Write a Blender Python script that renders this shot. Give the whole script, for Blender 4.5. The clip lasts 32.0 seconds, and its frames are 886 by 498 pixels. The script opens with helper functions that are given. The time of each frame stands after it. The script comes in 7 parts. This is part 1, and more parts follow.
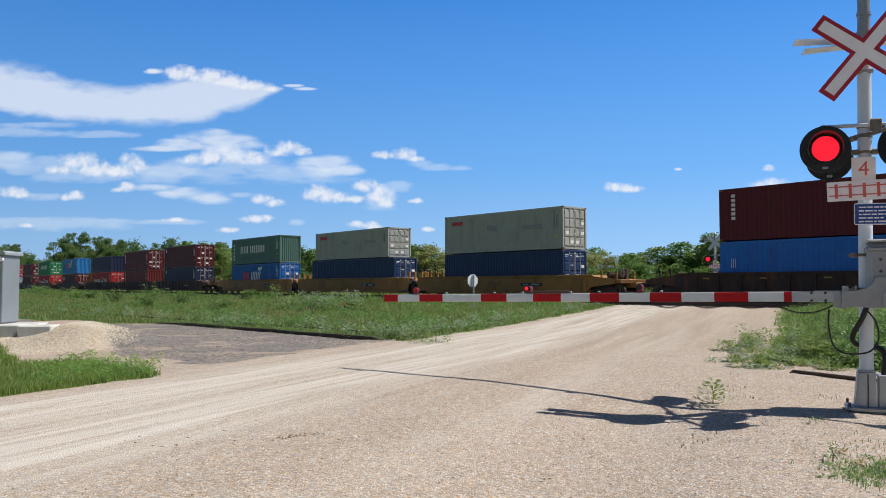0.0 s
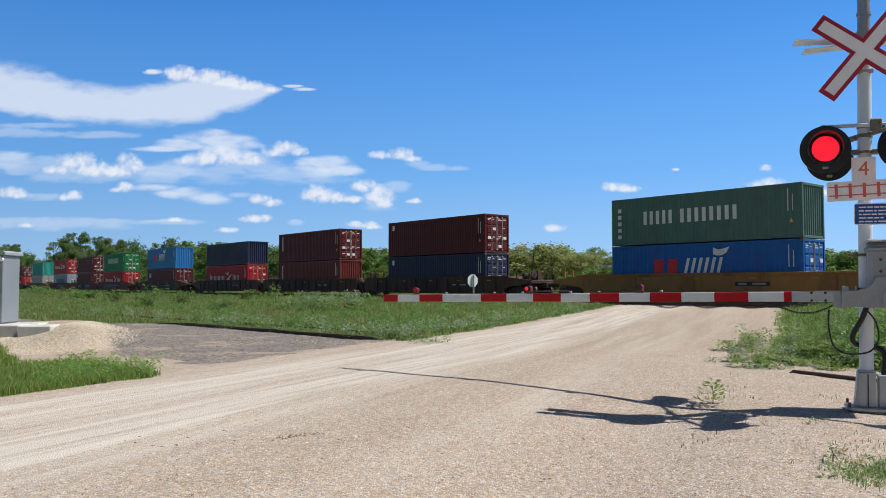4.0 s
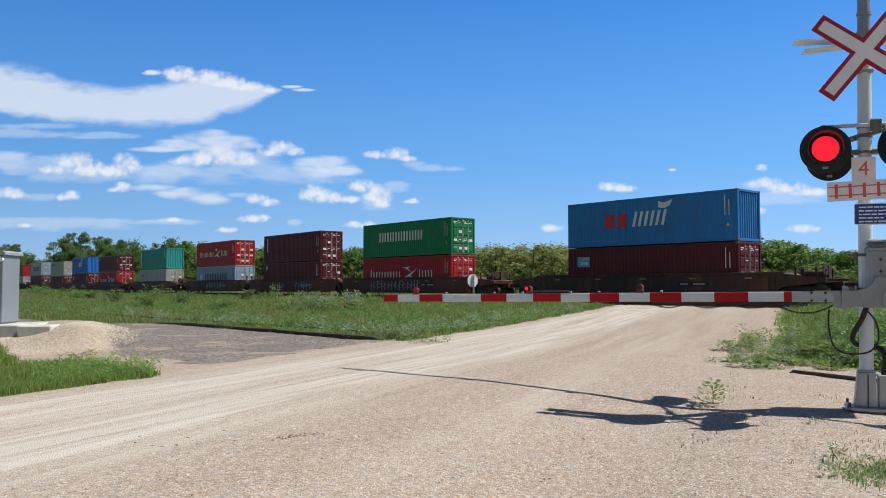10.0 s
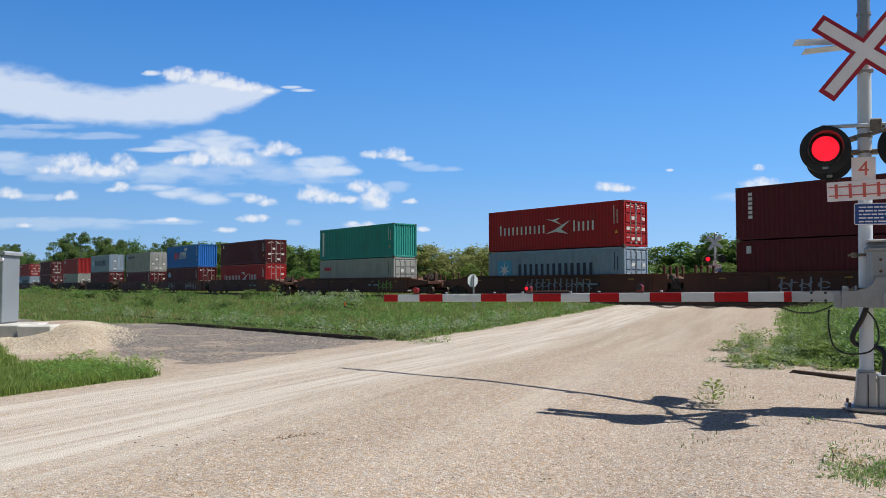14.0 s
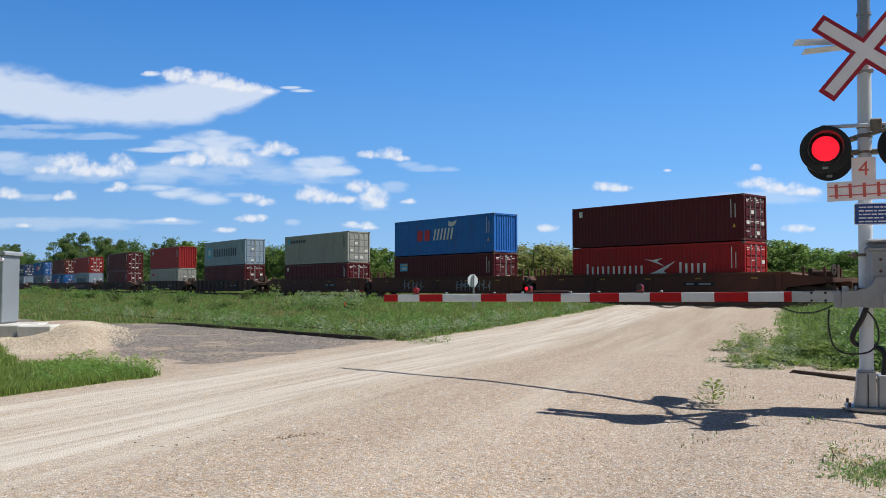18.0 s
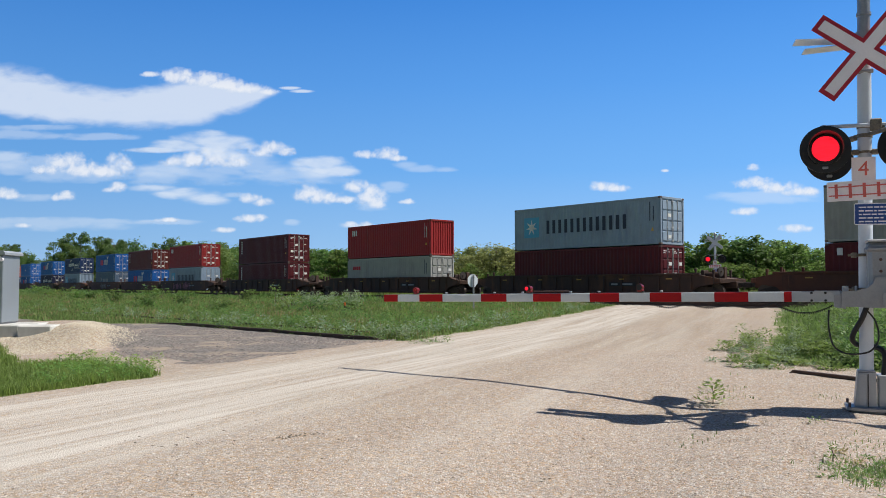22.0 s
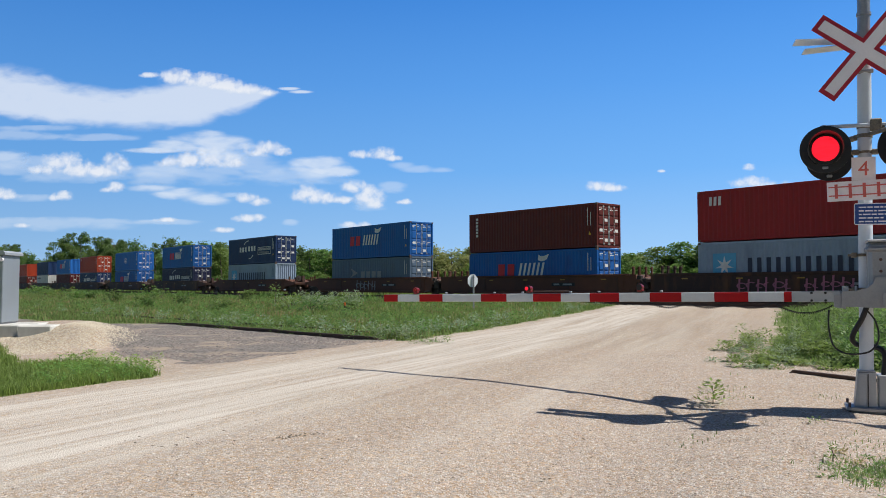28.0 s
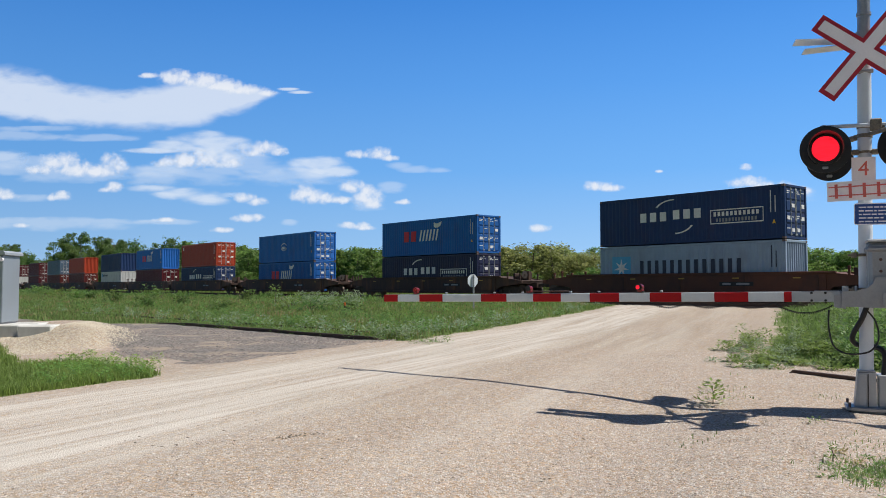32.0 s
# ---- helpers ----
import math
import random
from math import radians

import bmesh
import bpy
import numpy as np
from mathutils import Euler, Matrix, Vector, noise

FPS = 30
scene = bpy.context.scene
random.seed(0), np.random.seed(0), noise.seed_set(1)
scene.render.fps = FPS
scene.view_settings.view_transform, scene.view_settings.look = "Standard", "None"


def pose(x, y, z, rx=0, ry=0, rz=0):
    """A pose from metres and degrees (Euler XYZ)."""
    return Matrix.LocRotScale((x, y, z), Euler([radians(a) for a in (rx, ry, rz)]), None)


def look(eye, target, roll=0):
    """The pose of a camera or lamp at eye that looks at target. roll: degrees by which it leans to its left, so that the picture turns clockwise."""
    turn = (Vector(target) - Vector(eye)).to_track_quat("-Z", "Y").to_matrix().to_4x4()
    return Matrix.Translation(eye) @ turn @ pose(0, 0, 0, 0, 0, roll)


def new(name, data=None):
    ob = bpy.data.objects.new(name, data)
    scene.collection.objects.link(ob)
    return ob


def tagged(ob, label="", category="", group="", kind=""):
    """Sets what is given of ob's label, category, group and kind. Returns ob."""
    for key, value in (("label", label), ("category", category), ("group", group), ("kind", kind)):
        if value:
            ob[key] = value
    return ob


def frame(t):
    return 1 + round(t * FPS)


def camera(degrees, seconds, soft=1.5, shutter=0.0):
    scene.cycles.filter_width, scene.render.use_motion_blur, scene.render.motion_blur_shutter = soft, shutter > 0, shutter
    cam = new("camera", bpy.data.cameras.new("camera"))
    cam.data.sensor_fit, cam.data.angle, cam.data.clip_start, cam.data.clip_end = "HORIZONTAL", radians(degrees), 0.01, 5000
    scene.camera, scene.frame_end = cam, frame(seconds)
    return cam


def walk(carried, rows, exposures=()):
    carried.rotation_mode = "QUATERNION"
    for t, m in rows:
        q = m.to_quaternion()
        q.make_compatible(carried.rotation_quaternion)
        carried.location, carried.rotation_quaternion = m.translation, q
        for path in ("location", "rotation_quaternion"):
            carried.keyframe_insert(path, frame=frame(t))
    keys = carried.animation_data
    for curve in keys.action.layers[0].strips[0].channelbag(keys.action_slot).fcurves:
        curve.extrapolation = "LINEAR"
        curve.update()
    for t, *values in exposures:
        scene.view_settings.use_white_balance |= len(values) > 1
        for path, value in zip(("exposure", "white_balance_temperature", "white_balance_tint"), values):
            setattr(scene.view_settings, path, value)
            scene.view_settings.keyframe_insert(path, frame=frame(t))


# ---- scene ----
# The camera stands on the gravel beside the road, 1.3 m up, and does not move.
EYE = 1.30
cam = camera(57.32, 32.0, soft=0.9)
walk(cam, [(0.0, pose(0, 0, EYE, 92.66, 0, 0)), (32.0, pose(0, 0, EYE, 92.66, 0, 0))],
     exposures=[(0.0, 0.17), (32.0, 0.17)])

# ---- light: clear summer sky, high sun to the right ----
SUN_DIR = Vector((0.69, 0.015, 1.0)).normalized()
world = bpy.data.worlds.new("world")
scene.world = world
world.use_nodes = True
wn, wl = world.node_tree.nodes, world.node_tree.links
sky = wn.new("ShaderNodeTexSky")
sky.sky_type = 'NISHITA'
sky.sun_disc = False
sky.sun_elevation = math.asin(SUN_DIR.z)
sky.sun_rotation = math.atan2(SUN_DIR.x, SUN_DIR.y)
sky.air_density, sky.dust_density, sky.ozone_density = 1.0, 0.3, 1.5
tint = wn.new("ShaderNodeMix")
tint.data_type, tint.blend_type = 'RGBA', 'MULTIPLY'
tint.inputs[0].default_value = 1.0
tint.inputs[7].default_value = (0.94, 1.0, 1.09, 1)
wl.new(sky.outputs[0], tint.inputs[6])
wl.new(tint.outputs[2], wn["Background"].inputs[0])
wn["Background"].inputs[1].default_value = 0.050
sun_data = bpy.data.lights.new("sun", 'SUN')
sun_data.energy, sun_data.angle, sun_data.color = 5.0, radians(0.53), (1.0, 0.955, 0.875)
sun = new("sun", sun_data)
sun.matrix_basis = look((60, 20, 80), Vector((60, 20, 80)) - SUN_DIR)


# ---- materials ----
def mat(name, color, rough=0.6, metal=0.0, spread=0.12, scale=6.0, fine=60.0, bump=0.15, dirt=None, dirt_amount=0.0, dirt_scale=1.2, per_object=0.0, spec=0.5):
    """A procedural surface: colour varied at two scales, dirt patches, fine relief."""
    m = bpy.data.materials.new(name)
    m.use_nodes = True
    nt = m.node_tree
    n, l = nt.nodes, nt.links
    b = n["Principled BSDF"]
    b.inputs["Metallic"].default_value = metal
    b.inputs["Specular IOR Level"].default_value = spec
    tc = n.new("ShaderNodeTexCoord")
    n1, n2 = n.new("ShaderNodeTexNoise"), n.new("ShaderNodeTexNoise")
    n1.inputs["Scale"].default_value, n1.inputs["Detail"].default_value = scale, 5
    n2.inputs["Scale"].default_value, n2.inputs["Detail"].default_value = fine, 3
    for k in (n1, n2):
        l.new(tc.outputs["Object"], k.inputs["Vector"])
    add = n.new("ShaderNodeMath")
    add.operation = 'ADD'
    l.new(n1.outputs[0], add.inputs[0]), l.new(n2.outputs[0], add.inputs[1])
    ramp = n.new("ShaderNodeMapRange")
    ramp.inputs[1].default_value, ramp.inputs[2].default_value = 0.65, 1.35
    ramp.inputs[3].default_value, ramp.inputs[4].default_value = 1 - spread, 1 + spread
    l.new(add.outputs[0], ramp.inputs[0])
    hsv = n.new("ShaderNodeHueSaturation")
    hsv.inputs["Color"].default_value = (*color, 1)
    last = ramp.outputs[0]
    if per_object:
        oi = n.new("ShaderNodeObjectInfo")
        r2 = n.new("ShaderNodeMapRange")
        r2.inputs[3].default_value, r2.inputs[4].default_value = 1 - per_object, 1 + per_object
        l.new(oi.outputs["Random"], r2.inputs[0])
        mu = n.new("ShaderNodeMath")
        mu.operation = 'MULTIPLY'
        l.new(last, mu.inputs[0]), l.new(r2.outputs[0], mu.inputs[1])
        last = mu.outputs[0]
    l.new(last, hsv.inputs["Value"])
    col = hsv.outputs[0]
    if dirt:
        n3 = n.new("ShaderNodeTexNoise")
        n3.inputs["Scale"].default_value, n3.inputs["Detail"].default_value = dirt_scale, 8
        n3.inputs["Roughness"].default_value = 0.7
        mp = n.new("ShaderNodeMapping")
        mp.inputs["Scale"].default_value = (1, 1, 0.35)
        l.new(tc.outputs["Object"], mp.inputs[0]), l.new(mp.outputs[0], n3.inputs["Vector"])
        r3 = n.new("ShaderNodeMapRange")
        r3.inputs[1].default_value, r3.inputs[2].default_value = 0.48, 0.72
        r3.inputs[4].default_value = dirt_amount
        l.new(n3.outputs[0], r3.inputs[0])
        mix = n.new("ShaderNodeMix")
        mix.data_type = 'RGBA'
        l.new(r3.outputs[0], mix.inputs[0]), l.new(col, mix.inputs[6])
        mix.inputs[7].default_value = (*dirt, 1)
        col = mix.outputs[2]
    l.new(col, b.inputs["Base Color"])
    rr = n.new("ShaderNodeMapRange")
    rr.inputs[3].default_value, rr.inputs[4].default_value = max(0.05, rough - 0.1), min(1, rough + 0.12)
    l.new(n1.outputs[0], rr.inputs[0]), l.new(rr.outputs[0], b.inputs["Roughness"])
    if bump:
        bp = n.new("ShaderNodeBump")
        bp.inputs["Strength"].default_value, bp.inputs["Distance"].default_value = bump, 0.01
        l.new(n2.outputs[0], bp.inputs["Height"]), l.new(bp.outputs[0], b.inputs["Normal"])
    return m


def glow(name, color, strength, rows=0):
    m = bpy.data.materials.new(name)
    m.use_nodes = True
    b = m.node_tree.nodes["Principled BSDF"]
    b.inputs["Base Color"].default_value = (*[c * 0.5 for c in color], 1)
    b.inputs["Emission Color"].default_value = (*color, 1)
    b.inputs["Emission Strength"].default_value = strength
    if rows:
        # rows of diodes behind a ribbed lens
        n, l = m.node_tree.nodes, m.node_tree.links
        tc, mp, no, mr = n.new("ShaderNodeTexCoord"), n.new("ShaderNodeMapping"), n.new("ShaderNodeTexNoise"), n.new("ShaderNodeMapRange")
        mp.inputs["Scale"].default_value = (9, 9, rows)
        no.inputs["Scale"].default_value, no.inputs["Detail"].default_value = 1.0, 2
        mr.inputs[1].default_value, mr.inputs[2].default_value, mr.inputs[3].default_value, mr.inputs[4].default_value = 0.3, 0.7, strength * 0.6, strength * 1.25
        l.new(tc.outputs["Object"], mp.inputs[0]), l.new(mp.outputs[0], no.inputs["Vector"])
        l.new(no.outputs[0], mr.inputs[0]), l.new(mr.outputs[0], b.inputs["Emission Strength"])
    return m


def leaf_mat(name, color, spread=0.35, gloss=0.5, trans=0.35):
    """Foliage: each leaf or blade has its own shade, and lets some light through."""
    m = bpy.data.materials.new(name)
    m.use_nodes = True
    nt = m.node_tree
    n, l = nt.nodes, nt.links
    b = n["Principled BSDF"]
    geo, oi, hsv = n.new("ShaderNodeNewGeometry"), n.new("ShaderNodeObjectInfo"), n.new("ShaderNodeHueSaturation")
    r = n.new("ShaderNodeMapRange")
    r.inputs[3].default_value, r.inputs[4].default_value = 1 - spread, 1 + spread
    l.new(geo.outputs["Random Per Island"], r.inputs[0])
    r2 = n.new("ShaderNodeMapRange")
    r2.inputs[3].default_value, r2.inputs[4].default_value = 0.475, 0.515
    l.new(oi.outputs["Random"], r2.inputs[0])
    hsv.inputs["Color"].default_value = (*color, 1)
    l.new(r.outputs[0], hsv.inputs["Value"]), l.new(r2.outputs[0], hsv.inputs["Hue"])
    l.new(hsv.outputs[0], b.inputs["Base Color"])
    b.inputs["Roughness"].default_value = gloss
    tr = n.new("ShaderNodeBsdfTranslucent")
    bright = n.new("ShaderNodeHueSaturation")
    bright.inputs["Value"].default_value = 1.5
    l.new(hsv.outputs[0], bright.inputs["Color"]), l.new(bright.outputs[0], tr.inputs["Color"])
    mx = n.new("ShaderNodeMixShader")
    mx.inputs[0].default_value = trans
    l.new(b.outputs[0], mx.inputs[1]), l.new(tr.outputs[0], mx.inputs[2])
    l.new(mx.outputs[0], n["Material Output"].inputs[0])
    return m


RUST = (0.10, 0.04, 0.02)
PAINT = {}
for key, rgb in {
        "maroon": (0.096, 0.0125, 0.018), "brown": (0.13, 0.024, 0.020), "red": (0.37, 0.017, 0.02),
        "orange": (0.40, 0.055, 0.025), "grey": (0.36, 0.365, 0.345), "steel": (0.27, 0.35, 0.45),
        "navy": (0.018, 0.042, 0.12), "midnight": (0.022, 0.028, 0.070), "cobalt": (0.024, 0.15, 0.50),
        "azure": (0.014, 0.115, 0.39), "green": (0.010, 0.19, 0.072), "teal": (0.032, 0.29, 0.26),
        "sage": (0.085, 0.16, 0.142), "white": (0.62, 0.62, 0.60), "slate": (0.10, 0.15, 0.22),
        "brick": (0.30, 0.024, 0.026), "sky_blue": (0.030, 0.185, 0.48)}.items():
    PAINT[key] = mat("paint_" + key, rgb, rough=0.5, spread=0.10, scale=1.5, fine=35, bump=0.06, dirt=RUST, dirt_amount=0.22, dirt_scale=0.9, per_object=0.08, spec=0.22)
M_CAST = mat("casting_steel", (0.10, 0.06, 0.05), rough=0.7, spread=0.3, dirt=(0.25, 0.22, 0.2), dirt_amount=0.5)
M_CLAMP = mat("weathered_clamp_steel", (0.24, 0.20, 0.15), rough=0.6, metal=0.3, spread=0.35, scale=18, dirt=(0.08, 0.06, 0.05), dirt_amount=0.7, dirt_scale=9)
M_ROD = mat("galvanised_rod", (0.52, 0.52, 0.51), rough=0.45, metal=0.2, spread=0.15)
M_DECAL = {"white": mat("decal_white", (0.72, 0.72, 0.70), spread=0.12, bump=0.03, dirt=(0.3, 0.25, 0.22), dirt_amount=0.35),
           "red": mat("decal_red", (0.55, 0.02, 0.03), spread=0.1, bump=0.03),
           "dark": mat("decal_dark", (0.02, 0.03, 0.06), spread=0.1, bump=0.03),
           "sky": mat("decal_sky_blue", (0.10, 0.38, 0.60), spread=0.1, bump=0.03),
           "yellow": mat("decal_yellow", (0.75, 0.45, 0.04), spread=0.1, bump=0.03),
           "grey": mat("decal_grey", (0.25, 0.26, 0.27), spread=0.2, bump=0.03),
           "lime": mat("decal_lime", (0.16, 0.34, 0.05), spread=0.2, bump=0.03),
           "pink": mat("decal_pink", (0.42, 0.14, 0.20), spread=0.2, bump=0.03),
           "black": mat("decal_black", (0.015, 0.015, 0.015), spread=0.2, bump=0.03)}
CARPAINT = {"ochre": mat("car_ochre", (0.30, 0.145, 0.035), rough=0.7, spread=0.2, scale=1.2, bump=0.1, dirt=(0.05, 0.03, 0.02), dirt_amount=0.6, dirt_scale=0.8),
            "rust": mat("car_rust_red", (0.10, 0.036, 0.019), rough=0.75, spread=0.3, scale=1.2, bump=0.12, dirt=(0.035, 0.022, 0.018), dirt_amount=0.7, dirt_scale=0.8),
            "umber": mat("car_umber", (0.052, 0.027, 0.019), rough=0.75, spread=0.35, scale=1.2, bump=0.12, dirt=(0.19, 0.075, 0.024), dirt_amount=0.6, dirt_scale=0.9)}
M_REFL = mat("dull_yellow_reflector", (0.40, 0.23, 0.04), rough=0.6, spread=0.2, dirt=(0.1, 0.06, 0.03), dirt_amount=0.7)
M_TRUCK = mat("truck_cast_iron", (0.035, 0.028, 0.024), rough=0.8, spread=0.35, dirt=(0.12, 0.07, 0.04), dirt_amount=0.5)
M_WHEEL = mat("wheel_steel", (0.09, 0.07, 0.06), rough=0.5, metal=0.6, spread=0.2)
M_RAILM = mat("rail_rusty_steel", (0.075, 0.046, 0.034), rough=0.65, metal=0.3, spread=0.3, scale=3)
M_TIE = mat("tie_weathered_wood", (0.10, 0.085, 0.075), rough=0.9, spread=0.35, scale=8, bump=0.4)
M_ALU = mat("aluminium", (0.40, 0.42, 0.45), rough=0.42, metal=0.35, spread=0.06, bump=0.05, dirt=(0.35, 0.34, 0.32), dirt_amount=0.3)
M_PLATE = mat("bare_plate_aluminium", (0.70, 0.77, 0.88), rough=0.5, spread=0.06, bump=0.03, dirt=(0.4, 0.42, 0.45), dirt_amount=0.3)
M_GALV = mat("galvanised_steel", (0.30, 0.31, 0.33), rough=0.42, metal=0.55, spread=0.1, scale=14, bump=0.05)
M_MASTW = mat("white_mast_paint", (0.64, 0.69, 0.76), rough=0.4, spread=0.04, bump=0.03, dirt=(0.45, 0.42, 0.38), dirt_amount=0.3)
M_SIGNW = mat("sign_white_sheeting", (0.90, 0.86, 0.92), rough=0.4, spread=0.04, bump=0.02, dirt=(0.5, 0.46, 0.45), dirt_amount=0.25)
M_SIGNR = mat("sign_red_sheeting", (0.42, 0.012, 0.03), rough=0.4, spread=0.05, bump=0.02)
M_REDTXT = mat("faded_red_print", (0.62, 0.13, 0.12), rough=0.5, spread=0.08, bump=0.02)
M_BLUE = mat("sign_blue_sheeting", (0.015, 0.06, 0.28), rough=0.4, spread=0.05, bump=0.02)
M_BLACK = mat("black_enamel", (0.012, 0.012, 0.013), rough=0.45, spread=0.2, bump=0.03)
M_RUBBER = mat("black_rubber_cable", (0.015, 0.015, 0.016), rough=0.6, spread=0.2, bump=0.05)
M_STRIPER = mat("gate_red_sheeting", (0.42, 0.006, 0.010), rough=0.5, spread=0.08, bump=0.02, dirt=(0.3, 0.03, 0.03), dirt_amount=0.3, spec=0.2)
M_STRIPEW = mat("gate_white_sheeting", (0.66, 0.70, 0.72), rough=0.45, spread=0.06, bump=0.02, dirt=(0.5, 0.48, 0.45), dirt_amount=0.3)
M_LIT = glow("lit_red_diodes", (1.0, 0.012, 0.035), 0.95, 70)
M_UNLIT = mat("unlit_red_lens", (0.075, 0.006, 0.008), rough=0.2, spread=0.15, scale=20, bump=0.1)
M_REDCAP = mat("red_lamp_cap", (0.17, 0.010, 0.012), rough=0.3, spread=0.1, bump=0.03)
M_CONC = mat("weathered_concrete", (0.56, 0.55, 0.52), rough=0.9, spread=0.12, scale=4, fine=90, bump=0.35, dirt=(0.3, 0.28, 0.24), dirt_amount=0.5)
M_CABIN = mat("cabinet_aluminium", (0.29, 0.325, 0.36), rough=0.45, metal=0.3, spread=0.05, scale=2, bump=0.03, dirt=(0.25, 0.25, 0.24), dirt_amount=0.3)
M_ORANGE = mat("orange_flagging", (0.8, 0.16, 0.03), rough=0.7, spread=0.1)
M_POSTW = mat("sign_post_wood", (0.07, 0.06, 0.05), rough=0.8, spread=0.2)
M_BARK = mat("grey_brown_bark", (0.14, 0.11, 0.085), rough=0.95, spread=0.3, scale=5, bump=0.6)
L_GRASS = leaf_mat("meadow_grass", (0.15, 0.22, 0.06), 0.35, 0.6, 0.5)
L_TURF = leaf_mat("roadside_turf", (0.165, 0.265, 0.06), 0.35, 0.6, 0.5)
L_RANK = leaf_mat("rank_verge_growth", (0.088, 0.155, 0.042), 0.45, 0.6, 0.45)
L_DRY = leaf_mat("dry_stalks", (0.30, 0.24, 0.11), 0.3, 0.7, 0.3)
L_WEED = leaf_mat("broad_weeds", (0.125, 0.205, 0.05), 0.35, 0.55, 0.45)
L_SAGE = leaf_mat("silvery_weeds", (0.22, 0.28, 0.17), 0.3, 0.65, 0.35)
L_TREE = leaf_mat("poplar_leaves", (0.10, 0.17, 0.047), 0.4, 0.6, 0.5)
L_THIN = leaf_mat("thin_greyish_leaves", (0.19, 0.20, 0.11), 0.4, 0.7, 0.4)
L_WILLOW = leaf_mat("willow_leaves", (0.22, 0.25, 0.085), 0.35, 0.6, 0.5)
L_BUSH = leaf_mat("bush_leaves", (0.125, 0.21, 0.05), 0.4, 0.6, 0.5)


# ---- mesh building ----
class MB:
    """A mesh in the making: boxes, bars, sweeps and sheets."""

    def __init__(self):
        self.v, self.f = [], []

    def add(self, vs, fs):
        o = len(self.v)
        self.v += [tuple(p) for p in vs]
        self.f += [tuple(i + o for i in q) for q in fs]
        return self

    def box(self, x0, x1, y0, y1, z0, z1, c=0.0):
        """A box, with chamfered edges where c is given."""
        if c <= 0:
            v = [(x, y, z) for x in (x0, x1) for y in (y0, y1) for z in (z0, z1)]
            return self.add(v, [(0, 1, 3, 2), (4, 6, 7, 5), (0, 4, 5, 1), (2, 3, 7, 6), (0, 2, 6, 4), (1, 5, 7, 3)])
        o = len(self.v)
        idx = {}
        for i, x in enumerate((x0, x1)):
            for j, y in enumerate((y0, y1)):
                for k, z in enumerate((z0, z1)):
                    sx, sy, sz = (1, -1)[i], (1, -1)[j], (1, -1)[k]
                    for a, p in enumerate(((x, y + sy * c, z + sz * c), (x + sx * c, y, z + sz * c), (x + sx * c, y + sy * c, z))):
                        idx[i, j, k, a] = len(self.v) - o
                        self.v.append(p)
        fs = []
        for i in (0, 1):
            fs.append([idx[i, j, k, 0] for j, k in ((0, 0), (0, 1), (1, 1), (1, 0))])
            fs.append([idx[j, i, k, 1] for j, k in ((0, 0), (0, 1), (1, 1), (1, 0))])
            fs.append([idx[j, k, i, 2] for j, k in ((0, 0), (0, 1), (1, 1), (1, 0))])
            for j in (0, 1):
                fs.append([idx[i, j, 0, 0], idx[i, j, 1, 0], idx[i, j, 1, 1], idx[i, j, 0, 1]])
                fs.append([idx[i, 0, j, 0], idx[i, 1, j, 0], idx[i, 1, j, 2], idx[i, 0, j, 2]])
                fs.append([idx[0, i, j, 1], idx[1, i, j, 1], idx[1, i, j, 2], idx[0, i, j, 2]])
                for k in (0, 1):
                    fs.append([idx[i, j, k, 0], idx[i, j, k, 1], idx[i, j, k, 2]])
        self.f += [tuple(q + o for q in f) for f in fs]
        return self

    def tube(self, pts, r, n=10, caps=True):
        """A round bar along pts; r is one radius or one for each point."""
        pts = [Vector(p) for p in pts]
        rs = r if isinstance(r, (list, tuple)) else [r] * len(pts)
        o = len(self.v)
        for i, p in enumerate(pts):
            d = (pts[min(i + 1, len(pts) - 1)] - pts[max(i - 1, 0)]).normalized()
            a = d.orthogonal().normalized() if i == 0 else (a - d * a.dot(d)).normalized()
            b = d.cross(a)
            for k in range(n):
                t = 2 * math.pi * k / n
                self.v.append(tuple(p + rs[i] * (math.cos(t) * a + math.sin(t) * b)))
        for i in range(len(pts) - 1):
            for k in range(n):
                self.f.append((o + i * n + k, o + i * n + (k + 1) % n, o + (i + 1) * n + (k + 1) % n, o + (i + 1) * n + k))
        if caps:
            self.f.append(tuple(o + k for k in reversed(range(n))))
            self.f.append(tuple(o + (len(pts) - 1) * n + k for k in range(n)))
        return self

    def slab(self, outline, d, at=(0, 0, 0), u=(1, 0, 0), w=(0, 0, 1)):
        """A flat outline given in (u, w), with thickness d along u x w."""
        at, u, w = Vector(at), Vector(u).normalized(), Vector(w).normalized()
        nrm = u.cross(w).normalized()
        n = len(outline)
        vs = [at + u * a + w * b for a, b in outline] + [at + u * a + w * b + nrm * d for a, b in outline]
        fs = [tuple(reversed(range(n))), tuple(range(n, 2 * n))] + [(i, (i + 1) % n, n + (i + 1) % n, n + i) for i in range(n)]
        return self.add(vs, fs)

    def mesh(self, name, material, smooth=False):
        me = bpy.data.meshes.new(name)
        me.from_pydata(self.v, [], self.f)
        me.materials.append(material)
        if smooth:
            me.shade_smooth()
            me.set_sharp_from_angle(angle=radians(40))
        bm = bmesh.new()
        bm.from_mesh(me)
        bmesh.ops.recalc_face_normals(bm, faces=bm.faces)
        bm.to_mesh(me)
        bm.free()
        return me


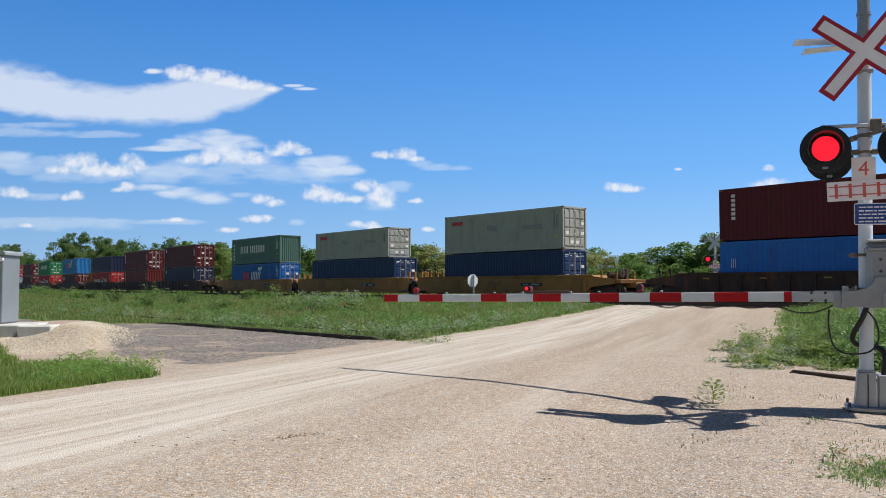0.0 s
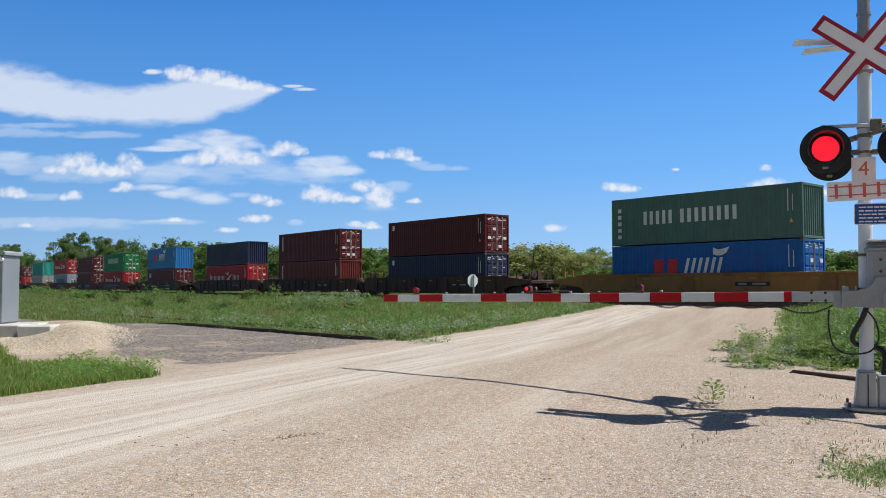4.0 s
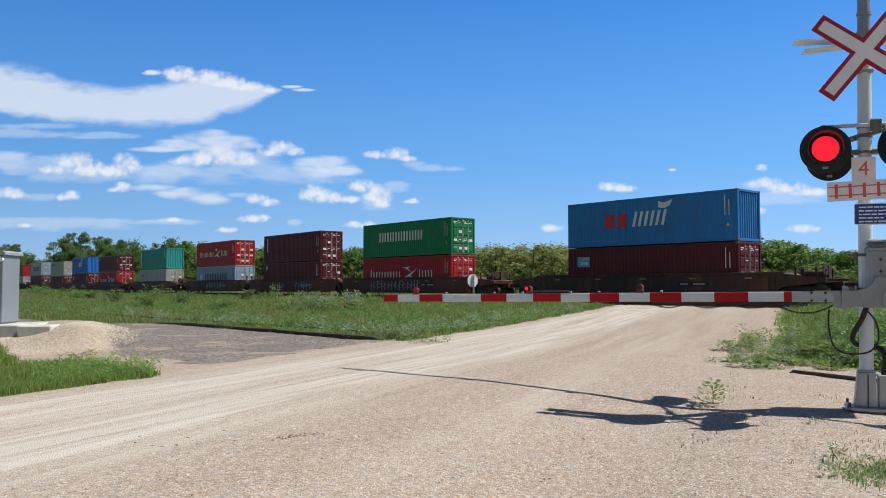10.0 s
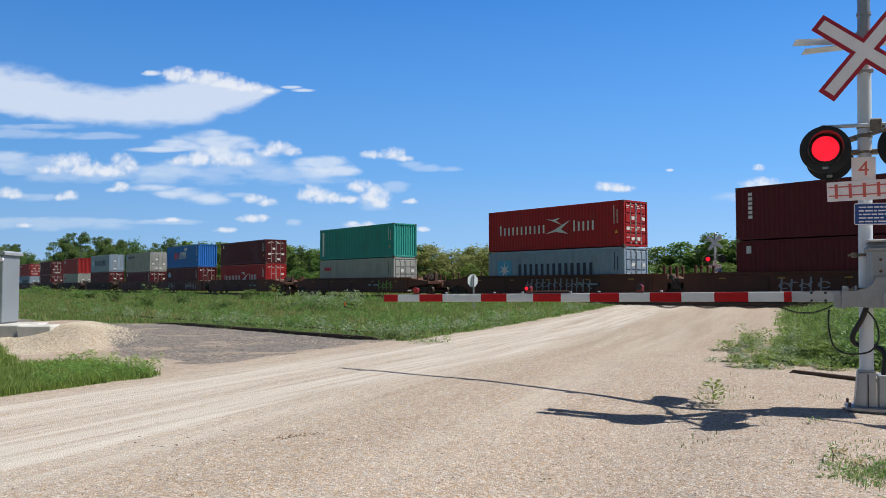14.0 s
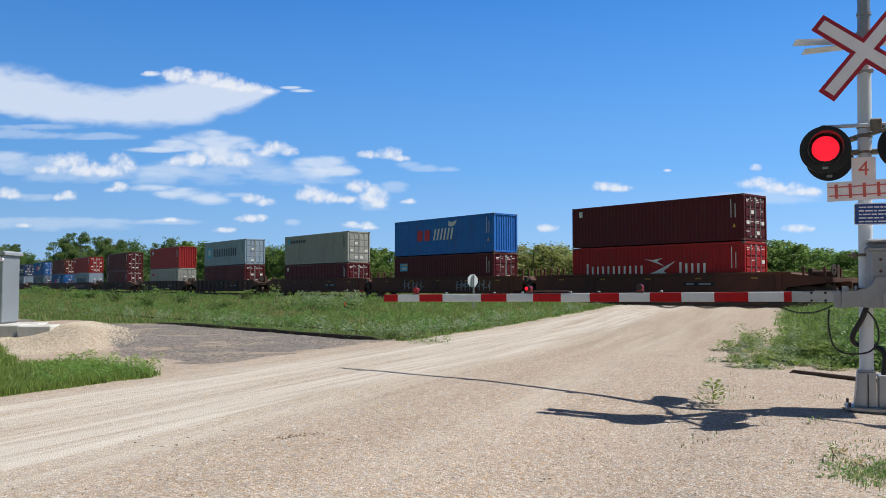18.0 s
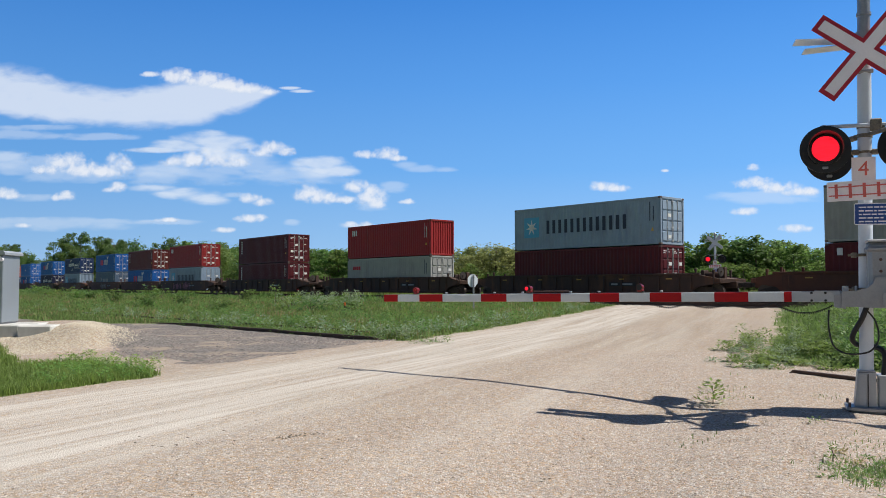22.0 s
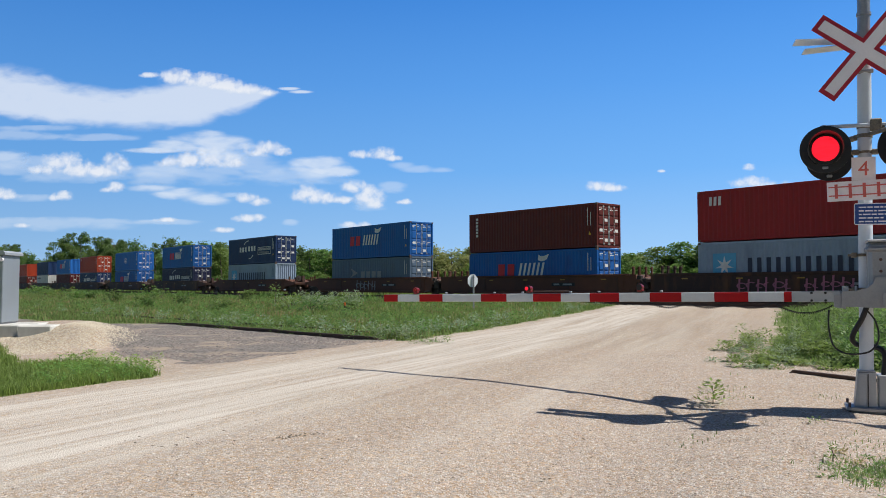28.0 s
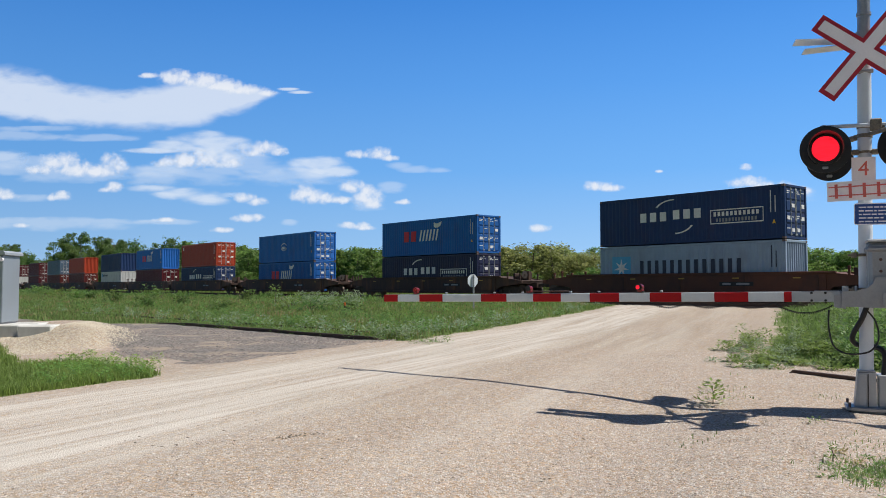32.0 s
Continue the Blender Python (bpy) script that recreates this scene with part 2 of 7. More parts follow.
def part(name, mb, material, parent, label="", at=None, smooth=False):
    """Links a built mesh (or a ready one) as one part under its thing or part."""
    me = mb.mesh(name, material, smooth) if isinstance(mb, MB) else mb
    ob = new(name, me)
    ob.parent = parent
    if at is not None:
        ob.matrix_basis = at if isinstance(at, Matrix) else Matrix.Translation(at)
    if label:
        tagged(ob, label)
    return ob


def thing(name, m, label, category, group="", kind=""):
    ob = new(name)
    ob.empty_display_size = 0.3
    ob.matrix_basis = m
    return tagged(ob, label, category, group, kind)


def circle(r, n=24, x=0.0, z=0.0, sx=1.0, a0=0.0):
    return [(x + sx * r * math.cos(a0 + 2 * math.pi * i / n), z + r * math.sin(a0 + 2 * math.pi * i / n)) for i in range(n)]


# ---- plan: the main track, the road, the lie of the land ----
YAW, TRACK_D, BEND_S, BEND_L, BEND_K = 0.702617, 42.21, 40.0, 60.0, 9.85e-4
NX, NY = math.cos(YAW), math.sin(YAW)          # across the tracks, away from the camera
TX, TY = math.sin(YAW), -math.cos(YAW)         # along the tracks, the way the train goes
RX, RY = 0.391, 0.920                          # along the road
MX, MY = 0.920, -0.391                         # across the road, to its right
RAIL_Z = 0.53


def track(s, off=0.0):
    """Place and heading on the main track, s metres along; off: metres beyond its centre line."""
    e0 = max(0.0, -s - BEND_S)
    e = min(e0, BEND_L)
    a = BEND_K * e
    s1 = max(s, -BEND_S)
    lon, lat = math.sin(a) / BEND_K, (1 - math.cos(a)) / BEND_K
    h = YAW - a
    x = NX * TRACK_D + TX * s1 - TX * lon + NX * lat - math.sin(h) * (e0 - e)
    y = NY * TRACK_D + TY * s1 - TY * lon + NY * lat + math.cos(h) * (e0 - e)
    return x + math.cos(h) * off, y + math.sin(h) * off, h


def track_pose(s, z=RAIL_Z):
    x, y, h = track(s)
    return pose(x, y, z, 0, 0, math.degrees(h) - 90)


def step(a, b, x):
    t = min(1.0, max(0.0, (x - a) / (b - a)))
    return t * t * (3 - 2 * t)


def ground_z(x, y):
    q, m = x * NX + y * NY, x * MX + y * MY
    z = 0.30 * step(15, 36, q)
    mound = math.exp(-(((x + 8.95) / 1.9) ** 2 + ((y - 19.1) / 1.9) ** 2) ** 1.3)
    z += 0.54 * mound + 0.10 * math.exp(-(((x + 9.3) / 1.5) ** 2 + ((y - 16.7) / 0.8) ** 2)) + 0.29 * math.exp(-(((x + 7.95) / 0.62) ** 2 + ((y - 17.45) / 0.8) ** 2))
    if q > 12 and m < -9.5:
        z += 0.10 * step(12, 14, q) * step(9.5, 12, -m)
    if 13 < q < 34 and m > -0.5:
        z += 0.12 * step(13, 15, q) * step(-0.5, 1.5, m)
    z -= 0.05 * step(0.3, 2.5, abs(m + 4.6) - 3.6) * step(20, 12, q)
    r = x * RX + y * RY
    z -= 0.125 * math.exp(-((m + 1.45) / 0.85) ** 2) * step(10.4, 8.4, r) * step(1.5, 4.5, r)
    z += 0.022 * math.exp(-((m + 4.2) / 1.4) ** 2) * step(7.5, 9.5, r) * step(15.0, 12.0, r)
    if -9 < m < -0.2 and q < 60:
        z += 0.006 * math.sin(m * 3.1 + 0.4) * math.sin(0.13 * (x * RX + y * RY) + 1.0)
    return z


# ---- ground ----
def lines(lo, hi, fine, far):
    """Grid lines: even between lo and hi, ever wider out to far."""
    mid = list(np.arange(lo, hi, fine))
    out, d, p = [], fine, hi
    while p < far:
        out.append(p)
        d *= 1.16
        p += d
    out.append(far)
    low, d, p = [], fine * 1.16, lo - fine
    while p > -far:
        low.append(p)
        d *= 1.16
        p -= d
    low.append(-far)
    return list(reversed(low)) + mid + out


def zones(x, y):
    """How much of grass, dark ballast and pale gravel lies at a place of the plan."""
    q, m = x * NX + y * NY, x * MX + y * MY
    w = noise.noise(Vector((x * 0.9, y * 0.9, 3.0))) * 0.55 + noise.noise(Vector((x * 0.25, y * 0.25, 7.0))) * 0.5
    road = step(-0.35, 0.35, 3.9 - abs(m + 4.5) + 0.45 * w)
    grass = 0.0
    if m < -4.5:
        grass = max(step(-0.3, 0.4, 4.7 - 0.95 * step(-5.6, -7.6, x) - q + 0.6 * w), step(-0.3, 0.5, q - 11.6 + 3.2 * step(-9.5, -14, x) + 0.4 * w))
    else:
        grass = step(-0.3, 0.5, q - 13.2 + 0.8 * w) * step(-1.4, 0.6, m + 1.2 * w)
        if q < 9:
            grass = max(grass, step(-0.5, 1.0, m - 5.5 + w))
    grass *= 1 - road
    ball = 0.0
    if m < -4.5 and 5 < q < 12.2:
        ball = step(-0.5, 0.5, min(q - 5.6, 12.2 - q) + 0.8 * w) * step(-0.2, 0.8, -8.6 - m + 0.7 * w) * (1 - step(0.3, 0.9, math.exp(-(((x + 9.3) / 2.0) ** 2 + ((y - 17.6) / 2.0) ** 2)) * 1.6))
    if 39.0 < q < 45.5:
        ball = max(ball, 1 - road)
        grass = 0.0
    return grass, ball, road


def ground_material():
    m = bpy.data.materials.new("ground_soil_gravel_turf")
    m.use_nodes = True
    nt = m.node_tree
    n, l = nt.nodes, nt.links
    b = n["Principled BSDF"]
    b.inputs["Roughness"].default_value = 0.95
    b.inputs["Specular IOR Level"].default_value = 0.2
    tc = n.new("ShaderNodeTexCoord")

    def noise_node(scale, detail=4, rough=0.6, vec=None):
        k = n.new("ShaderNodeTexNoise")
        k.inputs["Scale"].default_value, k.inputs["Detail"].default_value, k.inputs["Roughness"].default_value = scale, detail, rough
        l.new(vec or tc.outputs["Object"], k.inputs["Vector"])
        return k.outputs[0]

    def mixed(fac, a, c):
        k = n.new("ShaderNodeMix")
        k.data_type = 'RGBA'
        l.new(fac, k.inputs[0])
        for src, i in ((a, 6), (c, 7)):
            if isinstance(src, tuple):
                k.inputs[i].default_value = (*src, 1)
            else:
                l.new(src, k.inputs[i])
        return k.outputs[2]

    def ranged(src, lo, hi, a=0.0, c=1.0):
        k = n.new("ShaderNodeMapRange")
        k.inputs[1].default_value, k.inputs[2].default_value, k.inputs[3].default_value, k.inputs[4].default_value = lo, hi, a, c
        l.new(src, k.inputs[0])
        return k.outputs[0]

    def zone(name, noise_src):
        at = n.new("ShaderNodeAttribute")
        at.attribute_name = name
        k = n.new("ShaderNodeMath")
        k.operation = 'ADD'
        l.new(at.outputs["Fac"], k.inputs[0])
        l.new(ranged(noise_src, 0.3, 0.7, -0.28, 0.28), k.inputs[1])
        return ranged(k.outputs[0], 0.38, 0.62)

    mp = n.new("ShaderNodeMapping")
    mp.inputs["Scale"].default_value = (1.0, 0.045, 1.0)
    turned = n.new("ShaderNodeMapping")
    turned.inputs["Rotation"].default_value = (0, 0, math.atan2(RX, RY))
    l.new(tc.outputs["Object"], turned.inputs[0]), l.new(turned.outputs[0], mp.inputs[0])
    streak = noise_node(2.2, 6, 0.55, mp.outputs[0])
    patch, grain, pebble = noise_node(0.35, 6), noise_node(55, 3), noise_node(170, 2)
    vor = n.new("ShaderNodeTexVoronoi")
    vor.inputs["Scale"].default_value = 70
    l.new(tc.outputs["Object"], vor.inputs["Vector"])
    gravel = mixed(ranged(streak, 0.38, 0.60), (0.355, 0.29, 0.228), (0.44, 0.37, 0.298))
    mp2 = n.new("ShaderNodeMapping")
    mp2.inputs["Scale"].default_value = (1.0, 0.03, 1.0)
    l.new(turned.outputs[0], mp2.inputs[0])
    fine_streak = noise_node(9.0, 5, 0.6, mp2.outputs[0])
    lane = n.new("ShaderNodeAttribute")
    lane.attribute_name = "lane"
    km = n.new("ShaderNodeMath")
    km.operation = 'MULTIPLY'
    l.new(ranged(fine_streak, 0.48, 0.66, 0.0, 0.45), km.inputs[0]), l.new(lane.outputs["Fac"], km.inputs[1])
    loose = mixed(ranged(noise_node(1.1, 6, 0.6), 0.35, 0.65), (0.375, 0.302, 0.24), (0.425, 0.352, 0.285))
    gravel = mixed(lane.outputs["Fac"], loose, gravel)
    gravel = mixed(km.outputs[0], gravel, (0.31, 0.255, 0.2))
    gravel = mixed(ranged(patch, 0.42, 0.68, 0.0, 0.55), gravel, (0.40, 0.312, 0.245))
    shade = n.new("ShaderNodeMix")
    shade.data_type, shade.blend_type = 'RGBA', 'MULTIPLY'
    shade.inputs[0].default_value = 1.0
    k2 = n.new("ShaderNodeMath")
    k2.operation = 'ADD'
    l.new(grain, k2.inputs[0]), l.new(pebble, k2.inputs[1])
    v2 = n.new("ShaderNodeCombineColor")
    for i in range(3):
        l.new(ranged(k2.outputs[0], 0.75, 1.25, 0.69, 1.20), v2.inputs[i])
    l.new(gravel, shade.inputs[6]), l.new(v2.outputs[0], shade.inputs[7])
    gravel = shade.outputs[2]
    for sc, lo, hi in ((75.0, 0.77, 1.20), (34.0, 0.78, 1.20)):
        cell = n.new("ShaderNodeTexVoronoi")
        cell.inputs["Scale"].default_value = sc
        l.new(tc.outputs["Object"], cell.inputs["Vector"])
        sep = n.new("ShaderNodeSeparateColor")
        l.new(cell.outputs["Color"], sep.inputs[0])
        hs = n.new("ShaderNodeHueSaturation")
        l.new(gravel, hs.inputs["Color"])
        l.new(ranged(sep.outputs[0], 0, 1, lo, hi), hs.inputs["Value"])
        l.new(ranged(sep.outputs[1], 0, 1, 0.6, 1.4), hs.inputs["Saturation"])
        gravel = hs.outputs[0]
    wheel = n.new("ShaderNodeAttribute")
    wheel.attribute_name = "worn"
    packed = mixed(ranged(grain, 0.3, 0.7), (0.50, 0.455, 0.40), (0.62, 0.58, 0.52))
    kw = n.new("ShaderNodeMath")
    kw.operation = 'MULTIPLY'
    l.new(wheel.outputs["Fac"], kw.inputs[0]), l.new(ranged(fine_streak, 0.36, 0.58, 0.25, 1.0), kw.inputs[1])
    gravel = mixed(kw.outputs[0], gravel, packed)
    soil = mixed(ranged(noise_node(2.2, 6), 0.35, 0.68), (0.085, 0.125, 0.03), (0.16, 0.18, 0.065))
    soil = mixed(ranged(noise_node(0.06, 5), 0.4, 0.65), soil, (0.13, 0.17, 0.05))
    dark = mixed(ranged(noise_node(17, 5, 0.78), 0.38, 0.62), (0.05, 0.045, 0.043), (0.29, 0.26, 0.235))
    dark = mixed(ranged(noise_node(0.7, 6, 0.65), 0.50, 0.60, 0.0, 0.85), dark, (0.33, 0.27, 0.21))
    edge = noise_node(3.0, 6, 0.7)
    col = mixed(zone("ballast", edge), gravel, dark)
    col = mixed(zone("turf", edge), col, soil)
    l.new(col, b.inputs["Base Color"])
    bp = n.new("ShaderNodeBump")
    bp.inputs["Strength"].default_value, bp.inputs["Distance"].default_value = 0.55, 0.012
    k3 = n.new("ShaderNodeMath")
    k3.operation = 'ADD'
    l.new(grain, k3.inputs[0]), l.new(vor.outputs["Distance"], k3.inputs[1])
    l.new(k3.outputs[0], bp.inputs["Height"]), l.new(bp.outputs[0], b.inputs["Normal"])
    return m


M_GROUND = ground_material()


def wheel_wear(x, y):
    """Packed pale wheel tracks along the road, broken up by chance."""
    m, r = x * MX + y * MY, x * RX + y * RY
    m += 0.5 * noise.noise(Vector((r * 0.12, m * 0.2, 2.0)))
    g = 1.25 * math.exp(-((m + 5.5) / 0.8) ** 2) + 1.15 * math.exp(-((m + 7.3) / 0.7) ** 2) + 0.45 * math.exp(-((m + 2.9) / 0.35) ** 2) + 0.35 * math.exp(-((m + 6.4) / 1.6) ** 4)
    return min(0.9, g * (0.58 + 0.6 * noise.noise(Vector((m * 3.2, r * 0.16, 4.0)))))


def lane_at(x, y):
    """Where wheels have drawn streaks: the left half by the camera, the whole road further on."""
    m, far = x * MX + y * MY, step(12, 22, x * RX + y * RY)
    return math.exp(-((m + 6.6 - 2.1 * far) / (3.0 + 1.0 * far)) ** 4)


def relief(x, y, g):
    """Small unevenness of the ground, least on the packed road."""
    rough = (0.6 + 0.6 * g[0] + 0.5 * g[1]) * (1 - 0.72 * g[2])
    return rough * (0.018 * noise.noise(Vector((x * 1.7, y * 1.7, 0))) + 0.008 * noise.noise(Vector((x * 6, y * 6, 5)))) + 0.012 * (1 - g[0])


def build_ground():
    xs, ys = lines(-13, 12, 0.16, 4600), lines(3.0, 27, 0.16, 4600)
    nx, ny = len(xs), len(ys)
    co, zone = [], []
    for y in ys:
        for x in xs:
            near = abs(x) < 60 and -10 < y < 90
            z = ground_z(x, y) if abs(x) < 900 and abs(y) < 900 else 0.3
            g = zones(x, y)
            if near:
                z += relief(x, y, g)
            co.append((x, y, z)), zone.append(g)
    sets = {"ground": [], "road": [], "gravel_yard": []}
    for j in range(ny - 1):
        for i in range(nx - 1):
            a = j * nx + i
            cx, cy = (xs[i] + xs[i + 1]) / 2, (ys[j] + ys[j + 1]) / 2
            m, q = cx * MX + cy * MY, cx * NX + cy * NY
            key = "ground"
            if abs(m + 4.55) < 3.9 and -60 < q < 260:
                key = "road"
            elif q < 13 and abs(cx) < 40 and -30 < cy < 40:
                key = "gravel_yard"
            sets[key].append((a, a + 1, a + nx + 1, a + nx))
    labels = {"ground": "green grassy prairie ground with weeds beside the tracks", "road": "pale crushed limestone gravel road with wheel tracks",
              "gravel_yard": "loose pale and dark gravel around the siding"}
    for name, faces in sets.items():
        used = sorted({i for f in faces for i in f})
        back = {i: k for k, i in enumerate(used)}
        me = bpy.data.meshes.new(name)
        me.from_pydata([co[i] for i in used], [], [tuple(back[i] for i in f) for f in faces])
        worn = me.attributes.new("worn", 'FLOAT', 'POINT')
        worn.data.foreach_set("value", [wheel_wear(*co[i][:2]) for i in used])
        lane = me.attributes.new("lane", 'FLOAT', 'POINT')
        lane.data.foreach_set("value", [lane_at(*co[i][:2]) for i in used])
        for k, at in enumerate(("turf", "ballast")):
            layer = me.attributes.new(at, 'FLOAT', 'POINT')
            layer.data.foreach_set("value", [zone[i][k] for i in used])
        me.materials.append(M_GROUND)
        me.shade_smooth()
        tagged(new(name, me), labels[name], name.replace("_", " "), kind="structure")


build_ground()


# ---- rails ----
RAIL_SHAPE = [(-0.07, 0), (0.07, 0), (0.07, 0.015), (0.012, 0.035), (0.012, 0.115), (0.036, 0.125), (0.036, 0.165), (-0.036, 0.165), (-0.036, 0.125), (-0.012, 0.115), (-0.012, 0.035), (-0.07, 0.015)]


def rail(path, parent):
    """One rail swept along a path of (x, y, base z)."""
    mb = MB()
    k = len(RAIL_SHAPE)
    for i, p in enumerate(path):
        a, b = path[max(i - 1, 0)], path[min(i + 1, len(path) - 1)]
        d = Vector((b[0] - a[0], b[1] - a[1], 0)).normalized()
        mb.v += [(p[0] - d.y * u, p[1] + d.x * u, p[2] + w) for u, w in RAIL_SHAPE]
    for i in range(len(path) - 1):
        mb.f += [(i * k + j, i * k + (j + 1) % k, (i + 1) * k + (j + 1) % k, (i + 1) * k + j) for j in range(k)]
    mb.f += [tuple(range(k)), tuple(range((len(path) - 1) * k, len(path) * k))]
    return part("rail", mb, M_RAILM, parent)


def railway(name, label, centre, base, ties):
    t = thing(name, Matrix.Identity(4), label, "railway track", kind="structure")
    for off in (-0.755, 0.755):
        rail([(*centre(s, off), base) for s in np.arange(-330, 70, 6.0)], t)
    mb = MB()
    for s in np.arange(*ties, 0.55):
        x, y = centre(s, 0)
        x2, y2 = centre(s + 0.1, 0)
        d = Vector((x2 - x, y2 - y, 0)).normalized()
        o = Vector((x, y, base - 0.15 + random.uniform(-.01, .01)))
        u, w = d * 0.11, Vector((-d.y, d.x, 0)) * 1.3
        mb.add([o - u - w, o + u - w, o + u + w, o - u + w] + [p + Vector((0, 0, 0.16)) for p in (o - u - w, o + u - w, o + u + w, o - u + w)],
               [(0, 1, 2, 3), (4, 5, 6, 7), (0, 1, 5, 4), (1, 2, 6, 5), (2, 3, 7, 6), (3, 0, 4, 7)])
    tagged(part("ties", mb, M_TIE, t), kind="stuff")
    return t


railway("main_track", "rusty main line rails on dark ballast under the train", lambda s, o: track(s, o)[:2], RAIL_Z - 0.165, (-90, 30))
railway("passing_track", "second rusty track alongside the main line in the weeds", lambda s, o: track(s, o - 5.2)[:2], RAIL_Z - 0.20, (-60, 20))
S_A = 0.7295
SPX, SPY = -1.13, 19.4


def siding(s, off):
    return SPX + math.sin(S_A) * s + math.cos(S_A) * (off + 0.755), SPY - math.cos(S_A) * s + math.sin(S_A) * (off + 0.755)


spur = thing("siding_track", Matrix.Identity(4), "old rusty siding rails half buried in gravel and weeds", "railway track", kind="structure")
rail([(*siding(s, -0.755), ground_z(*siding(s, -0.755)) - 0.055 - 0.045 * step(-1.5, 1.0, s) + 0.02 * noise.noise(Vector((s * 0.6, 0, 0))) - 0.10 * step(-11, -15, s) - 0.2 * step(-1.2, 0.6, s) * step(9.55, 9.35, s)) for s in np.arange(-40, 30, 0.2)], spur)
rail([(*siding(s, 0.755), 0.0 + ground_z(*siding(s, 0.755)) - 0.10 - 0.2 * step(-3, -1, s) * step(11.2, 10.8, s)) for s in np.arange(-40, 30, 0.4)], spur)

# ---- the train ----
MESHES = {}


def once(key, build, material, smooth=False):
    """A mesh that alike parts share."""
    if key not in MESHES:
        MESHES[key] = build().mesh(key[0], material, smooth)
    return MESHES[key]


def corrugated(length, height, depth=0.028, pitch=0.278):
    """A trapezoid-ribbed sheet in x and z, its face towards -y, flat behind."""
    n = max(3, round(length / pitch))
    p = length / n
    xs = []
    for i in range(n):
        x = -length / 2 + i * p
        xs += [(x + 0.0 * p, 0), (x + 0.26 * p, 0), (x + 0.50 * p, depth), (x + 0.76 * p, depth)]
    xs.append((length / 2, 0))
    mb = MB()
    k = len(xs)
    for x, y in xs:
        mb.v += [(x, y, 0), (x, y, height)]
    for i in range(k - 1):
        mb.f.append((2 * i, 2 * i + 2, 2 * i + 3, 2 * i + 1))
    o = len(mb.v)
    mb.v += [(-length / 2, depth + 0.02, 0), (length / 2, depth + 0.02, 0), (length / 2, depth + 0.02, height), (-length / 2, depth + 0.02, height)]
    mb.f.append((o, o + 3, o + 2, o + 1))
    return mb


def door_leaf(w, h):
    """One door: an outer frame and pressed horizontal panels."""
    mb = MB().box(0, 0.05, 0, w, 0, h, 0.008)
    rows = 4
    ph = (h - 0.12) / rows
    for i in range(rows):
        z = 0.06 + i * ph
        for y in (0.07, 0.57):
            mb.box(0.05, 0.095, y, y + 0.41, z + 0.04, z + ph - 0.05, 0.018)
    return mb


def lettering(ph, d):
    """Small lines of unreadable print on a door's panels."""
    rnd = random.Random(40 + d)
    mb = MB()
    for y, zs in ((0.09, (0.90, 0.86, 0.40, 0.36, 0.15)), (0.60, (0.88, 0.83, 0.64, 0.38))):
        for z in zs:
            if rnd.random() < 0.8:
                w = rnd.uniform(0.15, 0.36)
                mb.box(0.094, 0.099, y, y + w * 0.45, z * ph, z * ph + 0.05).box(0.094, 0.099, y + w * 0.55, y + w, z * ph, z * ph + 0.05)
    return mb


def swoosh(x, z, w, h):
    return [(x, z), (x + 0.35 * w, z + 0.28 * h), (x + w, z + h), (x + 0.62 * w, z + 0.30 * h), (x + 0.9 * w, z - 0.1 * h), (x + 0.4 * w, z + 0.12 * h)]


def arc(x, z, r, a0, a1, t=0.09, n=10):
    out = [(x + r * math.cos(a0 + (a1 - a0) * i / n), z + 0.55 * r * math.sin(a0 + (a1 - a0) * i / n)) for i in range(n + 1)]
    inn = [(x + (r - t) * math.cos(a0 + (a1 - a0) * i / n), z + 0.55 * (r - t) * math.sin(a0 + (a1 - a0) * i / n)) for i in range(n, -1, -1)]
    return out + inn


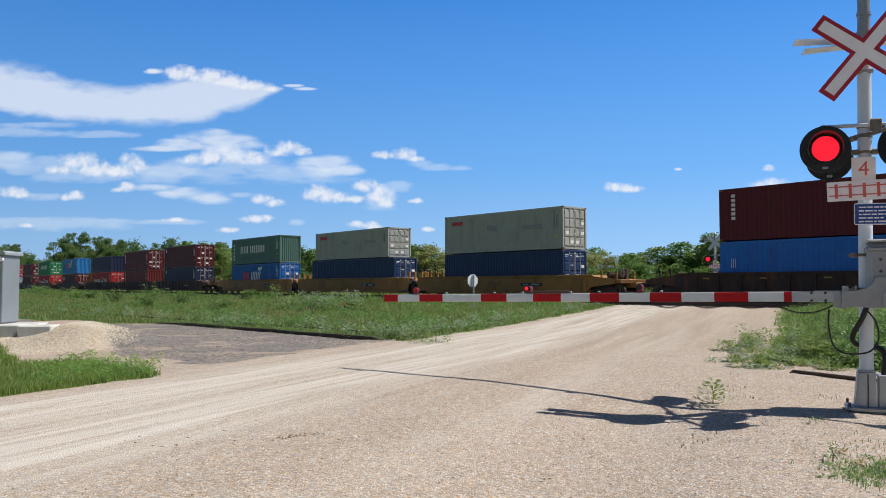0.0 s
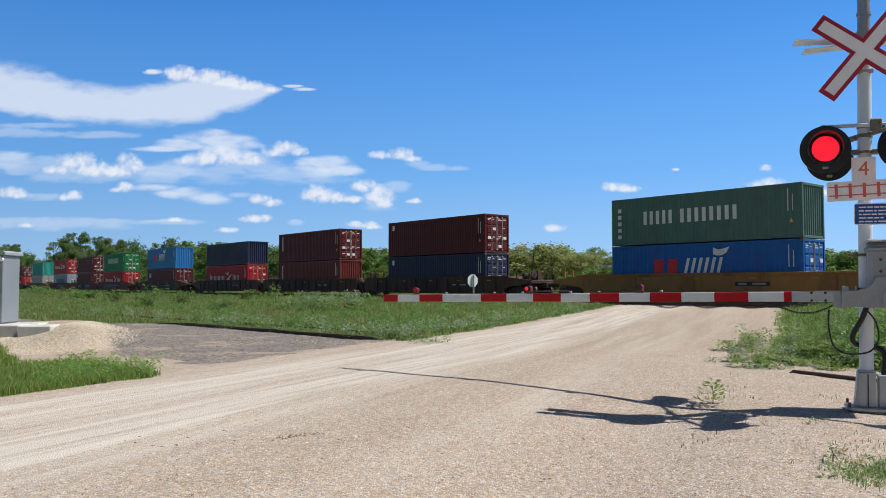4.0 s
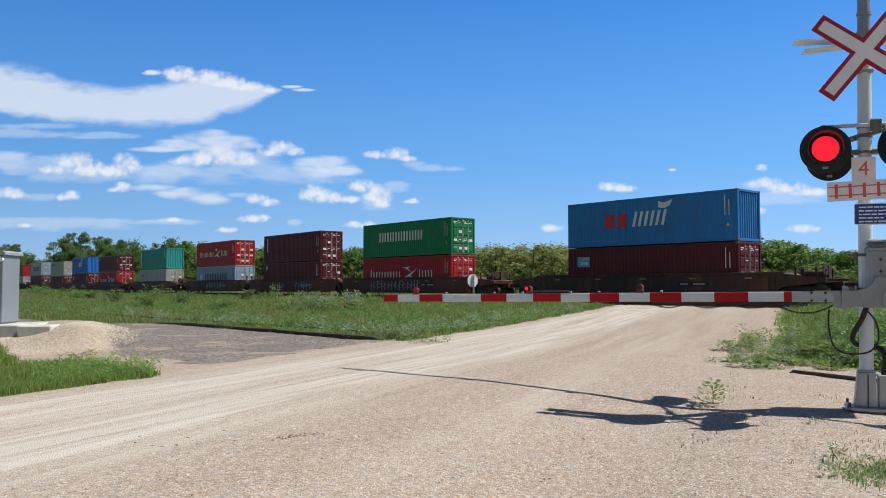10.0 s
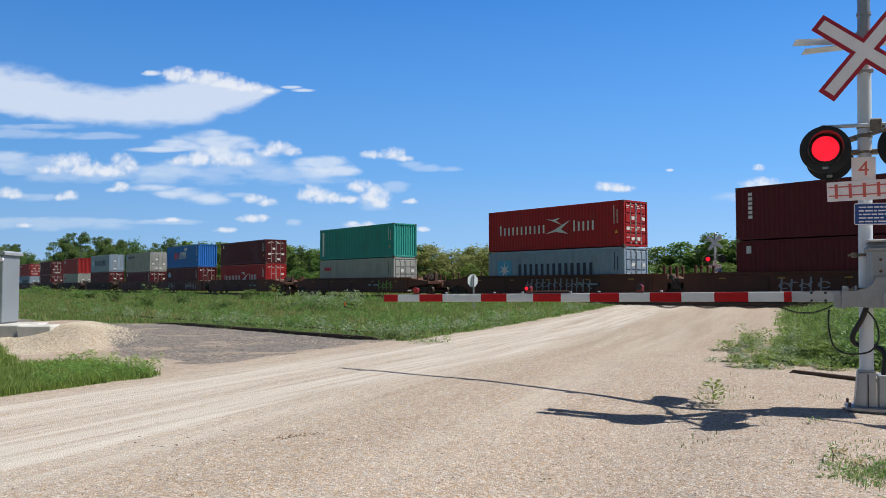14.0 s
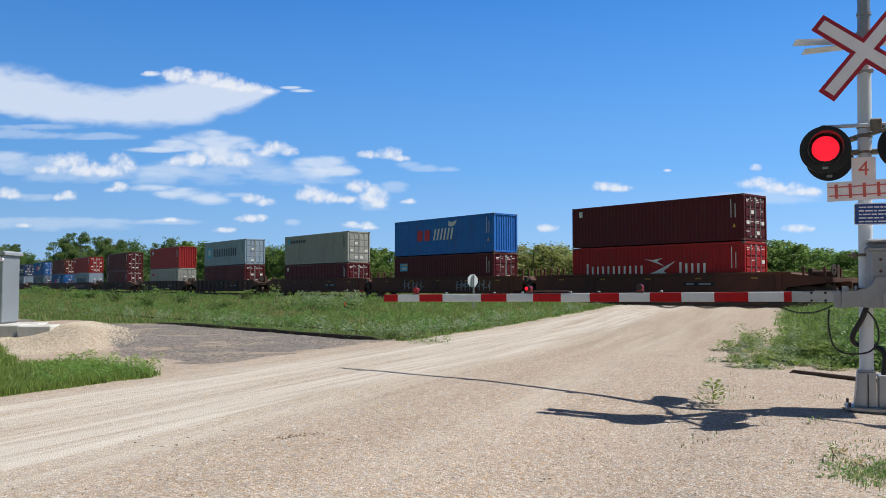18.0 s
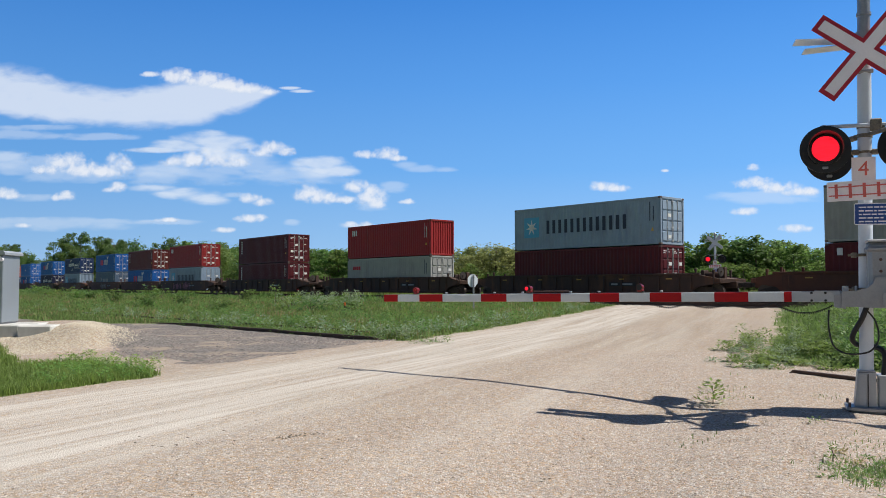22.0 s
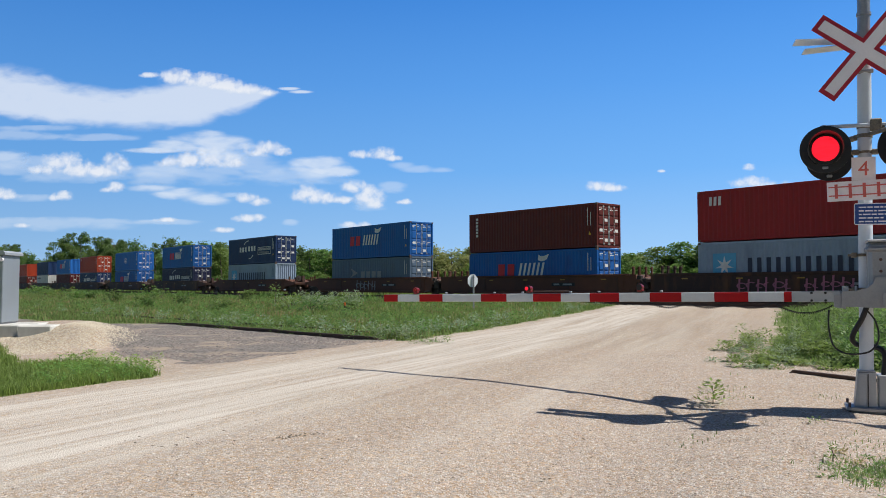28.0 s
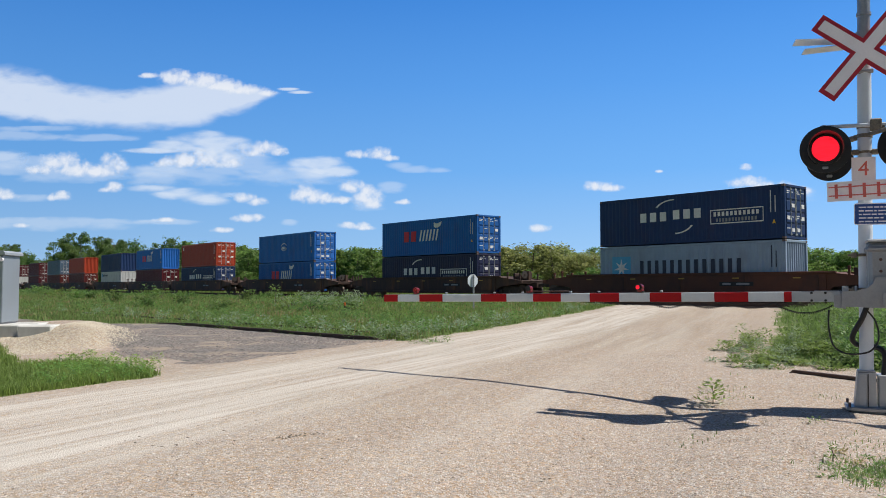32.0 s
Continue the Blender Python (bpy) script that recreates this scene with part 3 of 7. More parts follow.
def marks(box, style, L, H):
    """Painted devices on the side that faces the road: plain shapes and bars in their colours."""
    jobs = []

    def bars(n, x, z, w, h, color, fill=0.62, slant=0.0, first=1.0):
        for i in range(n):
            p = w / n
            hh = h * (first if i == 0 else 1)
            jobs.append((color, [(x + i * p, z), (x + i * p + p * fill, z), (x + i * p + p * fill + slant * hh, z + hh), (x + i * p + slant * hh, z + hh)]))

    if style == "swan":
        bars(11, -4.9, H * 0.39, 4.6, 0.56, "white", 0.34, 0, 1.3)
        jobs.append(("white", swoosh(-0.45, H * 0.37, 2.2, 0.85)))
        jobs.append(("white", swoosh(-0.4, H * 0.71, 1.4, -0.45)))
        bars(5, 2.0, H * 0.39, 1.95, 0.62, "white", 0.36, 0, 1.15)
    elif style == "star":
        jobs.append(("sky", [(-5.15, H * 0.30), (-3.75, H * 0.30), (-3.75, H * 0.78), (-5.15, H * 0.78)]))
        star = []
        for i in range(14):
            r, t = (0.56 if i % 2 == 0 else 0.2), math.pi / 2 + i * math.pi / 7
            star.append((-4.45 + r * math.cos(t), H * 0.54 + r * math.sin(t)))
        jobs.append(("white", star))
        bars(13, -3.05, H * 0.37, 6.9, 0.90, "dark", 0.46)
    elif style == "starline":
        jobs.append(("sky", [(-5.5, H * 0.70), (-5.0, H * 0.70), (-5.0, H * 0.90), (-5.5, H * 0.90)]))
        bars(9, -4.85, H * 0.74, 3.2, 0.30, "dark", 0.6)
    elif style == "fox":
        bars(2, -3.0, H * 0.40, 1.9, 0.85, "red", 0.70, 0.05)
        bars(6, -0.95, H * 0.40, 2.5, 0.90, "white", 0.46, 0.25)
        jobs.append(("white", [(0.95, H * 0.77), (1.15, H * 0.745), (1.45, H * 0.745), (1.75, H * 0.79), (1.95, H * 0.91), (1.55, H * 0.87), (1.25, H * 0.86), (0.95, H * 0.90)]))
    elif style == "arcs":
        jobs.append(("white", arc(-0.7, H * 0.66, 1.3, 1.5, 2.7, 0.13)))
        jobs.append(("white", arc(-0.6, H * 0.44, 1.3, 4.75, 5.9, 0.13)))
        bars(3, -3.0, H * 0.47, 2.1, 0.55, "white", 0.62)
        bars(3, -0.7, H * 0.49, 2.1, 0.55, "white", 0.62)
        for a, b, c, d in ((1.75, 0.34, 4.9, 0.36), (1.75, 0.60, 4.9, 0.62)):
            jobs.append(("white", [(a, H * b), (c, H * b), (c, H * d), (a, H * d)]))
        for a in (1.75, 4.87):
            jobs.append(("white", [(a, H * 0.34), (a + 0.04, H * 0.34), (a + 0.04, H * 0.62), (a, H * 0.62)]))
        bars(11, 1.95, H * 0.49, 2.8, 0.24, "white", 0.6)
        bars(13, 2.1, H * 0.38, 2.5, 0.2, "grey", 0.6)
    elif style == "globe":
        for r in (0.75, 0.48):
            jobs.append(("white", arc(3.6, H * 0.52, r, 0.25, 2.9, 0.09)))
        bars(5, 2.65, H * 0.36, 1.95, 0.30, "white", 0.8)
        bars(9, 2.75, H * 0.29, 1.8, 0.10, "white", 0.5)
        bars(3, -5.4, H * 0.5, 0.35, 0.5, "white", 0.25)
    elif style == "rose":
        bars(4, -5.2, H * 0.74, 1.25, 0.30, "red", 0.82)
        jobs.append(("grey", [(-1.3, H * 0.55), (-0.2, H * 0.50), (-0.2, H * 0.64), (-1.3, H * 0.70)]))
        jobs.append(("grey", [(2.4, H * 0.52), (4.2, H * 0.50), (4.2, H * 0.62), (2.4, H * 0.62)]))
    elif style == "rose_low":
        bars(4, -5.2, H * 0.66, 1.25, 0.30, "red", 0.82)
    elif style == "shipping":
        bars(5, -3.7, H * 0.42, 2.2, 0.80, "white", 0.50)
        bars(8, -1.15, H * 0.42, 3.8, 0.80, "white", 0.50)
        for i in range(5):
            jobs.append(("white", [(-5.6, H * (0.15 + i * 0.14)), (-5.35, H * (0.15 + i * 0.14)), (-5.35, H * (0.23 + i * 0.14)), (-5.6, H * (0.23 + i * 0.14))]))
    elif style == "green":
        bars(16, -3.6, H * 0.45, 6.2, 0.80, "white", 0.52)
    elif style == "column":
        for i in range(6):
            jobs.append(("white", [(-5.35, H * (0.40 + i * 0.085)), (-5.12, H * (0.40 + i * 0.085)), (-5.12, H * (0.46 + i * 0.085)), (-5.35, H * (0.46 + i * 0.085))]))
    elif style == "panel":
        jobs.append(("white", [(-5.6, H * 0.12), (-5.3, H * 0.12), (-5.3, H * 0.9), (-5.6, H * 0.9)]))
    elif style == "corner":
        jobs.append(("white", [(-5.5, H * 0.76), (-5.22, H * 0.76), (-5.22, H * 0.90), (-5.5, H * 0.90)]))
    elif style == "plate":
        jobs.append(("sky", [(-5.3, H * 0.58), (-4.3, H * 0.58), (-4.3, H * 0.80), (-5.3, H * 0.80)]))
        bars(6, -5.0, H * 0.63, 0.62, 0.16, "white", 0.6)
        jobs.append(("yellow", [(-4.9, H * 0.74), (-4.35, H * 0.74), (-4.35, H * 0.78), (-4.9, H * 0.76)]))
    elif style == "three":
        bars(3, -5.35, H * 0.70, 0.85, 0.50, "white", 0.6, 0.05)
    elif style == "wing":
        jobs.append(("grey", [(-2.9, H * 0.72), (-1.7, H * 0.56), (-2.9, H * 0.42), (-2.5, H * 0.56)]))
        bars(4, -1.2, H * 0.40, 3.4, 0.6, "grey", 0.7)
    elif style == "crest":
        jobs.append(("white", arc(-0.3, H * 0.56, 0.62, 0.2, 3.0, 0.1)))
        jobs.append(("white", arc(-0.3, H * 0.52, 0.62, 3.3, 6.1, 0.1)))
        bars(3, -0.75, H * 0.46, 0.9, 0.28, "white", 0.65)
    if style != "none":
        # serial marks near the door end: unreadable lines
        for i, (x, hh) in enumerate(((0.80, 0.40), (0.55, 0.30))):
            z = H * 0.50
            jobs.append(("white" if style not in ("rose", "rose_low", "star", "starline") else "dark", [(L / 2 - x, z), (L / 2 - x + 0.05, z), (L / 2 - x + 0.05, z + H * hh), (L / 2 - x, z + H * hh)]))
        jobs.append(("yellow", [(L / 2 - 0.70, H * 0.29), (L / 2 - 0.50, H * 0.29), (L / 2 - 0.60, H * 0.37)]))
    return jobs


def container(upper, spec, L, H, m):
    """One intermodal box; +x is the end that leads."""
    color, tail, style, label = spec
    P = PAINT[color]
    t = thing("shipping_container", m, label, "shipping container", "containers on the train")
    k = (color, L, H)
    ph = H - 0.26
    pl = L - 0.34
    side = once(("side_panel",) + k, lambda: corrugated(pl, ph), P)
    part("side_panel", side, P, t, at=pose(0, -1.205, 0.15))
    part("side_panel", side, P, t, at=pose(0, 1.205, 0.15, 0, 0, 180))
    part("roof_panel", once(("roof_panel",) + k, lambda: MB().box(-L / 2 + 0.1, L / 2 - 0.1, -1.17, 1.17, H - 0.05, H - 0.015, 0.01), P), P, t)
    part("floor_panel", once(("floor_panel",) + k, lambda: MB().box(-L / 2 + 0.1, L / 2 - 0.1, -1.17, 1.17, 0.06, 0.14), P), P, t)
    post = once(("corner_post",) + k, lambda: MB().box(-0.085, 0.085, -0.07, 0.07, 0.115, H - 0.115, 0.012), P)
    cast = once(("corner_casting",) + (H,), lambda: MB().box(-0.09, 0.09, -0.085, 0.085, -0.06, 0.06, 0.012), M_CAST)
    for sx in (-1, 1):
        for sy in (-1, 1):
            part("corner_post", post, P, t, at=(sx * (L / 2 - 0.087), sy * 1.148, 0))
            for z in (0.06, H - 0.06):
                part("corner_casting", cast, M_CAST, t, at=(sx * (L / 2 - 0.09), sy * 1.135, z))
    railm = once(("side_rail",) + k, lambda: MB().box(-L / 2 + 0.18, L / 2 - 0.18, -0.035, 0.035, -0.065, 0.065, 0.01), P)
    for sy in (-1, 1):
        for z in (0.095, H - 0.07):
            part("side_rail", railm, P, t, at=(0, sy * 1.18, z))
    endrail = once(("end_rail",) + k, lambda: MB().box(-0.05, 0.05, -1.05, 1.05, -0.065, 0.065, 0.01), P)
    for sx in (-1, 1):
        for z in (0.08, H - 0.07):
            part("end_rail", endrail, P, t, at=(sx * (L / 2 - 0.055), 0, z))
    endp = once(("end_panel",) + k, lambda: corrugated(2.15, ph, 0.045, 0.24), P)
    leaf = once(("door",) + k, lambda: door_leaf(1.06, ph - 0.02), P)
    rod = once(("locking_bar", H), lambda: MB().tube([(0.10, 0, 0.02), (0.10, 0, ph - 0.04)], 0.017, 6).box(0.07, 0.12, -0.05, 0.05, 0.85, 0.95).box(0.075, 0.13, -0.05, 0.05, 0.06, 0.13).box(0.075, 0.13, -0.05, 0.05, ph - 0.17, ph - 0.1), M_ROD)
    slip = once(("placard", H), lambda: MB().box(0.095, 0.100, -0.15, 0.15, -0.10, 0.10), M_DECAL["white"])
    words = [once(("door_lettering", H, d), lambda: lettering(ph, d), M_DECAL["white"]) for d in (0, 1)]
    for sx in (1, -1):
        doors = (tail == "doors") == (sx == 1)
        turn = 0 if sx == 1 else 180
        base = pose(sx * (L / 2 - 0.10), 0, 0.14, 0, 0, turn)
        if not doors:
            part("end_panel", endp, P, t, at=base @ pose(0.06, 0, 0, 0, 0, 90))
            continue
        for d, y in enumerate((-1.07, 0.01)):
            dr = part("door", leaf, P, t, at=base @ pose(0, y, 0.01))
            for yy in (0.52, 1.02 if d == 0 else 0.03):
                part("locking_bar", rod, M_ROD, dr, at=(0, yy, 0))
            rnd = random.Random(hash_of(label) + d)
            if color not in ("white", "grey", "steel"):
                tagged(part("door_lettering", words[d], M_DECAL["white"], dr, "small white lettering bars"), "small white lettering bars", kind="stuff")
            for z, yy in ((ph * 0.62, 0.775), (ph * 0.37, 0.275 + 0.5 * d), (ph * 0.13, 0.775 - 0.5 * d)):
                if rnd.random() < 0.75:
                    part("placard", slip, M_DECAL["white"], dr, at=(0, yy, z))
    for i, (c, outline) in enumerate(marks(t, style, L, H)):
        deep = 0.004 if c == "sky" else 0.008
        part("marking", once(("marking", style, i, L, H), lambda: MB().slab(outline, deep, (0, -1.209, 0)), M_DECAL[c]), M_DECAL[c], t, c + " painted marking")
    return t


def hash_of(text):
    return sum(ord(c) * (i + 3) for i, c in enumerate(text))


def truck(parent, x):
    """A two-axle bogie with cast side frames, springs and wheelsets."""
    tr = part("truck", once(("truck",), lambda: MB().box(-0.22, 0.22, -0.95, 0.95, 0.42, 0.72, 0.03).tube([(0, 0, 0.7), (0, 0, 0.86)], 0.25, 14), M_TRUCK), M_TRUCK, parent, at=(x, 0, 0))
    shape = [(-1.15, 0.36), (-0.98, 0.34), (-0.55, 0.24), (0.55, 0.24), (0.98, 0.34), (1.15, 0.36), (1.15, 0.58), (0.7, 0.70), (0.3, 0.78), (-0.3, 0.78), (-0.7, 0.70), (-1.15, 0.58)]
    frm = once(("side_frame",), lambda: MB().slab(shape, 0.14), M_TRUCK)
    box = once(("bearing_cap",), lambda: MB().tube([(0, -0.09, 0), (0, 0.09, 0)], 0.12, 12), M_TRUCK)
    spr = once(("spring",), lambda: MB().tube([(0, 0, -0.13), (0, 0, -0.08), (0, 0, -0.03), (0, 0, 0.02), (0, 0, 0.07), (0, 0, 0.12)], [.05, .065, .05, .065, .05, .065], 10), M_WHEEL)
    for sy in (-1, 1):
        part("side_frame", frm, M_TRUCK, tr, at=(0, sy * 1.0 + 0.07, 0))
        for sx in (-0.89, 0.89):
            part("bearing_cap", box, M_WHEEL, tr, at=(sx, sy * 1.13, 0.457))
        part("spring", spr, M_WHEEL, tr, at=(0.1 * sy, sy * 1.1, 0.42))

    def wheelset():
        mb = MB().tube([(0, -1.0, 0), (0, 1.0, 0)], 0.08, 10)
        for s in (-1, 1):
            mb.tube([(0, s * 0.685, 0), (0, s * 0.715, 0), (0, s * 0.72, 0), (0, s * 0.84, 0)], [0.485, 0.485, 0.457, 0.45], 28)
            mb.tube([(0, s * 0.84, 0), (0, s * 0.88, 0)], [0.17, 0.13], 14)
        return mb
    for sx in (-0.89, 0.89):
        ws = part("wheelset", once(("wheelset",), wheelset, M_WHEEL, True), M_WHEEL, tr, at=(sx, 0, 0.457))
        WHEELS[sx].append(ws)
    return tr


WHEELS = {-0.89: [], 0.89: []}


def well_car(m, front, rear, front_end, rear_end, color, ribbed, graffiti, label):
    """One well unit; front and rear: metres from its middle to the joint with the next unit; ends: 'joint' or 'coupler'."""
    C = CARPAINT[color]
    t = thing("well_car", m, label, "freight car", "well cars of the train")
    wl_, zt, zb = 8.25, 1.55, 0.30
    for sy in (-1, 1):
        y = sy * 1.40
        wall = part("side_wall", once(("side_wall", color), lambda: MB().box(-wl_, wl_, -0.03, 0.03, zb + 0.08, zt - 0.06), C), C, t, at=(0, y, 0))
        part("top_chord", once(("top_chord", color), lambda: MB().box(-wl_ - 0.5, wl_ + 0.5, -0.08, 0.08, zt - 0.12, zt, 0.02), C), C, wall)
        part("bottom_sill", once(("bottom_sill", color), lambda: MB().box(-wl_ + 0.3, wl_ - 0.3, -0.09, 0.07, zb, zb + 0.16, 0.02), C), C, wall)
        if ribbed:
            ribm = once(("side_post", color), lambda: MB().box(-0.07, 0.07, -0.10, 0.02, zb + 0.1, zt - 0.12, 0.015), C)
            for i in range(12):
                part("side_post", ribm, C, wall, at=pose(-7.4 + i * 1.345, 0, 0, 0, 0, 0 if sy < 0 else 180))
        else:
            platem = once(("side_plate", color), lambda: MB().box(-1.9, 1.9, -0.055, 0.0, zb + 0.2, zt - 0.2, 0.015), C)
            for x in (-6, -2, 2, 6):
                part("side_plate", platem, C, wall, at=pose(x, 0, 0, 0, 0, 0 if sy < 0 else 180))
        tab = once(("reflector",), lambda: MB().box(-0.20, 0.20, -0.006, 0.0, -0.035, 0.035), M_REFL)
        for i in range(5):
            part("reflector", tab, M_REFL, wall, "dull yellow reflector strip", at=pose(-6.8 + i * 3.4, sy * 0.105, zt - 0.32, 0, 0, 0 if sy < 0 else 180))
    floorm = once(("well_floor", color), lambda: MB().box(-wl_, wl_, -1.35, -0.95, 0.26, 0.34).box(-wl_, wl_, 0.95, 1.35, 0.26, 0.34).box(-6.2, -5.6, -1.3, 1.3, 0.26, 0.34).box(5.6, 6.2, -1.3, 1.3, 0.26, 0.34).box(-0.5, 0.5, -1.3, 1.3, 0.26, 0.34), C)
    part("well_floor", floorm, C, t)
    for sx, half, kind in ((1, front, front_end), (-1, rear, rear_end)):
        turn = pose(0, 0, 0, 0, 0, 0 if sx == 1 else 180)
        reach = half - 0.95 if kind == "coupler" else half - 0.28
        reach = round(reach, 1)

        def deck():
            mb = MB()
            mb.slab([(wl_ - 0.2, 0.55), (wl_ + 0.35, 0.78), (reach - 0.3, 0.98), (reach, 1.0), (reach, 1.18), (wl_ + 0.5, 1.36), (wl_ - 0.2, zt - 0.02)], 2.5, (0, 1.25, 0))
            mb.box(reach - 0.35, reach, -1.42, 1.42, 1.02, 1.22, 0.02)
            return mb
        dk = part("end_platform", once(("end_platform", color, reach), deck, C), C, t, at=turn)
        for sy in (-1, 1):
            if kind == "joint":
                part("end_web", once(("end_web", color, reach, 1), lambda: MB().slab([(wl_ - 0.1, zb + 0.12), (reach - 0.45, zb + 0.18), (reach - 0.30, zb + 0.4), (reach - 0.30, zt - 0.04), (wl_ - 0.1, zt - 0.02)], 0.05), C), C, dk, at=(0, sy * 1.375 + 0.025, 0))
                continue
            part("end_web", once(("end_web", color, reach), lambda: MB().slab([(wl_ - 0.1, zb + 0.1), (wl_ + 0.35, 0.75), (reach, 0.99), (reach, 1.2), (wl_ + 0.4, zt - 0.1), (wl_ - 0.1, zt - 0.02)], 0.05), C), C, dk, at=(0, sy * 1.36 + 0.025, 0))
        if kind == "coupler":
            truck(t, sx * (half - 2.35))
            part("coupler", once(("coupler",), lambda: MB().box(-0.95, -0.25, -0.10, 0.10, 0.76, 0.98, 0.02).box(-0.27, 0.03, -0.16, 0.14, 0.72, 1.02, 0.05), M_TRUCK), M_TRUCK, t, at=turn @ pose(half, 0, 0))
            part("draft_sill", once(("draft_sill", color), lambda: MB().box(-2.6, -0.55, -0.3, 0.3, 0.70, 1.05, 0.02), C), C, t, at=turn @ pose(half, 0, 0))
            standm = once(("stanchion", color), lambda: MB().box(-0.05, 0.05, -0.05, 0.05, 0, 0.40, 0.01).box(-0.065, 0.065, -0.065, 0.065, 0.40, 0.56, 0.012), C)
            for i, (dx, y) in enumerate(((-2.55, -1.2), (-2.55, 1.2), (-1.6, -0.9), (-1.6, 0.9))):
                part("stanchion", standm, C, t, at=turn @ pose(half + dx, y, 1.15 + (0.1 if i < 2 else 0)))
            part("ladder", once(("ladder",), lambda: MB().tube([(0, -0.2, 0), (0, -0.2, 1.0)], 0.016, 6).tube([(0, 0.2, 0), (0, 0.2, 1.0)], 0.016, 6).tube([(0, -.2, .2), (0, .2, .2)], .012, 6).tube([(0, -.2, .5), (0, .2, .5)], .012, 6).tube([(0, -.2, .8), (0, .2, .8)], .012, 6), M_TRUCK), M_TRUCK, t, at=turn @ pose(half - 1.1, -1.43, 0.5, 0, 0, 90))
            if sx == 1:
                part("brake_cylinder", once(("brake_cylinder",), lambda: MB().tube([(-0.5, 0, 0), (0.5, 0, 0)], 0.2, 14).box(-0.7, -0.5, -0.25, 0.25, -0.28, 0.3, 0.02).box(0.52, 0.75, -0.15, 0.15, -0.25, 0.45, 0.02), C), C, t, at=pose(half - 1.9, -0.35, 1.42))
                part("brake_wheel", once(("brake_wheel",), lambda: MB().tube([(0, -0.02, 0), (0, 0.02, 0)], 0.28, 18).tube([(0, -0.1, 0), (0, 0.06, 0)], 0.05, 8), M_TRUCK), M_TRUCK, t, at=pose(half - 1.15, -0.9, 1.62, 0, 0, 90))
        else:
            if sx == 1:
                truck(t, half)
                part("brake_rigging", once(("brake_rigging",), lambda: MB().box(-0.34, 0.30, -1.38, -1.05, 0.62, 1.28, 0.05).box(-0.5, -0.2, -1.40, -1.1, 0.9, 1.45, 0.03).tube([(-0.2, -1.42, 1.2), (0.35, -1.44, 0.75), (0.42, -1.42, 0.45)], 0.04, 8).tube([(0.1, -1.42, 1.35), (0.42, -1.42, 1.05)], 0.035, 8).box(0.2, 0.5, -1.3, 1.3, 1.0, 1.12, 0.02), M_TRUCK), M_TRUCK, t, "black brake rigging and hoses", at=pose(half, 0, 0))
            part("articulation", once(("articulation",), lambda: MB().box(-0.6, 0.0, -0.28, 0.28, 0.72, 1.02, 0.04).tube([(-0.05, 0, 0.7), (-0.05, 0, 1.1)], 0.2, 14), M_TRUCK), M_TRUCK, t, at=turn @ pose(half, 0, 0))
            capm = once(("guide_post", color), lambda: MB().box(-0.06, 0.06, -0.07, 0.07, 0, 0.76, 0.015).box(-0.10, 0.04, -0.09, 0.09, 0.62, 0.70, 0.01), C)
            tipm = once(("guide_tip",), lambda: MB().box(-0.05, 0.05, -0.055, 0.055, 0.76, 0.84, 0.015), M_BLACK)
            for y in (-0.95, -0.35, 0.35, 0.95):
                gp = part("guide_post", capm, C, t, at=turn @ pose(half - 1.05, y, 1.25))
                if color == "ochre":
                    part("guide_tip", tipm, M_BLACK, gp)
    plate = once(("number_panel", color), lambda: MB().box(-1.0, 1.0, -0.008, 0, -0.11, 0.11), M_DECAL["black"])
    pl = part("number_panel", plate, M_DECAL["black"], t, "black panel with pale unreadable characters", at=(3.4, -1.458, 0.92))
    part("characters", once(("characters", 1), lambda: MB().box(-0.82, -0.32, -0.014, -0.008, -0.055, 0.055), M_DECAL["grey"]), M_DECAL["grey"], pl)
    part("characters", once(("characters", 2), lambda: MB().box(0.0, 0.78, -0.014, -0.008, -0.055, 0.055), M_DECAL["grey"]), M_DECAL["grey"], pl)
    for gx, gw, c in graffiti:
        rnd = random.Random(int(gx * 10) + 77)
        mb = MB()
        x = gx
        while x < gx + gw:
            w = rnd.uniform(0.28, 0.5)
            h0, h1 = rnd.uniform(0.42, 0.55), rnd.uniform(1.15, 1.36)
            mb.slab(arc(x + w / 2, (h0 + h1) / 2, w * 0.75, rnd.uniform(0, 2), rnd.uniform(4, 6), 0.1), 0.006, (0, -1.464, 0))
            mb.slab([(x, h0), (x + 0.09, h0), (x + 0.14, h1), (x + 0.03, h1)], 0.006, (0, -1.471, 0))
            x += w + 0.12
        part("graffiti", mb, M_DECAL[c], t, "faded spray-painted scrawl")
    return t


HC, STD, L40, L45 = 2.896, 2.591, 12.19, 13.716
D, E_ = "doors", "panel"
WORDS = {"maroon": "dark maroon", "brown": "reddish brown", "red": "bright red", "orange": "orange-red", "grey": "pale grey", "steel": "bluish grey", "navy": "deep navy",
         "midnight": "blackish navy", "cobalt": "strong blue", "azure": "mid blue", "sky_blue": "bright sky blue", "green": "grass green", "teal": "turquoise green", "sage": "dull dark green", "white": "off-white", "slate": "slate blue", "brick": "brick red"}
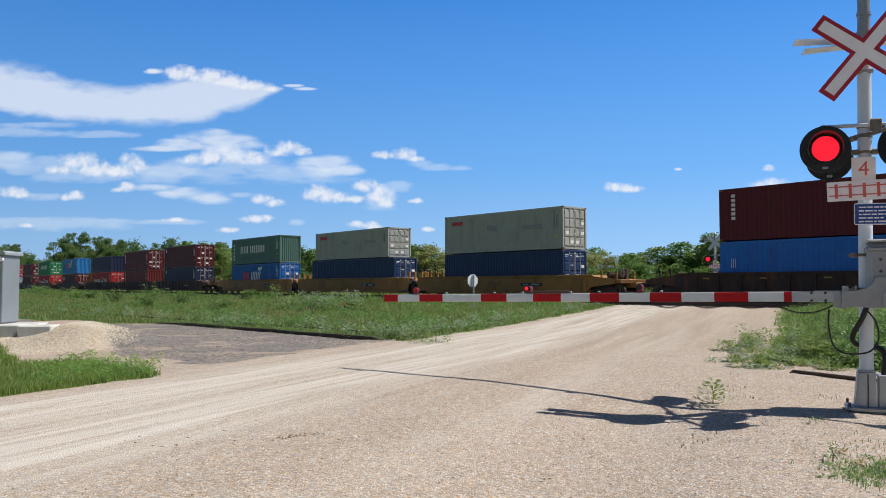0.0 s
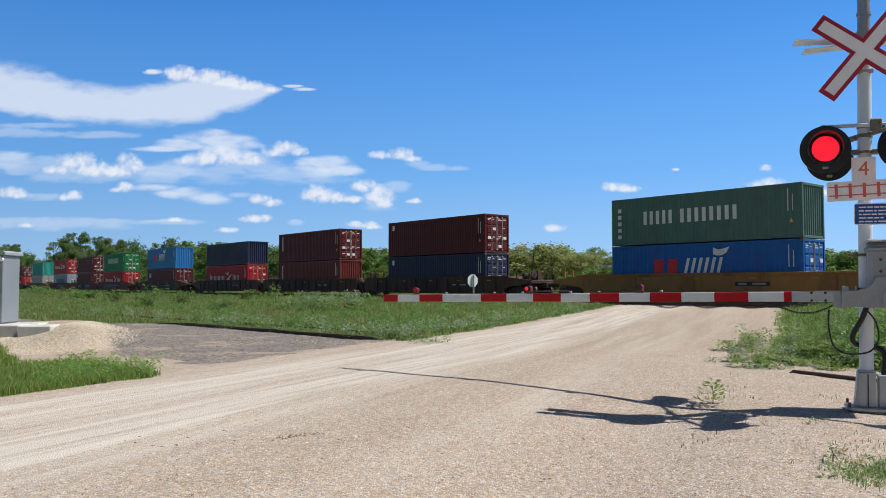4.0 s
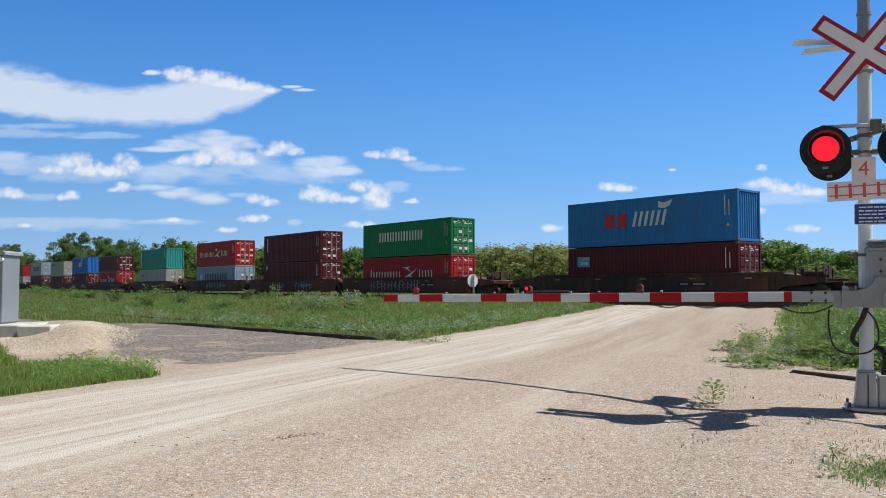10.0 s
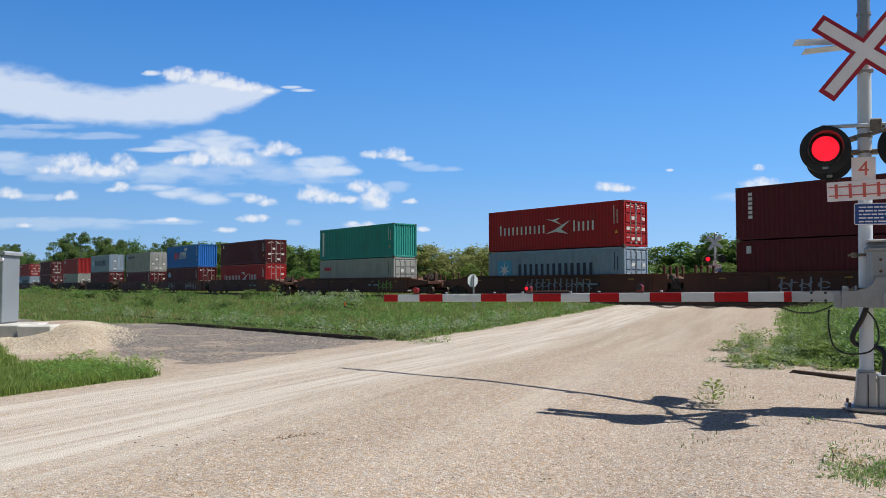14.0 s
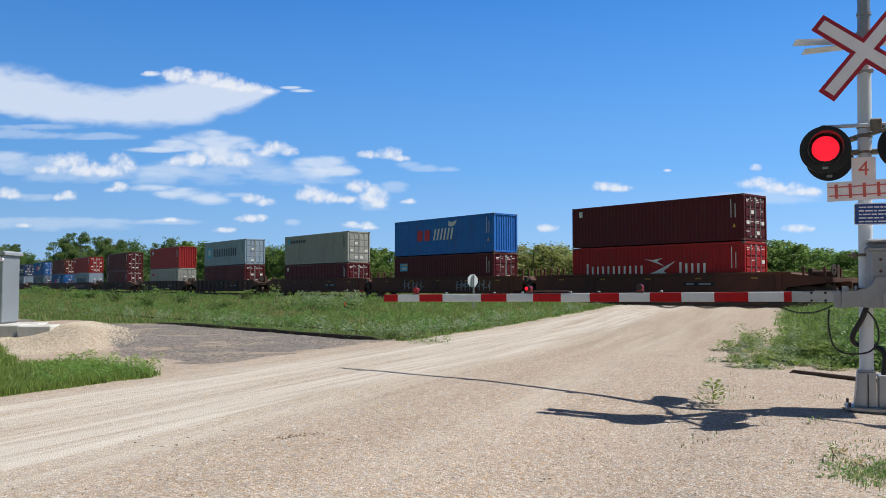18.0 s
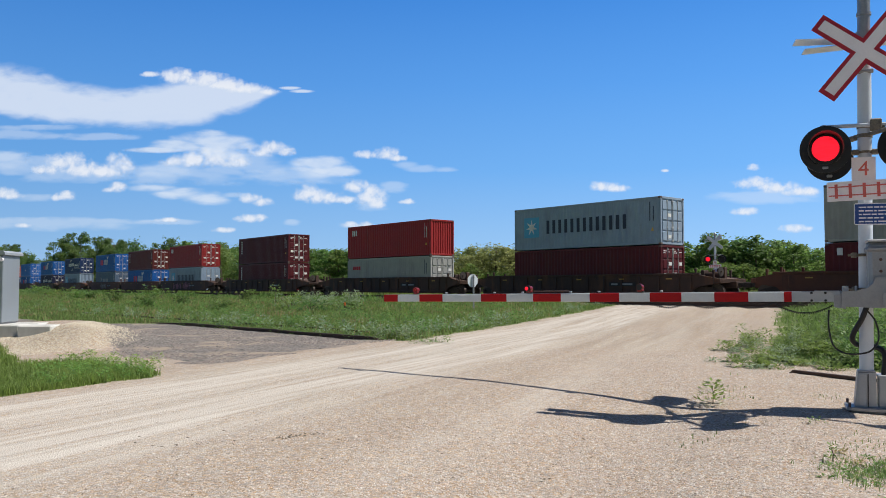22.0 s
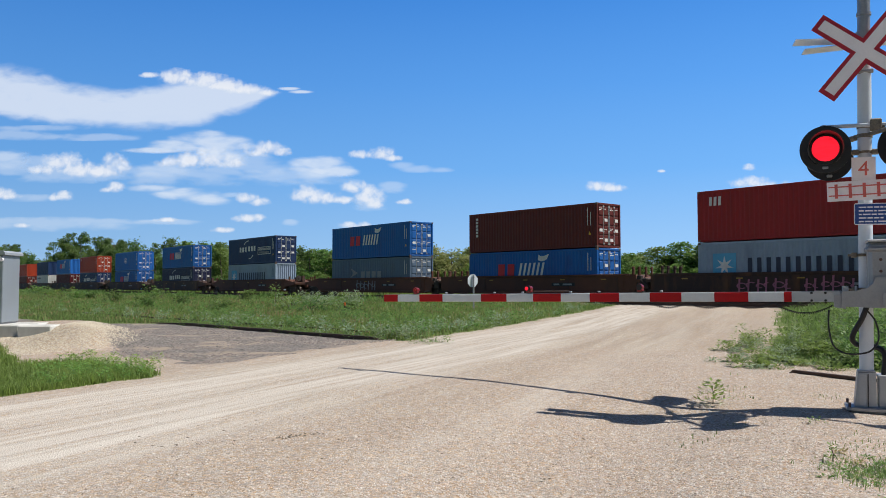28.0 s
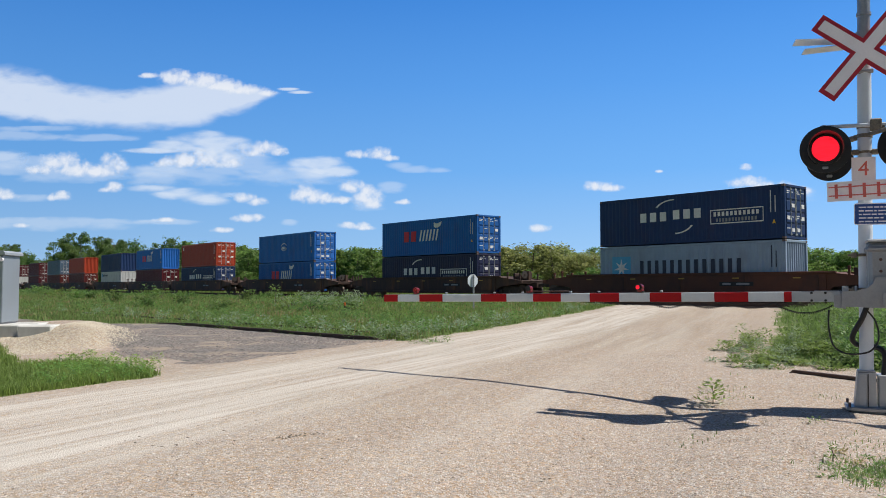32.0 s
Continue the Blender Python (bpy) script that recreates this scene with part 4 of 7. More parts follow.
# each stack: metres of the gap behind the stack ahead, upper box, lower box, car
STACKS = [
    (0.0, ("maroon", D, "column"), ("cobalt", D, "globe"), ("umber", 1), HC, HC, L40),
    (23.70, ("grey", D, "rose"), ("navy", D, "none"), ("ochre", 0), HC, HC, L40),
    (19.75, ("grey", D, "rose"), ("navy", D, "none"), ("ochre", 0), STD, HC, L45),
    (19.65, ("sage", E_, "shipping"), ("azure", D, "fox"), ("ochre", 0), HC, HC, L40),
    (23.79, ("maroon", D, "corner"), ("midnight", D, "corner"), ("umber", 1), HC, HC, L40),
    (19.92, ("maroon", D, "column"), ("brown", E_, "column"), ("umber", 1), HC, HC, L40),
    (19.76, ("midnight", E_, "none"), ("red", D, "swan"), ("umber", 1), STD, HC, L40),
    (23.63, ("sky_blue", E_, "fox"), ("maroon", D, "plate"), ("umber", 0), HC, HC, L40),
    (24.03, ("green", D, "green"), ("red", D, "swan"), ("rust", 0), HC, HC, L40),
    (19.56, ("maroon", D, "column"), ("maroon", D, "corner"), ("rust", 0), HC, HC, L40),
    (19.73, ("red", D, "swan"), ("steel", D, "star"), ("rust", 0), HC, HC, L40),
    (23.92, ("teal", E_, "panel"), ("grey", D, "rose_low"), ("rust", 0), HC, HC, L40),
    (23.72, ("maroon", D, "corner"), ("red", D, "swan"), ("rust", 0), STD, HC, L40),
    (19.64, ("cobalt", E_, "fox"), ("maroon", D, "plate"), ("rust", 0), HC, HC, L40),
    (19.49, ("grey", D, "starline"), ("maroon", D, "corner"), ("rust", 0), HC, STD, L40),
    (21.87, ("steel", D, "star"), ("maroon", D, "none"), ("umber", 1), HC, HC, L40),
    (21.61, ("brick", E_, "three"), ("grey", D, "rose_low"), ("umber", 1), HC, HC, L40),
    (23.57, ("maroon", D, "column"), ("maroon", D, "column"), ("umber", 1), HC, HC, L40),
    (23.65, ("brick", D, "three"), ("steel", D, "star"), ("umber", 0), HC, HC, L40),
    (19.47, ("brown", D, "column"), ("azure", D, "fox"), ("rust", 0), HC, HC, L40),
    (19.52, ("azure", D, "fox"), ("slate", D, "wing"), ("rust", 0), HC, HC, L40),
    (23.71, ("navy", D, "arcs"), ("steel", E_, "star"), ("rust", 0), HC, HC, L40),
    (23.73, ("azure", D, "fox"), ("midnight", D, "arcs"), ("umber", 0), HC, HC, L40),
    (23.74, ("cobalt", D, "crest"), ("azure", D, "fox"), ("umber", 0), HC, HC, L40),
    (24.12, ("orange", D, "corner"), ("navy", D, "arcs"), ("umber", 0), HC, HC, L40),
    (20.22, ("cobalt", E_, "fox"), ("maroon", D, "none"), ("umber", 0), HC, HC, L40),
    (20.39, ("navy", E_, "none"), ("white", D, "starline"), ("umber", 0), HC, HC, L40),
    (24.10, ("orange", E_, "none"), ("brown", D, "none"), ("umber", 0), HC, HC, L40),
    (20.14, ("slate", D, "none"), ("brown", D, "none"), ("umber", 0), HC, HC, L40),
    (21.46, ("maroon", D, "none"), ("maroon", D, "none"), ("umber", 0), HC, HC, L40),
    (23.88, ("maroon", D, "none"), ("white", D, "none"), ("umber", 0), HC, HC, L40),
]
SPEED = 13.9155
GRAFFITI = {8: [(-4.5, 7.0, "grey")], 9: [(-3.5, 2.5, "grey"), (1.6, 3.2, "grey")], 10: [(-2.0, 6.0, "grey")], 11: [(4.2, 1.8, "lime")], 13: [(-4.4, 2.6, "grey"), (2.2, 4.0, "grey")], 18: [(-3.5, 3.0, "pink"), (0.2, 2.6, "pink")], 20: [(-1.5, 3.2, "grey")]}
DECK = 0.36
MARKS_WORD = {"swan": "white bird device", "star": "dark bars and star", "starline": "small dark bars", "fox": "red and white bars", "arcs": "white arcs and bars", "globe": "white globe device", "rose": "small red bars",
              "rose_low": "small red bars", "shipping": "white bars", "green": "broad white bars", "column": "a white upright mark", "panel": "a white end panel", "corner": "a small corner mark", "plate": "a blue corner plate",
              "three": "three white bars", "wing": "pale wing device", "crest": "white ring device", "none": "plain sides"}
TRAIN = []  # thing, metres along the track of its middle at the start, height over the rail


def build_train():
    s = -12.32
    fronts = []
    for i, (gap, *_r) in enumerate(STACKS):
        s -= gap
        fronts.append(s)
    for i, (gap, up, low, car, hu, hl, ll) in enumerate(STACKS):
        mid = fronts[i] - L40 / 2
        nxt = STACKS[i + 1][0] if i + 1 < len(STACKS) else 23.7
        gap = gap or 23.7
        fe, re_ = ("joint" if gap < 20.5 else "coupler"), ("joint" if nxt < 20.5 else "coupler")
        color, ribbed = car
        word = {"ochre": "dirty ochre yellow", "rust": "rust-red", "umber": "dark brown"}[color]
        c = well_car(track_pose(mid), gap / 2, nxt / 2, fe, re_, color, ribbed, GRAFFITI.get(i, ()), word + (" ribbed" if ribbed else " smooth-sided") + " steel well car carrying two stacked containers")
        TRAIN.append((c, mid, 0.0))
        for spec, z, ln, hh, place in ((low, DECK, ll, hl, "in a well car"), (up, DECK + hl + 0.03, L40, hu, "stacked on top")):
            label = f"{WORDS[spec[0]]} container with {MARKS_WORD[spec[2]]}, {place}"
            off = -0.15 if ln == L45 else 0.0
            b = container(place[0] == "s", (*spec, label), ln, hh, track_pose(mid - off, RAIL_Z + z))
            TRAIN.append((b, mid - off, z))


build_train()


# ---- crossing signals ----
def eased(pts, k=5):
    """A smooth path through a few points."""
    p = [Vector(q) for q in pts]
    p = [p[0]] + p + [p[-1]]
    out = []
    for a, b, c, d in zip(p, p[1:], p[2:], p[3:]):
        for i in range(k):
            t = i / k
            out.append(0.5 * (2 * b + (c - a) * t + (2 * a - 5 * b + 4 * c - d) * t * t + (3 * b - a - 3 * c + d) * t ** 3))
    return out + [p[-1]]


FLASHERS = []  # disc, beat ("main" or "gate"), whether it is the second of the pair


def flasher(parent, r, at, beat, second, name="lens"):
    """A lamp's round lens plate: glowing diodes on its face, dark on its back; it turns about to flash."""
    me = MB().slab(circle(r, 28), 0.012, (0, -0.012, 0)).mesh(name, M_UNLIT)
    me.materials.append(M_LIT)
    for p in me.polygons:
        if p.normal.y < -0.9:
            p.material_index = 1
    ob = new(name, me)
    ob.parent = parent
    ob.matrix_basis = Matrix.Translation(at)
    FLASHERS.append((ob, beat, second))
    return ob


def lamp_unit(parent, x, z, y, face, beat, second, tilt=0):
    """A flashing light: black backboard, housing, deep visor and lens; face: -1 towards the road user, 1 away."""
    turn = pose(x, y, z, 0, 0, 0 if face < 0 else 180) @ pose(0, 0, 0, 0, 0, tilt)
    bb = part("backboard", MB().slab(circle(0.255, 36), 0.015, (0, 0.0, 0)), M_BLACK, parent, "round black lamp backboard", at=turn)
    part("lamp_housing", MB().tube([(0, 0.0, 0), (0, 0.06, 0), (0, 0.17, 0), (0, 0.20, 0)], [0.175, 0.17, 0.13, 0.05], 24), M_BLACK, bb, smooth=True)
    hood = MB()
    n, ro = 22, 0.168
    for i in range(n + 1):
        a = radians(-62) + radians(304) * i / n
        ln = 0.06 + 0.27 * (0.5 + 0.5 * math.sin(a)) ** 0.8
        for rr in (ro, ro + 0.008):
            hood.v += [(rr * math.cos(a), -0.012, rr * math.sin(a)), (rr * math.cos(a), -ln, rr * math.sin(a) - 0.05 * ln)]
    for i in range(n):
        a, b = i * 4, i * 4 + 4
        hood.f += [(a, b, b + 1, a + 1), (a + 2, a + 3, b + 3, b + 2), (a + 1, b + 1, b + 3, a + 3), (a, a + 2, b + 2, b)]
    part("visor", hood, M_BLACK, bb, smooth=True)
    part("lens_ring", MB().tube([(0, -0.012, 0), (0, -0.03, 0)], 0.166, 28), M_BLACK, bb)
    flasher(bb, 0.136, (0, -0.034, 0), beat, second)
    part("hinge", MB().box(-0.03, 0.03, -0.02, 0.03, -0.215, -0.185, 0.005), M_GALV, bb)
    return bb


def blade(t, angle, z, y, front, label, back=False, L2=0.60):
    """One crossbuck blade: red border and white field, on an aluminium plate."""
    w = 0.10
    c, s = math.cos(radians(angle)), math.sin(radians(angle))
    u, v = (c, 0, s), (-s, 0, c)
    b = part("crossbuck_blade", MB().slab([(-L2, -w), (L2, -w), (L2, w), (-L2, w)], 0.004, (0, y, z), u, v), M_MASTW if back else M_SIGNR, t, label)
    if back:
        return b
    part("white_field", MB().slab([(-L2 + 0.05, -w + 0.042), (L2 - 0.05, -w + 0.042), (L2 - 0.05, w - 0.042), (-L2 + 0.05, w - 0.042)], 0.003, (0, front, z), u, v), M_SIGNW, b, "white reflective field")
    return b


def text_mesh(body, size, material):
    """Lettering from the built-in font, turned into a mesh."""
    cu = bpy.data.curves.new("print", 'FONT')
    cu.body, cu.size, cu.align_x, cu.align_y, cu.extrude = body, size, 'CENTER', 'CENTER', 0.001
    ob = bpy.data.objects.new("print", cu)
    scene.collection.objects.link(ob)
    dg = bpy.context.evaluated_depsgraph_get()
    me = bpy.data.meshes.new_from_object(ob.evaluated_get(dg))
    bpy.data.objects.remove(ob)
    me.materials.clear()
    me.materials.append(material)
    return me


def crossing_signal(m, full, beat, label):
    t = thing("crossing_signal", m, label, "railway signal", "signals at the level crossing")
    part("base_plate", MB().box(-0.205, 0.205, -0.205, 0.205, 0.035, 0.075, 0.008).box(-0.15, 0.15, -0.15, 0.15, -0.02, 0.04), M_GALV, t)
    part("mast_base", MB().slab([(-0.125, 0.05), (0.088, 0.05), (0.080, 0.43), (-0.092, 0.43)], 0.20, (0, 0.10, 0)).box(-0.092, 0.080, -0.085, 0.085, 0.43, 0.455, 0.008), M_ALU, t, "tapered cast aluminium base")
    part("base_cover", MB().box(-0.085, -0.01, -0.012, 0.0, 0.0, 0.34, 0.004), M_ALU, t, at=pose(0, -0.102, 0.07))
    part("cover_gap", MB().box(0.0, 0.010, -0.006, 0.0, 0.0, 0.36), M_BLACK, t, at=pose(0, -0.102, 0.06))
    for sx in (-0.175, 0.175):
        for sy in (-0.175, 0.175):
            part("anchor_bolt", MB().tube([(0, 0, 0.03), (0, 0, 0.12)], 0.014, 8).tube([(0, 0, 0.05), (0, 0, 0.075)], 0.026, 6), M_CAST, t, at=(sx, sy, 0))
    part("mast", MB().tube([(0, 0, 0.43), (0, 0, 4.05)], 0.070, 24), M_MASTW, t, "white painted round mast", smooth=True)
    part("mast_extension", MB().tube([(0, 0, 4.03), (0, 0, 5.1 if full else 4.4)], 0.064, 24).tube([(0, 0, 4.02), (0, 0, 4.10)], 0.084, 24).tube([(0, 0, 4.28), (0, 0, 4.31)], 0.075, 24), M_GALV, t, "grey galvanised upper mast", smooth=True)
    part("finial_cap", MB().tube([(0, 0, 0), (0, 0, 0.06), (0, 0, 0.1)], [0.075, 0.06, 0.01], 16), M_GALV, t, at=(0, 0, 5.1 if full else 4.4), smooth=True)
    blade(t, -38, 3.87, -0.095, -0.106, "red-bordered white crossbuck blade" if full else "pale back of a crossbuck blade", not full, 0.585)
    blade(t, 51, 3.87, -0.1005, -0.1075, "red-bordered white crossbuck blade" if full else "pale back of a crossbuck blade", not full)
    part("sign_bracket", MB().box(-0.05, 0.05, -0.09, -0.06, 3.72, 4.02, 0.01).tube([(-0.085, -0.05, 3.66), (0.085, -0.05, 3.66)], 0.025, 10), M_GALV, t)
    for dz, x0, z0, half, lift in ((0.03, -0.12, 4.06, 0.61, 0.015), (0.115, -0.07, 4.00, 0.57, -0.02)):
        part("rear_crossbuck_blade", MB().slab([(-half, -0.08), (half, -0.08), (half, 0.08), (-half, 0.08)], 0.012, (x0, 0.13, z0), (0.92, 0.33, dz), (0.2, -0.95, 0.10 + lift)), M_PLATE, t, "bare aluminium back of a crossbuck blade")
    # crossarm with four lamps
    arm = part("crossarm", MB().tube([(-0.40, -0.085, 3.07), (0.40, -0.085, 3.07)], 0.021, 12).tube(eased([(-0.38, -0.085, 3.07), (-0.42, -0.085, 3.065), (-0.43, -0.085, 3.03), (-0.43, -0.085, 2.97)]), 0.028, 10).tube(eased([(0.38, -0.085, 3.07), (0.42, -0.085, 3.065), (0.43, -0.085, 3.03), (0.43, -0.085, 2.97)]), 0.028, 10), M_MASTW, t, "pale lamp crossarm", smooth=True)
    part("arm_clamp", MB().tube([(0, 0, 3.045), (0, 0, 3.095)], 0.079, 20).box(0.045, 0.155, -0.13, -0.06, 3.00, 3.13, 0.012).tube([(0.06, -0.14, 3.105), (0.06, 0.05, 3.105)], 0.012, 8).tube([(0.14, -0.14, 3.02), (0.14, 0.05, 3.02)], 0.012, 8).box(0.06, 0.19, -0.10, -0.04, 3.03, 3.06, 0.006), M_CLAMP, arm, "weathered clamp with bolts")
    part("lamp_clamp", MB().tube([(0, 0, 2.775), (0, 0, 2.80)], 0.079, 20).box(-0.13, -0.06, -0.07, -0.02, 2.755, 2.815, 0.01).box(0.06, 0.13, -0.07, -0.02, 2.755, 2.815, 0.01).tube([(-0.15, -0.05, 2.785), (0.15, -0.05, 2.785)], 0.013, 8).tube([(-0.10, -0.08, 2.79), (-0.10, 0.06, 2.79)], 0.014, 8), M_CLAMP, t, "weathered band clamp with wing bolts")
    for k, x in enumerate((-0.392, 0.36) if full else (-0.42, 0.42)):
        lamp_unit(t, x, 2.815, -0.16, -1, beat, k == 1)
    if full:
        # a second pair on an arm of its own, set across the first, for the side road
        for k, (x, y) in enumerate(((-0.315, 0.69), (0.40, -0.74))):
            lamp_unit(t, x, 2.83, y, 1, beat, k == 0)
            part("rear_lamp_drop", MB().tube([(x, y - 0.02, 2.83), (x, y - 0.05, 2.97)], 0.026, 10).tube([(x, y - 0.05, 2.93), (x, y - 0.05, 3.0)], 0.036, 10), M_GALV, t)
        part("rear_crossarm", MB().tube([(-0.315, 0.64, 2.97), (0.40, -0.79, 2.97)], 0.022, 10).tube([(0, 0, 2.945), (0, 0, 2.985)], 0.078, 20).tube([(-0.075, 0.10, 2.97), (-0.14, 0.24, 2.97)], 0.034, 8), M_CLAMP, t, "rusty rear lamp arm set across the first")
    plate = part("track_count_plate", MB().slab([(-0.115, -0.125), (0.115, -0.125), (0.115, 0.125), (-0.115, 0.125)], 0.005, (0, 0, 0)), M_SIGNW, t, "small white plate with a red number", at=pose(-0.02, -0.085, 2.60))
    part("numeral", text_mesh("4", 0.22, M_REDTXT), M_REDTXT, plate, "red number four", at=pose(0, -0.0075, -0.005, 90, 0, 0))
    tp = part("track_symbol_plate", MB().slab([(-0.375, -0.105), (0.375, -0.105), (0.375, 0.105), (-0.375, 0.105)], 0.005, (0, 0, 0)), M_SIGNW, t, "white plate with a red track symbol", at=pose(0, -0.10, 2.37, 0, -2, 0))
    for z in (-0.045, 0.048):
        part("rail_stripe", MB().box(-0.36, 0.36, -0.009, -0.005, z - 0.0065, z + 0.0065), M_REDTXT, tp)
    for i in range(5):
        part("tie_stripe", MB().box(-0.30 + i * 0.135, -0.270 + i * 0.135, -0.012, -0.0055, -0.075, 0.078), M_REDTXT, tp)
    bs = part("notice_plate", MB().slab([(-0.23, -0.115), (0.23, -0.115), (0.245, -0.10), (0.245, 0.10), (0.23, 0.115), (-0.23, 0.115), (-0.245, 0.10), (-0.245, -0.10)], 0.005), M_SIGNW, t, "blue notice with unreadable white lines", at=pose(0.13, -0.09, 2.115))
    part("blue_field", MB().box(-0.235, 0.235, -0.008, -0.004, -0.105, 0.105), M_BLUE, bs)
    for i, w in enumerate((0.36, 0.33, 0.40, 0.24, 0.22)):
        line, x = MB(), -0.20
        while x < -0.20 + w:
            k = 0.028 + 0.022 * ((i * 5 + int(x * 200)) % 3)
            line.box(x, x + k, -0.011, -0.008, 0.064 - i * 0.038, 0.078 - i * 0.038)
            x += k + 0.011
        part("text_line", line, M_SIGNW, bs)
    if full:
        part("conduit", MB().tube(eased([(0.0, -0.12, 1.14), (-0.05, -0.12, 1.0), (-0.125, -0.08, 0.85), (-0.135, -0.04, 0.77), (-0.09, 0.04, 0.72), (-0.03, 0.105, 0.70), (0.06, 0.11, 0.70)]), 0.028, 10), M_RUBBER, t, "black flexible conduit", smooth=True)
        part("conduit", MB().tube(eased([(0.04, 0.11, 0.70), (0.11, 0.07, 0.69), (0.165, 0.0, 0.65), (0.175, -0.03, 0.56), (0.165, -0.03, 0.46), (0.165, -0.03, 0.39)]), 0.030, 10), M_RUBBER, t, "black flexible conduit", smooth=True)
        part("junction_box", MB().box(0.105, 0.36, -0.10, 0.10, 0.06, 0.40, 0.012).box(0.095, 0.37, -0.11, 0.11, 0.385, 0.415, 0.006), M_ALU, t, "grey junction box beside the mast base")
    return t


MAST = (4.514, 8.70)
mast_z = ground_z(*MAST) - 0.005
signal_near = crossing_signal(pose(*MAST, mast_z, 0.0, 0.79, -23), True, "main", "white level-crossing mast with crossbuck and red flashing lamps on gravel")
footing = thing("mast_footing", pose(*MAST, mast_z, 0, 0, -23), "low concrete footing under the signal mast", "concrete footing")
part("slab", MB().box(-0.34, 0.34, -0.34, 0.34, -0.25, 0.0, 0.015), M_CONC, footing)
FAR_SIG = (17.2, 51.2)
signal_far = crossing_signal(pose(*FAR_SIG, 0.22, 0, 0, -21), False, "gate", "distant crossing signal beyond the tracks with red lamps")

# ---- gate ----
ARM_ROOT, ARM_TIP = Vector((4.09, 8.55, 1.195)), Vector((-0.95, 13.02, 1.115))


def crossing_gate():
    d = ARM_TIP - ARM_ROOT
    ln = d.length
    rz = math.degrees(math.atan2(d.y, d.x))
    ry = -math.degrees(math.asin(d.z / ln))
    t = thing("crossing_gate", pose(*ARM_ROOT, 0, ry, rz), "lowered red and white striped crossing gate arm", "barrier gate")
    # local x runs along the arm, local y to the camera's side

    def along(px):
        u = (px - 784) / 1434.46
        return ((ARM_ROOT.x - u * ARM_ROOT.y) / (u * d.y - d.x)) * ln
    cuts = (1401, 1387, 1324, 1264, 1206, 1150, 1096, 1044, 993, 944, 897, 852, 784, 743, 705, 680.5)
    xs = [along(c) for c in cuts]
    red = True
    for a, b in zip(xs, xs[1:]):
        part("stripe", MB().box(a, b, -0.016, 0.016, -0.054, 0.054, 0.005), M_STRIPER if red else M_STRIPEW, t, "red reflective stripe" if red else "white reflective stripe")
        red = not red
    part("arm_spine", MB().box(xs[0], xs[-1] - 0.02, 0.0, 0.014, -0.052, 0.059), M_ALU, t, at=pose(0, -0.03, 0))
    arm = part("arm_adapter", MB().box(-0.10, xs[0], -0.02, 0.02, -0.057, 0.057, 0.006), M_ALU, t, "bare aluminium arm adapter")
    for x in (0.05, 0.19):
        for z in (-0.04, 0.04):
            part("bolt", MB().tube([(x, 0.018, z), (x, 0.034, z)], 0.014, 6), M_BLACK, arm)
    # lamps on the arm
    for px, r, k in ((737, 0.026, None), (937, 0.026, False), (1133, 0.026, True)):
        x = along(px)
        lamp = part("arm_lamp", MB().box(-0.035, 0.035, -0.03, 0.03, 0.066, 0.10, 0.006).tube([(0, -0.04, 0.125), (0, 0.02, 0.125)], [0.032, 0.040], 18), M_REDCAP, t, "small red lamp on the gate arm", at=(x, 0, 0))
        part("lamp_bracket", MB().box(-0.05, 0.05, -0.02, 0.02, 0.06, 0.075), M_BLACK, lamp)
        holder = part("lamp_rim", MB().tube([(0, 0.018, 0.125), (0, 0.036, 0.125)], 0.042, 18), M_REDCAP, lamp)
        if k is None:
            part("lens", MB().slab(circle(r, 20), 0.01, (0, 0.047, 0.125)), glow("steady_red_lamp", (0.5, 0.02, 0.02), 0.10), lamp)
        else:
            sock = part("lens_seat", MB().slab(circle(0.038, 18), 0.004, (0, 0.040, 0.125)), M_BLACK, lamp)
            f = flasher(lamp, r, (0, 0.046, 0.125), "gate", k)
            f.matrix_basis = pose(0, 0.046, 0.125, 0, 0, 180)
    for px in (790, 875, 925, 1010, 1060, 1170):
        part("cable_clip", MB().box(-0.015, 0.015, -0.015, 0.015, 0.064, 0.084, 0.004), M_ALU, t, at=(along(px), 0, 0))
    part("tension_rod", MB().tube([(along(945), 0, 0.085), (along(1005), 0, 0.087), (along(1010), 0, 0.070)], 0.008, 6), M_CAST, t)
    # hanging lamp cable in swags
    pts = []
    hang = [(1150, -0.066), (1216, -0.066), (1292, -0.066), (1369, -0.066), (1475, -0.085)]
    for (a, za), (b, zb) in zip(hang, hang[1:]):
        xa, xb = along(a), along(b)
        sag = 0.058 if b < 1400 else 0.10
        turns = max(6, int(abs(xb - xa) / 0.022))
        for i in range(turns * 4):
            f = i / (turns * 4)
            pts.append((xa + (xb - xa) * f, 0.02 + 0.009 * math.cos(i * math.pi / 2), za + (zb - za) * f - sag * 4 * f * (1 - f) + 0.009 * math.sin(i * math.pi / 2)))
    part("lamp_cable", MB().tube(pts, 0.006, 4), M_RUBBER, t, "coiled black cable hanging under the arm")
    return t


gate = crossing_gate()


